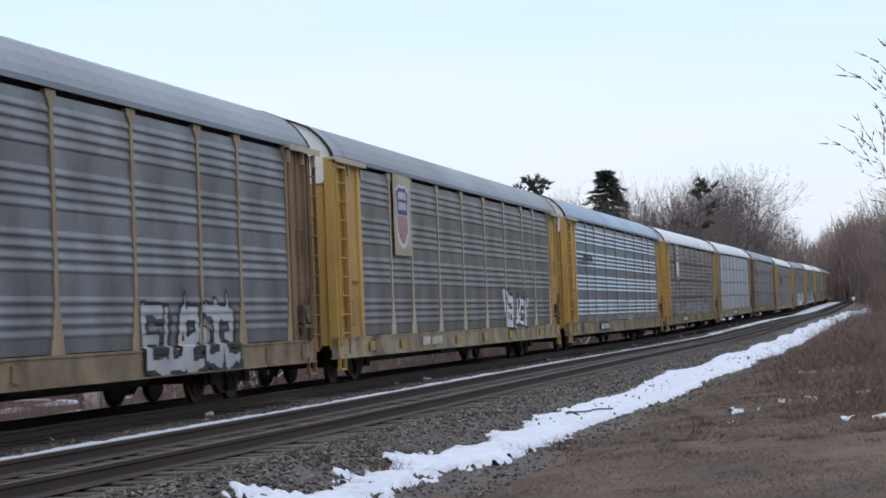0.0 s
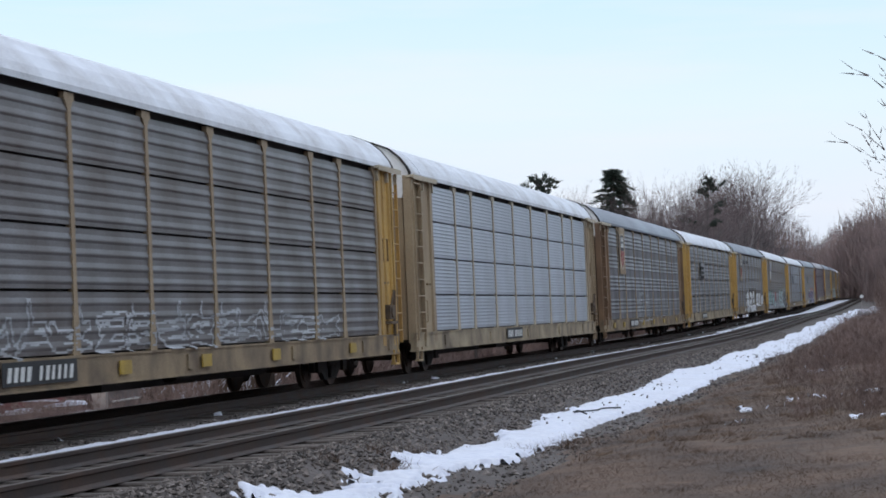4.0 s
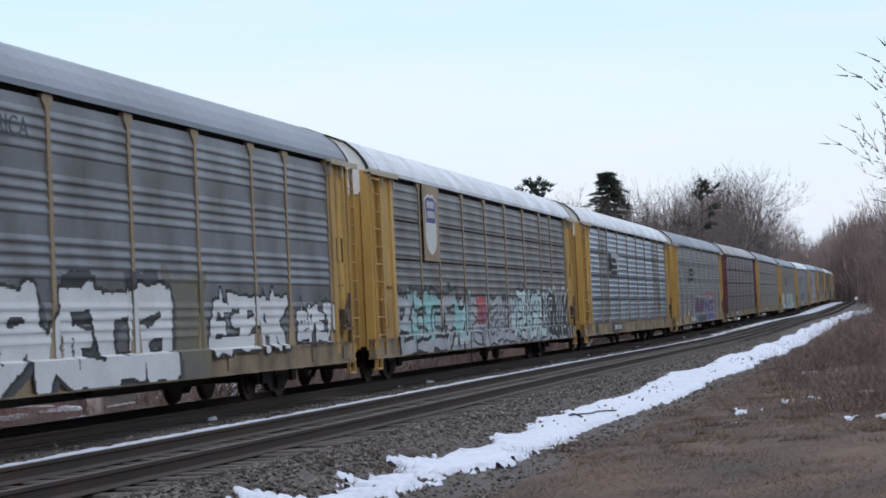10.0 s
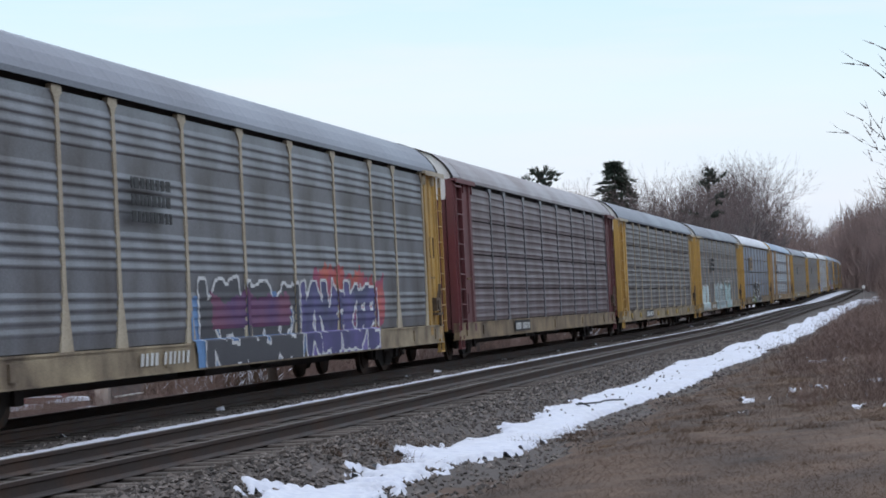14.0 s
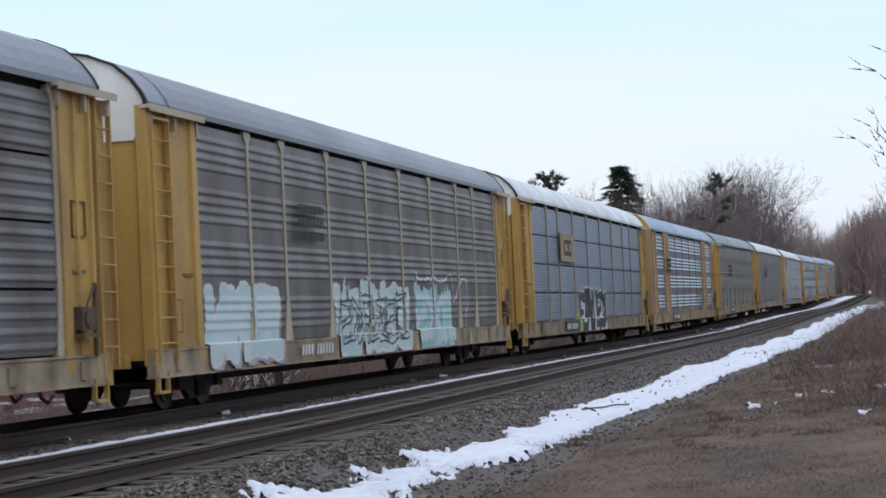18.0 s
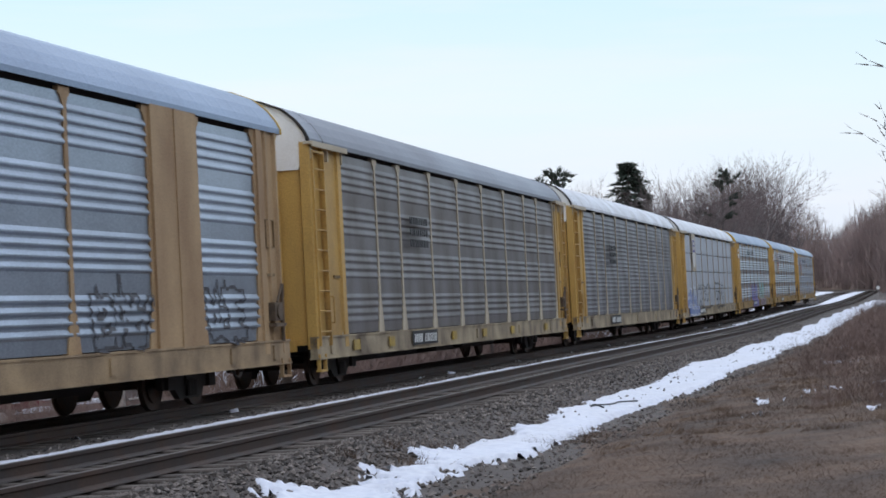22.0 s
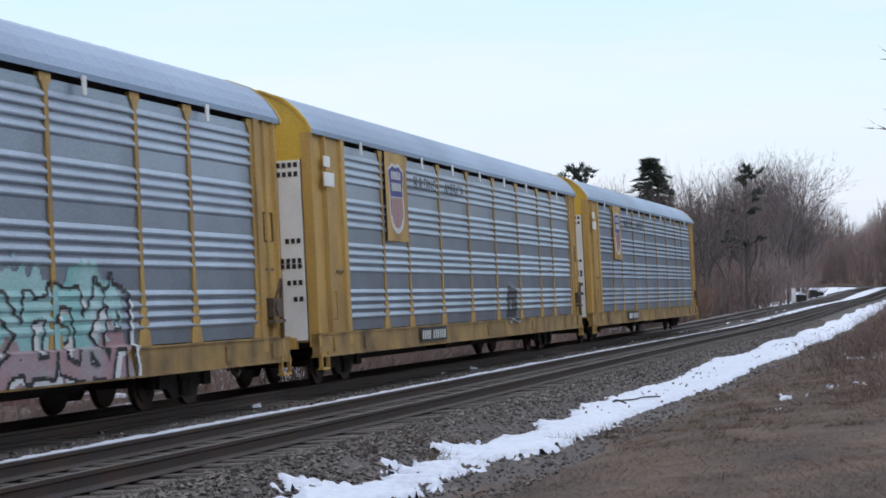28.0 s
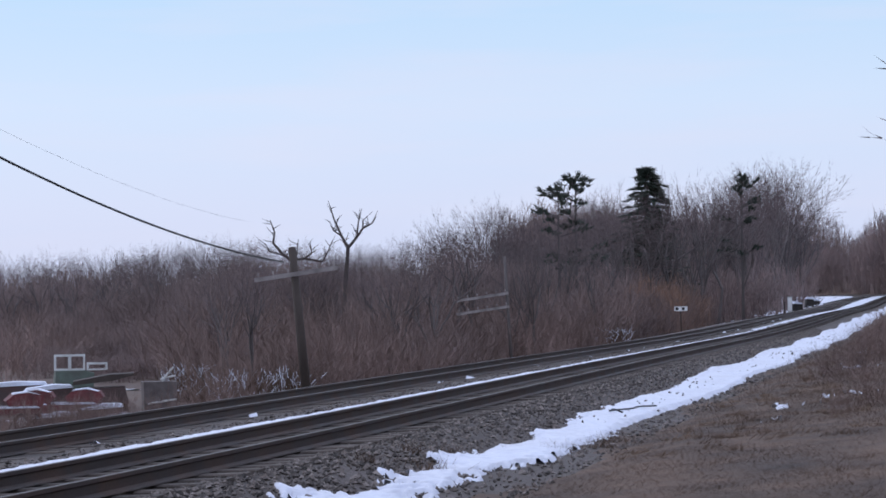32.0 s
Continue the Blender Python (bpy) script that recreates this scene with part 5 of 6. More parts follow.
def build_thickets():
    rng = random.Random(177)
    # beyond the track, under the trees
    for i in range(300):
        b = rng.uniform(-13.5, 10.9) if i < 150 else rng.uniform(-1.5, 10.2) if i < 235 else rng.uniform(-14.5, -1)
        far = line_reach(b) + 16 + 95 * rng.random() + (35 if i >= 150 else 0)
        if b < -7:
            far = rng.uniform(105, 200) if i < 235 else rng.uniform(190, 260)
        if -6.4 < b < -1.8 or 0.2 < b < 3.2:
            far = max(far, 138 + rng.uniform(0, 40))
        far = max(far, 306) if b > 9.7 else far
        x, y, z, s, d = bearing(b, far)
        if d > -12:
            continue
        off = max(0, far - line_reach(b) - 16) if b > -7 else max(0, far - 105)
        h = min((1.5 + 0.055 * off) * rng.uniform(0.8, 1.25), 1.77 - z + far * math.tan(radians(skyline(b) * (0.85 if b > -1.5 else 0.72))))
        add_thicket(rng, (x, y, z), max(h, 1.5), "dense rust-brown thicket under the trees" if 5.5 < b < 9 and i % 3 == 0 else "dense leafless brown thicket under the trees", "thickets behind the railway", rng.uniform(0.9, 1.3), None, 5.5 < b < 9 and i % 3 == 0)
    # on the slope of the camera's side
    for i in range(120):
        s = 58 + 270 * rng.random() ** 1.15
        low = float(np.interp(s, (58, 90, 130, 200, 330), (15.2, 15.0, 14.6, 14.0, 14.0)))
        d = low + rng.uniform(0, 1) ** 1.2 * 12
        p = lie(np.array([s]), np.array([d]))[0]
        add_thicket(rng, p, rng.uniform(2.2, 3.4) + 0.28 * (d - low) + 0.006 * max(0, s - 58), "dense leafless dark-brown thicket on the slope", "thickets on the slope", rng.uniform(0.8, 1.1))
    # added unseen on the rise behind the camera, to dim the wagons' sides
    for i in range(38):
        s, d = rng.uniform(-150, 45), rng.uniform(30, 55)
        p = lie(np.array([s]), np.array([d]))[0]
        add_thicket(rng, p, rng.uniform(6, 9), "unseen leafless thicket added on the rise", "thickets on the rise", 1.0)
    # where the line bends away
    for i in range(150):
        s = rng.uniform(262, 420) if i < 45 else rng.uniform(420, 560) if i < 70 else rng.uniform(560, 850) if i < 100 else rng.uniform(800, 1250)
        d = rng.uniform(13.5, 19) + (rng.uniform(0, 14) if i % 2 else 0) + (max(0, s - 560) * 0.08 if i >= 70 else 0)
        x, y, z = lie(np.array([s]), np.array([d]))[0]
        b, far = math.degrees(math.atan2(x, y)), math.hypot(x, y)
        top = 1.77 + far * math.tan(radians(float(np.interp(b, (9.5, 10.4, 10.9, 11.5, 12.2, 12.8, 14), (3.3, 3.2, 2.6, 1.85, 2.2, 2.8, 3.6))) * rng.uniform(0.6, 0.97)))
        add_thicket(rng, (x, y, z), max(3.0, top - z), "dense leafless dark-brown thicket at the bend", "thickets at the bend", 0.75)


def build_woods():
    rng = random.Random(77)
    # trees that can be told apart
    for i in range(300):
        b = rng.uniform(-1.5, 11.2) if i < 110 else rng.uniform(-14, -1.5) if i < 190 or i >= 240 else rng.uniform(8.6, 11.2)
        far = rng.uniform(185, 260) if b > -1.5 else rng.uniform(160, 320)
        far = rng.uniform(306, 390) if 190 <= i < 240 else far
        far = max(far, line_reach(b) + 28)
        x, y, z, s, d = bearing(b, far)
        if d > -10 or (b > 9.7 and far < 305):
            continue
        top = 1.77 + far * math.tan(radians(skyline(b) * rng.uniform(0.72, 1.02)))
        plant("bare_tree", "leafless grey deciduous tree in the woods", "tree", "trees behind the railway", TREES[rng.randrange(7)], (x, y, z), top - z, 10, rng.uniform(0.7, 1.0), rng.uniform(0, 6.28))
    # young trees among the brush
    for i in range(75):
        b = rng.uniform(-6.5, 9.5)
        far = line_reach(b) + 22 + 70 * rng.random()
        if -5.2 < b < -1.8 or 0.6 < b < 2.8:
            far = max(far, 118)
        x, y, z, s, d = bearing(b, far)
        if d > -10:
            continue
        top = 1.77 + far * math.tan(radians(skyline(b) * rng.uniform(0.45, 0.95)))
        plant("young_tree", "slender leafless young tree in the brush", "tree", "young trees in the brush", TREES[rng.randrange(7)], (x, y, z), top - z, 10, rng.uniform(0.7, 1.0), rng.uniform(0, 6.28))
    # the rest of the woods, further back
    rows = []
    for i in range(160):
        b = rng.uniform(-16, 12.5)
        far = rng.uniform(262, 420)
        far = max(far, line_reach(min(b, 10.5)) + 40)
        x, y, z, s, d = bearing(b, far)
        if d > -11 or (b > 9.7 and far < 310):
            continue
        top = 1.77 + far * math.tan(radians(skyline(b) * rng.uniform(0.55, 0.93)))
        rows.append((x, y, z, top - z))
    joined_trees("far_woods", rows, rng, "far leafless woods in grey-brown haze")
    # bushes between the line and the woods
    for i in range(190):
        b = rng.uniform(-7.2, 11.2) if i < 140 else rng.uniform(8.0, 11.3) if i < 160 else rng.uniform(-14, -7)
        lo = line_reach(b) + (9 if b > -5 else 14)
        off = 75 * rng.random() ** 1.3
        far = lo + off if b > -7 else rng.uniform(98, 190)
        if -5.6 < b < -2.6:
            far = max(far, 74 + rng.uniform(0, 30))
        if 0.4 < b < 3.0:
            far = max(far, 107 + rng.uniform(0, 30))
        x, y, z, s, d = bearing(b, far)
        if d > -9 or (b > 9.7 and far < 305):
            continue
        h = rng.uniform(1.3, 2.3) + 0.065 * min(off, 50) * rng.uniform(0.7, 1.1)
        h = min(h, 1.77 - z + far * math.tan(radians(skyline(b) * 0.8)))
        plant("bush", "leafless reddish-brown bush beside the railway", "bush", "brush beside the railway", (BUSHES[rng.randrange(5)],), (x, y, z), max(h, 1.2), 3.0, rng.uniform(1.2, 1.8), rng.uniform(0, 6.28))
    for b, far, ang, me, label, wide, turn in ((5.92, 205, 3.86, SPRUCE, "dark conical spruce above the bare woods", 1.5, 0), (3.35, 165, 3.45, PINE, "ragged dark pine with open boughs", 0.8, 0.6), (3.85, 168, 3.72, PINE, "tall ragged dark pine with open boughs", 0.85, 2.1), (8.6, 215, 3.6, PINE, "dark pine among leafless trees", 0.7, 4.0)):
        x, y, z, s, d = bearing(b, far)
        top = 1.77 + far * math.tan(radians(ang))
        plant("conifer", label, "tree", "", me, (x, y, z), top - z, 10, wide, turn)
    # brush and trees on the camera's bank
    for i in range(165):
        s = rng.uniform(62, 240)
        low = float(np.interp(s, (60, 90, 130, 200, 260), (12.2, 11.8, 11.4, 11.2, 11.6)))
        d = low + rng.uniform(0, 1) ** 1.6 * 7
        p = lie(np.array([s]), np.array([d]))[0]
        plant("bush", "leafless reddish-brown bush on the grassy bank", "bush", "brush on the bank", (BUSHES[rng.randrange(5)],), p, rng.uniform(1.6, 3.6) * (1 + 0.08 * (d - low)), 3.0, rng.uniform(1.0, 1.4), rng.uniform(0, 6.28))
    for i in range(120):
        s = 90 + 300 * rng.random() ** 1.5
        low = float(np.interp(s, (90, 130, 180, 260, 400), (14.5, 14.0, 13.5, 13.5, 13.5)))
        d = low + rng.uniform(0, 1) ** 1.5 * 12
        p = lie(np.array([s]), np.array([d]))[0]
        plant("bare_tree", "leafless grey-brown tree on the bank", "tree", "trees on the bank", TREES[rng.randrange(7)], p, rng.uniform(7.5, 12), 10, rng.uniform(0.8, 1.2), rng.uniform(0, 6.28))
    near = tree_meshes(47, 0.9, 0.027)
    for b, far, high, turn in ((17.1, 44, 7.5, 1.6), (16.0, 47, 6.3, 1.35)):
        x, y, z, s, d = bearing(b, far)
        plant("bare_tree", "leafless tree reaching over the bank", "tree", "trees on the bank", near, (x, y, z), high, 10, 1.0, turn)
    # more unseen woods, added on the rise behind the camera's bank to block low sky
    rows = []
    for i in range(30):
        p = lie(np.array([rng.uniform(-110, 60)]), np.array([rng.uniform(24, 60)]))[0]
        rows.append((*p, rng.uniform(9, 13)))
    joined_trees("woods_on_rise", rows, rng, "unseen leafless woods added on the rise behind the bank")
    # woods that close the view down the line
    rows = []
    for i in range(120):
        b = rng.uniform(9.8, 15.0)
        far = rng.uniform(340, 900)
        x, y, z, s, d = bearing(b, far)
        if -14 < d < 11:
            continue
        top = 1.77 + far * math.tan(radians(rng.uniform(1.2, 2.0) + max(0, b - 12) * 0.3))
        rows.append((x, y, z, top - z))
    joined_trees("woods_at_bend", rows, rng, "distant leafless woods where the line bends away")


build_woods()
build_thickets()
settle_thickets()


def dead_tree(trunk, arms, seed):
    """A dead tree in metres: the trunk's and the arms' points (x, z) and thickness; short side twigs."""
    rng = random.Random(seed)
    segs = []
    for pts, r0, r1 in [(trunk, 0.17, 0.12)] + arms:
        y, n = 0.0, len(pts) - 1
        for i in range(n):
            (xa, za), (xb, zb) = pts[i], pts[i + 1]
            yb = y + rng.uniform(-0.25, 0.25)
            ra, rb = r0 + (r1 - r0) * i / n, r0 + (r1 - r0) * (i + 1) / n
            segs.append((xa, y, za, xb, yb, zb, ra, rb))
            if pts is not trunk:
                for _ in range(3):
                    t = rng.random()
                    p = Vector((xa, y, za)).lerp(Vector((xb, yb, zb)), t)
                    e = Vector((rng.uniform(-1, 1), rng.uniform(-0.6, 0.6), rng.uniform(0.1, 1.0))).normalized() * rng.uniform(0.25, 0.8)
                    segs.append((*p, *(p + e), 0.028, 0.008))
            y = yb
    v, f = rods(segs, 6)
    return mesh_of("trunk", v.tolist(), f.tolist(), M["dead_wood"], True)


FORKED = dead_tree([(-0.35, -0.3), (-0.3, 3.0), (0, 7.2)], [
    ([(0, 7.2), (-0.35, 7.9), (-0.75, 8.8), (-0.95, 9.5)], 0.10, 0.03), ([(-0.35, 7.9), (-0.8, 8.2), (-1.0, 8.7)], 0.06, 0.02),
    ([(0, 7.2), (0.5, 7.8), (0.85, 8.3), (1.4, 8.6), (1.6, 9.0)], 0.10, 0.03), ([(0.5, 7.8), (0.62, 8.7), (0.8, 9.4)], 0.07, 0.02), ([(0.85, 8.3), (0.9, 8.8)], 0.05, 0.02)], 3)
ARCHED = dead_tree([(0.3, -0.3), (0.2, 3.0), (0, 6.6)], [
    ([(0, 6.6), (-0.5, 6.9), (-1.1, 7.6), (-1.0, 8.2), (-1.25, 8.9)], 0.11, 0.03), ([(-0.5, 6.9), (-1.3, 7.1), (-1.5, 7.5)], 0.06, 0.02),
    ([(0, 6.6), (0.7, 6.7), (1.1, 7.0), (1.0, 7.6)], 0.09, 0.03), ([(0.7, 6.7), (1.7, 6.5), (2.0, 7.0), (2.3, 7.7)], 0.08, 0.025), ([(0.2, 6.7), (0.35, 7.8)], 0.06, 0.02)], 5)
for b, far, me, label in ((-2.75, 112, FORKED, "dead tree with thick bare forked limbs"), (-4.35, 114, ARCHED, "dead tree with drooping broken limbs")):
    x, y, z, s, d = bearing(b, far)
    ob = thing("dead_tree", label, "tree", "dead trees behind the railway", at=Matrix.Translation((x, y, -2.3)) @ Matrix.Rotation(radians(-b), 4, "Z"))
    part("trunk", me, ob)


# ---- telegraph poles, cable, farm machines, lineside things ----
def telegraph_pole(b, far, height, lean, arms, label, wood="pole", r=0.17):
    x, y, z, s, d = bearing(b, far)
    ob = thing("telegraph_pole", label, "pole", "old telegraph poles", at=Matrix.Translation((x, y, z)) @ Matrix.Rotation(radians(-b), 4, "Z") @ Matrix.Rotation(radians(lean), 4, "Y"))
    part("pole", Soup().rod((0, 0, -0.5), (0, 0, height), r, r * 0.75, 10).mesh("pole", M[wood], True), ob)
    for zz, width, tip, aside in arms:
        c = Soup()
        c.box((-width / 2, -0.18, -0.07), (width / 2, -0.06, 0.07))
        arm = part("crossarm", c.mesh("crossarm", M["arm"]), ob, "grey wooden crossarm")
        arm.matrix_basis = pose(aside, 0, zz, 0, tip, 0)
        for k in range(6):
            xx = -width / 2 + 0.15 + k * (width - 0.3) / 5
            g = Soup().rod((xx, -0.12, 0.06), (xx, -0.12, 0.14), 0.02).rod((xx, -0.12, 0.14), (xx, -0.12, 0.22), 0.045, 0.03, 8)
            part("insulator", g.mesh("insulator", M["arm"]), arm)
    return ob


telegraph_pole(-3.95, 66, 5.45, -5, ((4.55, 2.8, -3, 0.05),), "leaning dark telegraph pole with a tilted crossarm")
telegraph_pole(1.95, 104, 6.2, -3, ((4.15, 2.8, -5, -1.3), (3.45, 2.8, -5, -1.3)), "weathered telegraph pole with two sagging crossarms", "bark", 0.09)


def cable(name, pts, r, label):
    v, f, k = [], [], 6
    for p in pts:
        for i in range(k):
            a = 2 * math.pi * i / k
            v.append((p[0] + r * math.cos(a) * 0.9, p[1] - r * math.cos(a) * 0.4, p[2] + r * math.sin(a)))
    f = [(i * k + j, i * k + (j + 1) % k, (i + 1) * k + (j + 1) % k, (i + 1) * k + j) for i in range(len(pts) - 1) for j in range(k)]
    tagged(new(name, mesh_of(name, v, f, M["black"])), label, "cable")


def sky_point(b, elev, far):
    return (far * math.sin(radians(b)), far * math.cos(radians(b)), EYE[2] + far * math.tan(radians(elev)))


def arc(b0, e0, f0, b1, e1, f1, sag, n=24):
    a, b = Vector(sky_point(b0, e0, f0)), Vector(sky_point(b1, e1, f1))
    return [tuple(a.lerp(b, i / n) - Vector((0, 0, sag * 4 * (i / n) * (1 - i / n)))) for i in range(n + 1)]


cable("cable", arc(-17.5, 6.95, 36, -4.6, 1.22, 66, 0.55), 0.028, "thick black cable hanging from the leaning pole")
cable("wire", arc(-17.5, 7.6, 60, -5.6, 2.4, 130, 0.8), 0.005, "thin dark overhead wire across the sky")


def add_wheel(parent, x, y, z, r, w, material):
    b = Soup()
    b.rod((x, y - w / 2, z), (x, y + w / 2, z), r, sides=20)
    b.rod((x, y - w / 2 - 0.02, z), (x, y - w / 2, z), r * 0.55, sides=14)
    part("wheel", b.mesh("wheel", M[material]), parent, "wheel")


def farm_machines():
    rng = random.Random(8)

    def base(b, far, turn, name, label, cat, group=""):
        x, y, z, s, d = bearing(b, far)
        return thing(name, label, cat, group, at=Matrix.Translation((x, y, -2.35)) @ Matrix.Rotation(radians(turn - b), 4, "Z"))

    # two red tillage implements lying side by side
    for b, far, turn, wide in ((-12.6, 69, 6, 1.5), (-10.9, 71, -5, 1.35)):
        ob = base(b, far, turn, "farm_implement", "rusting red farm implement with snow on its beams", "farm machine", "red farm machines")
        for y in (-0.7, 0.0, 0.7):
            part("beam", Soup().box((-wide, y - 0.08, 0.55), (wide, y + 0.08, 0.74)).mesh("beam", M["farm_red"]), ob)
        for x in (-1.2, -0.4, 0.5, 1.2):
            part("cross_beam", Soup().box((x - 0.05, -0.75, 0.45), (x + 0.05, 0.75, 0.55)).mesh("cross_beam", M["farm_red"]), ob)
        for x in (-0.95, 0.75):
            hop = Soup().prism([(x - 0.5, 0.74), (x + 0.5, 0.74), (x + 0.68, 0.98), (x + 0.55, 1.16), (x + 0.1, 1.25), (x - 0.4, 1.2), (x - 0.66, 0.98)], -0.5, 0.5)
            part("hopper", hop.mesh("hopper", M["farm_red"]), ob)
            part("snow_cover", Soup().prism([(x - 0.42, 1.2), (x + 0.1, 1.255), (x + 0.5, 1.17), (x + 0.1, 1.29), (x - 0.36, 1.24)], -0.45, 0.3).mesh("snow_cover", M["snow"]), ob, "thin snow on the hopper")
        for i in range(8):
            x = -1.3 + i * 0.36
            t = Soup().rod((x, -0.72, 0.5), (x + 0.08, -0.9, 0.25), 0.022).rod((x + 0.08, -0.9, 0.25), (x - 0.02, -0.78, 0.0), 0.022)
            part("tine", t.mesh("tine", M["rail"]), ob)
        add_wheel(ob, 0.55, -0.95, 0.3, 0.30, 0.14, "wheel")
        part("hub", Soup().rod((0.55, -1.06, 0.3), (0.55, -1.03, 0.3), 0.17, sides=14).mesh("hub", M["farm_white"]), ob, "pale wheel hub")
        for xa, xb, y in ((-1.45, -0.5, -0.7), (-0.2, 1.2, -0.7), (-1.0, 0.9, 0.0)):
            part("snow_cover", Soup().prism([(xa, 0.745), (xb, 0.745), (xb - 0.1, 0.81), (xa + 0.15, 0.80)], y - 0.09, y + 0.09).mesh("snow_cover", M["snow"]), ob, "thin snow lying on the beam")
    # an old cab with white window frames on a faded green body
    ob = base(-10.75, 77, 4, "old_cab", "old machine cab with white window frames and green body", "farm machine")
    part("body", Soup().prism([(-0.55, 0.9), (0.9, 0.9), (0.95, 1.62), (0.6, 1.72), (-0.5, 1.72)], -0.5, 0.6).mesh("body", M["dead_steel"]), ob, "faded green body")
    for xa, xb, z0, z1 in ((-0.56, 0.0, 1.74, 2.34), (0.0, 0.56, 1.74, 2.34), (0.66, 1.4, 1.72, 2.02)):
        fr = Soup()
        fr.box((xa, -0.5, z0), (xa + 0.08, -0.42, z1)).box((xb - 0.03, -0.5, z0), (xb + 0.04, -0.42, z1))
        fr.box((xa + 0.08, -0.5, z1 - 0.08), (xb - 0.03, -0.42, z1)).box((xa + 0.08, -0.5, z0), (xb - 0.03, -0.42, z0 + 0.06))
        part("window_frame", fr.mesh("window_frame", M["farm_white"]), ob, "white window frame")
    for x in (-0.3, 0.7):
        add_wheel(ob, x, -0.6, 0.5, 0.5, 0.2, "wheel")
    # a tipped dark trailer bed
    ob = base(-9.75, 74, 0, "tip_trailer", "dark rusty tipping trailer with a raised long bed", "trailer")
    part("bed", Soup().prism([(-1.15, 1.28), (0.3, 1.42), (1.05, 1.60), (1.08, 1.68), (0.25, 1.66), (-1.1, 1.42)], -0.6, 0.7).mesh("bed", M["pole"]), ob, "raised dark bed")
    part("chassis", Soup().prism([(-0.7, 0.55), (0.9, 0.55), (0.75, 1.2), (-0.5, 1.15)], -0.5, 0.6).mesh("chassis", M["farm_dark"]), ob)
    for x in (-0.4, 0.55):
        add_wheel(ob, x, -0.6, 0.34, 0.34, 0.2, "wheel")
    # long boards under snow
    for b, far, w, z, lab in ((-12.5, 76, 1.5, 1.25, "long flat wagon bed capped with snow"), (-11.3, 75, 0.85, 1.15, "short flat wagon bed capped with snow"), (-9.85, 70.5, 0.75, 0.62, "low board pile capped with snow"), (-9.45, 70, 0.6, 0.3, "low board pile capped with snow"), (-11.1, 69.5, 0.75, 0.42, "low board pile capped with snow")):
        ob = base(b, far, rng.uniform(-4, 4), "snowy_board", lab, "boards", "boards in the yard")
        part("board", Soup().prism([(-w, 0), (w, 0), (w, z), (-w, z - 0.1)], -0.4, 0.5).mesh("board", M["farm_dark"]), ob)
        part("snow_cover", Soup().prism([(-w - 0.03, z - 0.095), (w + 0.03, z + 0.005), (w - 0.05, z + 0.1), (w * 0.2, z + 0.13), (-w * 0.4, z + 0.06), (-w + 0.05, z)], -0.44, 0.54).mesh("snow_cover", M["snow"]), ob, "snow cap")
    # a grey bin with sticks
    ob = base(-8.2, 78, 8, "scrap_bin", "grey metal bin with pale sticks and snow", "bin")
    part("body", Soup().prism([(-0.62, 0), (0.6, 0), (0.66, 1.2), (-0.66, 1.2)], -0.4, 0.4).mesh("body", M["farm_grey"]), ob)
    for xa, za, xb, zb in ((0.05, 1.22, 0.5, 1.75), (0.0, 1.3, 0.6, 1.42), (-0.5, 0.35, 0.62, 0.5)):
        part("stick", Soup().rod((xa, -0.42, za), (xb, -0.40, zb), 0.045).mesh("stick", M["farm_white"]), ob, "pale stick")


M["farm_grey"] = mat("grimy_grey_steel", (0.16, 0.135, 0.13), 0.8, 0, (0.07, 0.055, 0.05), 0.8, 2.5)
M["farm_dark"] = mat("dark_rusty_steel", (0.075, 0.05, 0.045), 0.8, 0, (0.15, 0.05, 0.045), 0.6, 1.5)
farm_machines()


def weeds():
    """Reeds bent under snow behind the line."""
    rng = random.Random(12)
    for b, far, w in ((-6.1, 71, 0.9), (-5.5, 70, 1.0), (-4.9, 71, 0.9), (-4.5, 72, 0.7), (-7.6, 84, 0.7), (-7.1, 84, 0.5), (5.0, 128, 1.0)):
        x, y, z, s, d = bearing(b, far)
        ob = thing("weed_clump", "pale dry reeds dusted with snow", "weeds", "reeds behind the railway", at=pose(x, y, z))
        for name, m, k in (("reed_tuft", "straw", 130), ("snowy_tuft", "snow", 60)):
            segs = []
            for i in range(k):
                p = Vector((rng.gauss(0, w * 0.6), rng.gauss(0, 0.4), rng.uniform(0.2, 1.3) if m == "snow" else 0))
                q = p + Vector((rng.gauss(0, 0.22), rng.gauss(0, 0.15), rng.uniform(0.15, 0.45) if m == "snow" else rng.uniform(0.7, 1.7)))
                segs.append((*p, *q, 0.016, 0.01))
            v, f = rods(segs, 3)
            part(name, mesh_of(name, v.tolist(), f.tolist(), M[m]), ob)["kind"] = "stuff"


weeds()


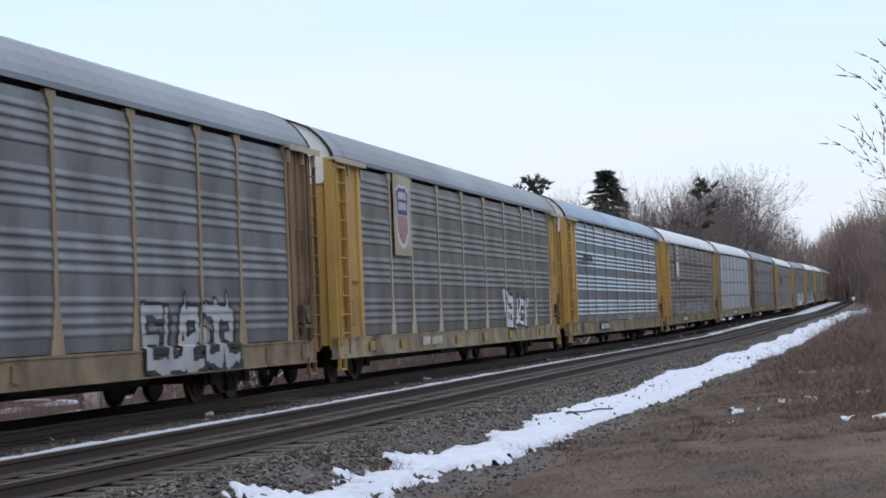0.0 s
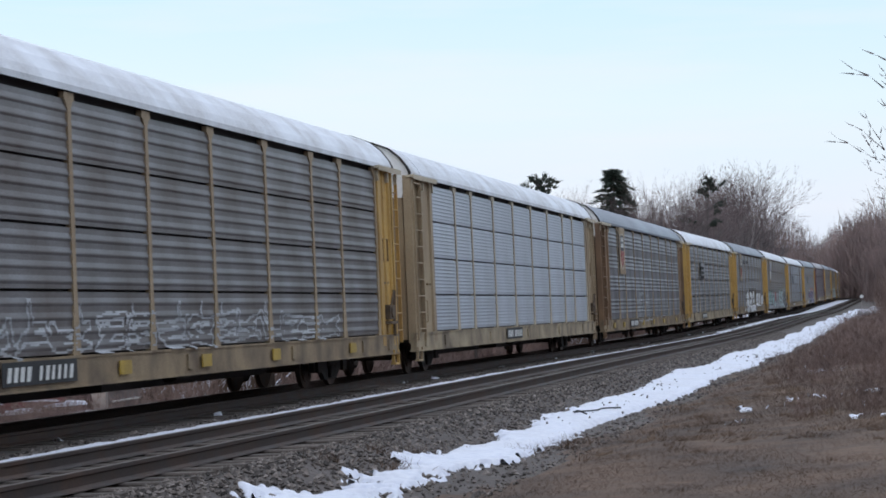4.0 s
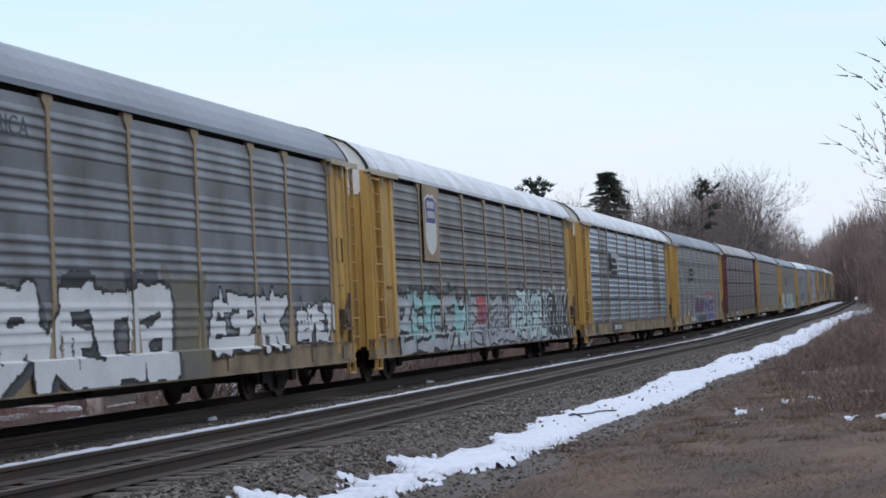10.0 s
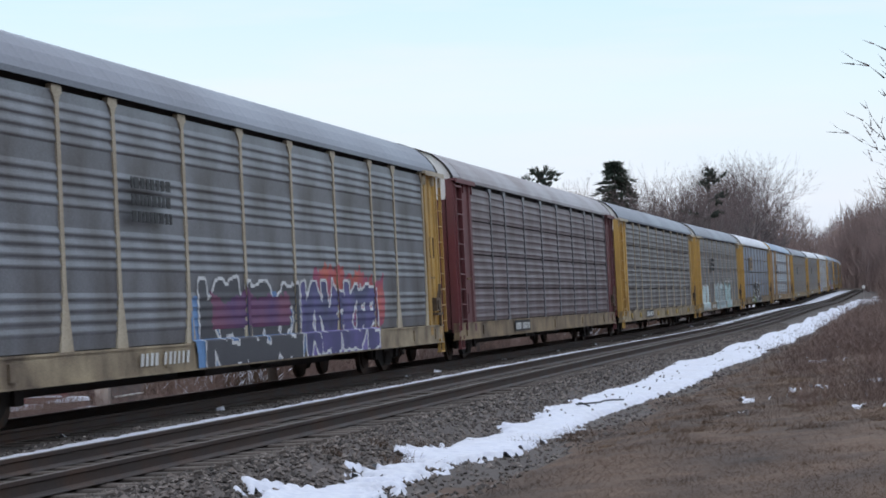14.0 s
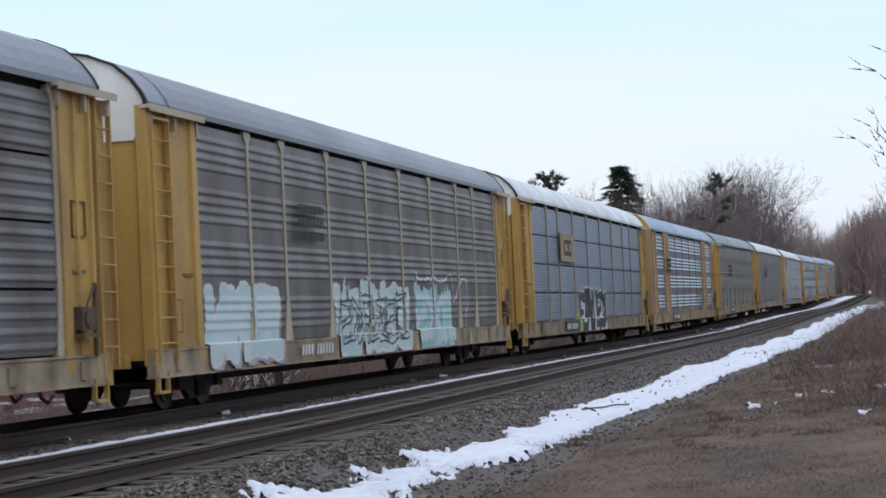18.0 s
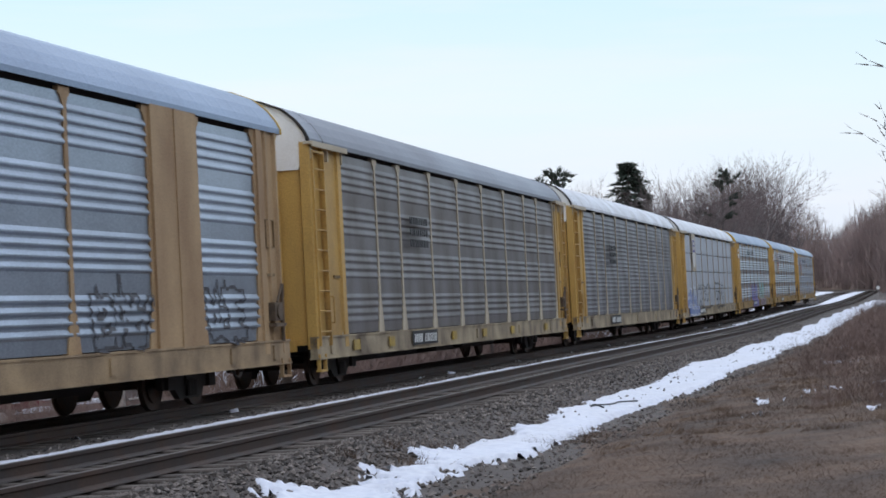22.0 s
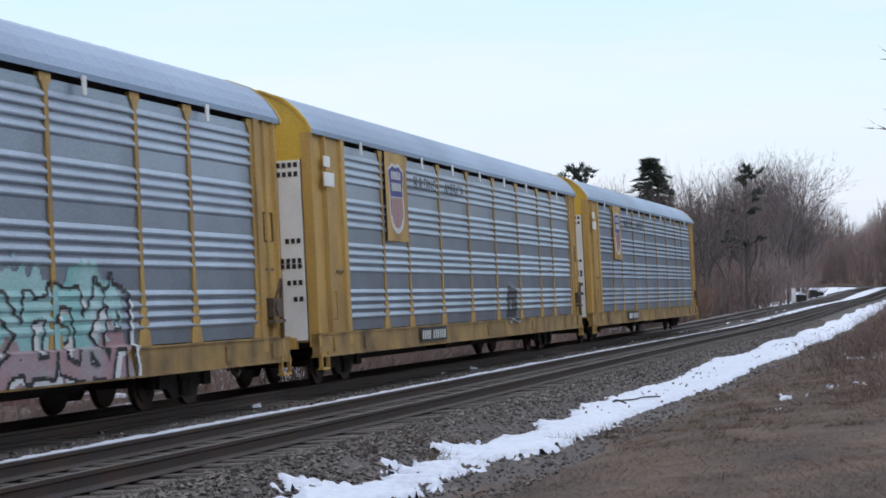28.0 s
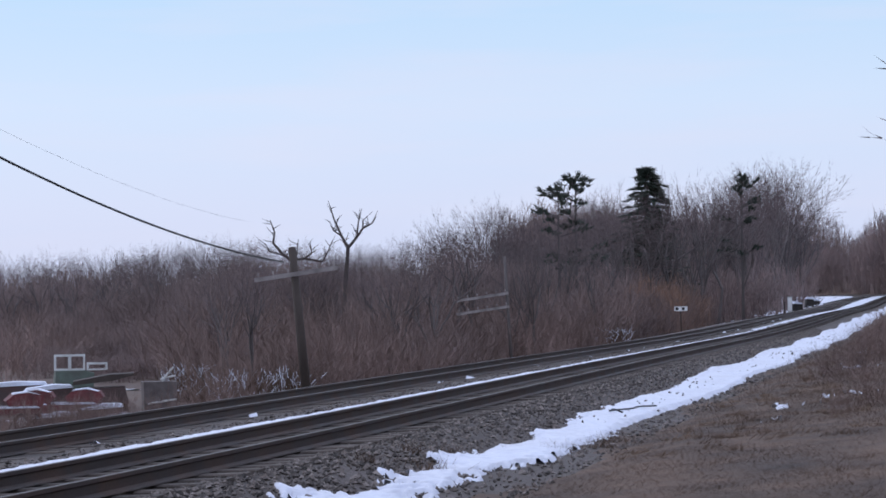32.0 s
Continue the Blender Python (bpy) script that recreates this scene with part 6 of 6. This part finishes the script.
def lineside():
    def stand(b, far, name, label, cat, turn=0, z=None):
        x, y, gz, s, d = bearing(b, far)
        return thing(name, label, cat, at=Matrix.Translation((x, y, gz if z is None else z)) @ Matrix.Rotation(radians(turn - b), 4, "Z"))

    def stand_by(s, d, name, label, cat, turn=0):
        x, y, z = lie(np.array([float(s)]), np.array([float(d)]))[0]
        return thing(name, label, cat, at=Matrix.Translation((x, y, z)) @ Matrix.Rotation(radians(turn - 11), 4, "Z"))

    ob = stand_by(172, -3.4, "signal_cabinet", "tall white lineside signal cabinet in snow", "cabinet")
    part("body", Soup().box((-0.24, -0.2, -0.1), (0.24, 0.3, 1.62)).mesh("body", M["farm_white"]), ob)
    part("roof", Soup().box((-0.28, -0.24, 1.62), (0.28, 0.34, 1.68)).mesh("roof", M["arm"]), ob)
    part("door", Soup().box((-0.19, -0.22, 0.15), (0.19, -0.2, 1.5)).mesh("door", M["cap_white"]), ob)
    ob = stand_by(171, -3.9, "signal_post", "dark post beside the signal cabinet", "post")
    part("post", Soup().rod((0, 0, -0.2), (0, 0, 1.3), 0.07, sides=8).mesh("post", M["dark"]), ob)
    for s, d, w, h, dark in ((186, -3.7, 0.62, 0.95, True), (192, -4.4, 0.5, 1.2, False), (206, -3.6, 0.5, 1.25, True), (212, -3.3, 0.6, 0.8, True), (224, -4.6, 0.9, 1.3, False)):
        ob = stand_by(s, d, "equipment_box", "dark lineside equipment box topped with snow", "equipment box", 12)
        part("body", Soup().prism([(-w, 0), (w, 0), (w * 0.9, h * 0.8), (-w * 0.7, h * 0.85)], -0.6, 0.6).mesh("body", M["dark" if dark else "arm"]), ob)
        part("snow_cover", Soup().prism([(-w * 0.8, h * 0.86), (w, h * 0.81), (w * 0.7, h), (-w * 0.4, h * 1.05)], -0.62, 0.62).mesh("snow_cover", M["snow"]), ob, "snow cap")
    ob = stand(6.82, 128, "track_sign", "small white board with two dark dots on a post", "sign")
    part("post", Soup().rod((0, 0, -0.2), (0, 0, 1.65), 0.04, sides=6).mesh("post", M["pole"]), ob)
    part("board", Soup().box((-0.42, -0.07, 1.35), (0.42, -0.04, 1.65)).mesh("board", M["cap_white"]), ob)
    for x in (-0.24, 0.16):
        part("dot", Soup().rod((x, -0.08, 1.5), (x, -0.072, 1.5), 0.1, sides=14).mesh("dot", M["black"]), ob)
    # switch stand and snowy rocks on the camera's side
    p = lie(np.array([205.0]), np.array([7.0]))[0]
    ob = thing("switch_stand", "small switch stand with a round white target", "switch stand", at=Matrix.Translation(p) @ Matrix.Rotation(radians(-12), 4, "Z"))
    part("mast", Soup().rod((0, 0, -0.1), (0, 0, 1.6), 0.05).rod((0, 0, 0), (0.7, 0, 0.2), 0.05).mesh("mast", M["arm"]), ob)
    part("target", Soup().rod((0, -0.05, 1.5), (0, 0.0, 1.5), 0.22, sides=16).mesh("target", M["cap_white"]), ob)
    rng = random.Random(31)
    for i in range(16):
        s, d = 172 + rng.uniform(-16, 20), 9.6 + rng.uniform(-1.4, 1.8)
        p = lie(np.array([s]), np.array([d]))[0]
        me = rock_mesh(rng, rng.uniform(0.3, 0.75))
        ob = tagged(new("boulder", me), "pale snow-dusted boulder beside the line", "boulder", "boulders beside the line")
        ob.matrix_basis = Matrix.Translation(p + np.array([0, 0, 0.15]))


def rock_mesh(rng, r):
    bm = bmesh.new()
    bmesh.ops.create_icosphere(bm, subdivisions=2, radius=r)
    o = rng.uniform(0, 90)
    for v in bm.verts:
        v.co *= 1 + 0.35 * noise.noise(v.co * 1.3 / r + Vector((o, o, o)))
        v.co.z *= 0.75
    me = bpy.data.meshes.new("boulder")
    bm.to_mesh(me)
    bm.free()
    me.materials.append(M["snow_rock"])
    return me


M["snow_rock"] = mat("snowy_rock", (0.42, 0.41, 0.43), 0.8, 0, (0.12, 0.11, 0.11), 0.8, 1.2)
lineside()


# ---- snow, stones and grass ----
def snow_sheet(name, s0, s1, ds, d0, d1, dd, keep, lift, label):
    ss, dv = np.arange(s0, s1, ds), np.arange(d0, d1, dd)
    S, D = np.meshgrid(ss, dv, indexing="ij")
    P = spot(S, D)
    a = rough(P[..., 0], P[..., 1], 1.6, 11.0) + 0.7 * rough(P[..., 0], P[..., 1], 0.3, 5.0) + 0.5 * rough(P[..., 0], P[..., 1], 0.11, 8.0)
    depth = keep(S, D, a)
    on = depth > -0.12
    Q = lie(S, D, 0.0)
    Q[..., 2] += lift * np.clip(depth / 0.12, -1, 1) + 0.012 * rough(P[..., 0] * 3, P[..., 1] * 3, 1.0, 2.0)
    n, m = S.shape
    idx = np.arange(n * m).reshape(n, m)
    cell = on[:-1, :-1] & on[1:, 1:] & on[1:, :-1] & on[:-1, 1:]
    q = np.stack([idx[:-1, :-1], idx[1:, :-1], idx[1:, 1:], idx[:-1, 1:]], -1)[cell]
    used, inv = np.unique(q, return_inverse=True)
    me = mesh_of(name, Q.reshape(-1, 3)[used].tolist(), inv.reshape(-1, 4).tolist(), M["snow"], True)
    tagged(new(name, me), label, "snow", kind="structure")


def ditch(S, D, a):
    mid = 7.3 + 0.1 * np.sin(S * 0.35) + np.interp(S, (-30, -12, -4, 20, 60, 120, 200), (-0.35, -0.2, -0.05, -0.1, -0.15, -0.3, -0.5))
    half = np.interp(S, (-26, -18, -13, -9, 0, 40, 100, 180, 200), (0.30, 0.40, 0.42, 0.44, 0.6, 0.74, 0.7, 0.5, 0.1))
    return half - np.abs(D - mid) - np.interp(S, (-16, -10, 0, 20), (0.55, 0.22, 0.09, 0.08)) * a


snow_sheet("snow_in_ditch", -28, 34, 0.07, 6.2, 8.4, 0.035, ditch, 0.075, "broken strip of snow along the ditch")
snow_sheet("snow_in_far_ditch", 33.9, 200, 0.5, 6.0, 8.9, 0.12, ditch, 0.075, "strip of snow along the far ditch")
snow_sheet("snow_between_tracks", -26, 70, 0.12, 2.0, 3.5, 0.05, lambda S, D, a: np.interp(S, (-30, -10, 30, 60, 70), (0.42, 0.40, 0.36, 0.26, 0.02)) - np.abs(D - 2.72) - 0.12 * a, 0.08, "narrow strip of snow between the tracks")
snow_sheet("snow_between_far_tracks", 70, 320, 0.6, 1.0, 3.5, 0.1, lambda S, D, a: np.interp(S, (70, 110, 160, 190, 220, 320), (0.15, 0.24, 0.35, 0.9, 1.2, 1.3)) - np.abs(D - 2.3) - 0.3 * a, 0.07, "snow lying between the far tracks")
snow_sheet("snow_along_rail", -20, 120, 0.2, 0.85, 1.25, 0.05, lambda S, D, a: np.minimum(0.12 - np.abs(D - 1.05), a - 0.5), 0.09, "short dashes of snow along a rail")
snow_sheet("snow_at_bend", 150, 460, 1.2, -16, -2.2, 0.4, lambda S, D, a: a - np.interp(S, (150, 190, 260, 460), (0.9, 0.1, -0.5, -0.9)), 0.12, "snow-covered ground beyond the track")
snow_sheet("snow_in_yard", 8, 60, 0.3, -34, -9, 0.25, lambda S, D, a: a - 0.62, 0.06, "patches of snow in the farm yard")
snow_sheet("snow_on_bank", -14, 40, 0.07, 9.8, 13.2, 0.05, lambda S, D, a: a + 0.45 * rough(S, D, 4.0, 9.0) - 0.80, 0.07, "small patches of snow on the grassy bank")


def stones():
    """Loose ballast along the shoulder and between the tracks."""
    rs = np.random.RandomState(4)
    n = 30000
    s = -27 + 95 * rs.rand(n) ** 1.5
    d = np.where(rs.rand(n) < 0.72, 5.5 + 1.9 * rs.rand(n) ** 1.2, np.where(rs.rand(n) < 0.6, 1.5 + 1.6 * rs.rand(n), 7.4 + 1.0 * rs.rand(n)))
    bare = (np.abs(d - 7.2) > 0.5) | (s < -9) | (rs.rand(n) < 0.02)
    s, d = s[bare], d[bare]
    n = len(s)
    p = spot(s, d)
    p[:, 2] = ground_z(s, d) + np.where((np.abs(d - 7.2) < 0.5) & (s > -9), 0.085, 0.01)
    size = 0.015 + 0.033 * rs.rand(n) ** 2
    octa = np.array([(1, 0, 0), (0, 1, 0), (-1, 0, 0), (0, -1, 0), (0, 0, 1), (0, 0, -1)], float)
    tri = np.array([(0, 1, 4), (1, 2, 4), (2, 3, 4), (3, 0, 4), (1, 0, 5), (2, 1, 5), (3, 2, 5), (0, 3, 5)])
    sc = size[:, None] * (0.6 + 0.8 * rs.rand(n, 3)) * np.array([1, 1, 0.75])
    jit = 1 + 0.5 * (rs.rand(n, 6, 1) - 0.5)
    v = octa[None] * jit * sc[:, None, :]
    a = rs.rand(n) * 6.283
    ca, sa = np.cos(a)[:, None], np.sin(a)[:, None]
    v = np.stack([v[..., 0] * ca - v[..., 1] * sa, v[..., 0] * sa + v[..., 1] * ca, v[..., 2] + 0.25 * v[..., 0]], -1) + p[:, None, :]
    f = (tri[None] + 6 * np.arange(n)[:, None, None]).reshape(-1, 3)
    me = mesh_of("ballast_stones", v.reshape(-1, 3).tolist(), f.tolist(), M["stone"])
    tagged(new("ballast_stones", me), "loose grey and brown ballast stones", "ballast", kind="stuff")


stones()


def grass():
    """Dry grass on the bank."""
    rs = np.random.RandomState(6)
    n = 230000
    s = -30 + 120 * rs.rand(n) ** 1.7
    d = 8.0 + 6.5 * rs.rand(n) ** 0.8
    edge = 8.25 + 0.3 * np.sin(s * 0.7)
    keep = d > edge
    s, d = s[keep], d[keep]
    p = spot(s, d)
    p[:, 2] = ground_z(s, d)
    # tufts
    tuft = np.array([noise.noise((x * 0.9, y * 0.9, 4.0)) for x, y in p[:, :2]])
    h = (0.02 + 0.045 * rs.rand(len(s))) * (1 + 0.9 * np.clip(tuft, -0.6, 1))
    w = 0.0014 + 0.0016 * rs.rand(len(s))
    a = rs.rand(len(s)) * 6.283
    lean = rs.randn(len(s), 2) * 1.9 * h[:, None]
    side = np.stack([np.cos(a) * w, np.sin(a) * w, 0 * a], 1)
    top = p + np.column_stack([lean, h])
    v = np.stack([p - side, p + side, top], 1).reshape(-1, 3)
    f = np.arange(len(v)).reshape(-1, 3)
    me = mesh_of("dry_grass", v.tolist(), f.tolist(), M["straw"])
    tagged(new("dry_grass", me), "matted brown dry grass on the bank", "grass", kind="stuff")


grass()


def stalks():
    """Thin dry weed stalks standing in loose drifts over the bank."""
    rs = np.random.RandomState(16)
    n = 7000
    s = 2 + 70 * rs.rand(n) ** 1.2
    d = 8.5 + 6.5 * rs.rand(n) ** 0.7
    p = lie(s, d)
    drift = rough(s, d, 2.2, 3.0)
    ok = drift > 0.0 + 0.35 * rs.rand(n) - 0.02 * np.clip(s, 0, 20)
    p, k = p[ok], int(ok.sum())
    h = 0.18 + 0.5 * rs.rand(k) ** 1.6 + 0.3 * (s[ok] > 20)
    segs = np.hstack([p, p + np.column_stack([rs.randn(k, 2) * 0.16 * h[:, None], h]), 0.0035 + 0.002 * rs.rand(k, 1)])
    v, f = blades(segs, 3, 1.0)
    tagged(new("weed_stalks", mesh_of("weed_stalks", v.tolist(), f.tolist(), M["brush"])), "thin dry weed stalks on the bank", "weeds", kind="stuff")


stalks()


def hose():
    """A black hose lying in a bend on the snow."""
    way = ((-6.2, 7.25), (-6.1, 7.05), (-5.8, 6.96), (-5.4, 7.02), (-5.1, 7.16), (-4.8, 7.24), (-4.4, 7.22), (-4.1, 7.30), (-3.8, 7.5))
    t = np.linspace(0, len(way) - 1, 40)
    s, d = (np.interp(t, range(len(way)), [w[i] for w in way]) for i in (0, 1))
    pts = lie(s, d, 0.10)
    pts[:, 2] += 0.05 * np.exp(-((t - 0.8) / 0.6) ** 2)
    cable("hose", [tuple(p) for p in pts], 0.015, "black rubber hose lying on the snow")


hose()


def foreground_tufts():
    rng = random.Random(44)
    segs = []
    for s, d in ((-16.2, 6.2), (-17.0, 6.6), (-15.2, 6.5), (-17.8, 6.1), (-12.5, 7.9), (-13.6, 7.6), (-11.4, 7.9), (30, 7.9), (33, 7.7), (36, 7.8)):
        p = Vector(lie(np.array([float(s)]), np.array([float(d)]))[0])
        for i in range(90):
            q = p + Vector((rng.gauss(0, 0.16), rng.gauss(0, 0.12), -0.02))
            e = q + Vector((rng.gauss(0, 0.1), rng.gauss(0, 0.1), rng.uniform(0.06, 0.22)))
            segs.append((*q, *e, 0.004))
    v, f = blades(segs, 5, 1.0)
    tagged(new("ditch_grass", mesh_of("ditch_grass", v.tolist(), f.tolist(), M["straw"])), "dry grass sticking out of the snowy ditch", "grass", kind="stuff")


foreground_tufts()


def tussocks():
    """Tufts of longer straw-coloured grass, bent over, in loose drifts on the bank."""
    rs = np.random.RandomState(29)
    n, k = 420, 46
    s, d = -16 + 78 * rs.rand(n) ** 1.3, 8.7 + 5.8 * rs.rand(n)
    p = np.repeat(lie(s, d), k, 0)
    size = np.repeat(0.5 + rs.rand(n), k)[:, None]
    lean = np.repeat(rs.randn(n, 2) * 0.08, k, 0)
    q = p + np.column_stack([rs.randn(n * k, 2) * 0.09, np.full(n * k, -0.01)]) * size
    tip = q + np.column_stack([lean + rs.randn(n * k, 2) * 0.06, 0.04 + 0.11 * rs.rand(n * k)]) * size
    v, f = blades(np.hstack([q, tip, 0.0028 + 0.0015 * rs.rand(n * k, 1)]), 8, 1.0)
    tagged(new("grass_tufts", mesh_of("grass_tufts", v.tolist(), f.tolist(), M["tuft"])), "straw-coloured dry grass tufts on the bank", "grass", kind="stuff")


tussocks()


def bank_brush():
    """Low weedy bushes in loose clumps on the bank."""
    rng = random.Random(91)
    for i in range(190):
        s = rng.uniform(-14, 62)
        d = rng.uniform(9.8, 14.5) + max(0, 6 - s) * 0.06 if i < 80 else rng.uniform(11.6, 15.5)
        p = lie(np.array([s]), np.array([d]))[0]
        h = rng.uniform(0.35, 0.75) + 0.012 * max(0, s) + max(0, d - 12) * 0.12
        plant("low_bush", "low dry brown weedy bush on the bank", "bush", "low bushes on the bank", (BUSHES[rng.randrange(5)],), p, h, 3.0, rng.uniform(1.4, 2.4), rng.uniform(0, 6.28))


bank_brush()


def yard_weeds():
    """Low brush growing in front of the farm machines."""
    rng = random.Random(63)
    for i in range(26):
        b = rng.uniform(-13.2, -7.0)
        x, y, z, s, d = bearing(b, rng.uniform(62, 68))
        plant("low_bush", "low dry brown bush before the farm machines", "bush", "low bushes in the yard", (BUSHES[rng.randrange(5)],), (x, y, -2.4), rng.uniform(0.9, 1.7), 3.0, rng.uniform(1.0, 1.5), rng.uniform(0, 6.28))


yard_weeds()


# ---- what moves ----
def motions():
    for number, car in TRAIN.items():
        base = START + (number - 0.5) * PITCH
        walk(car, [(i * 0.5, wagon_pose(base - travelled(i * 0.5))) for i in range(65)])
    turn = SPEED / FPS / 0.42
    for w, dx, number in WHEELS:
        near = (START + (number - 0.5) * PITCH + 10.0) / SPEED
        first = max(0, int((near - 3.6) * FPS))
        last = min(32 * FPS, int((near + 1.2) * FPS))
        rows, a = [], 0.0
        if last <= first:
            continue
        if first > 0:
            rows.append((0.0, pose(dx, 0, 0.43)))
        for f in range(first, last + 1):
            rows.append((f / FPS, pose(dx, 0, 0.43, 0, math.degrees(-a), 0)))
            a += turn
        if last < 32 * FPS:
            rows.append((32.0, rows[-1][1]))
        walk(w, rows)


motions()
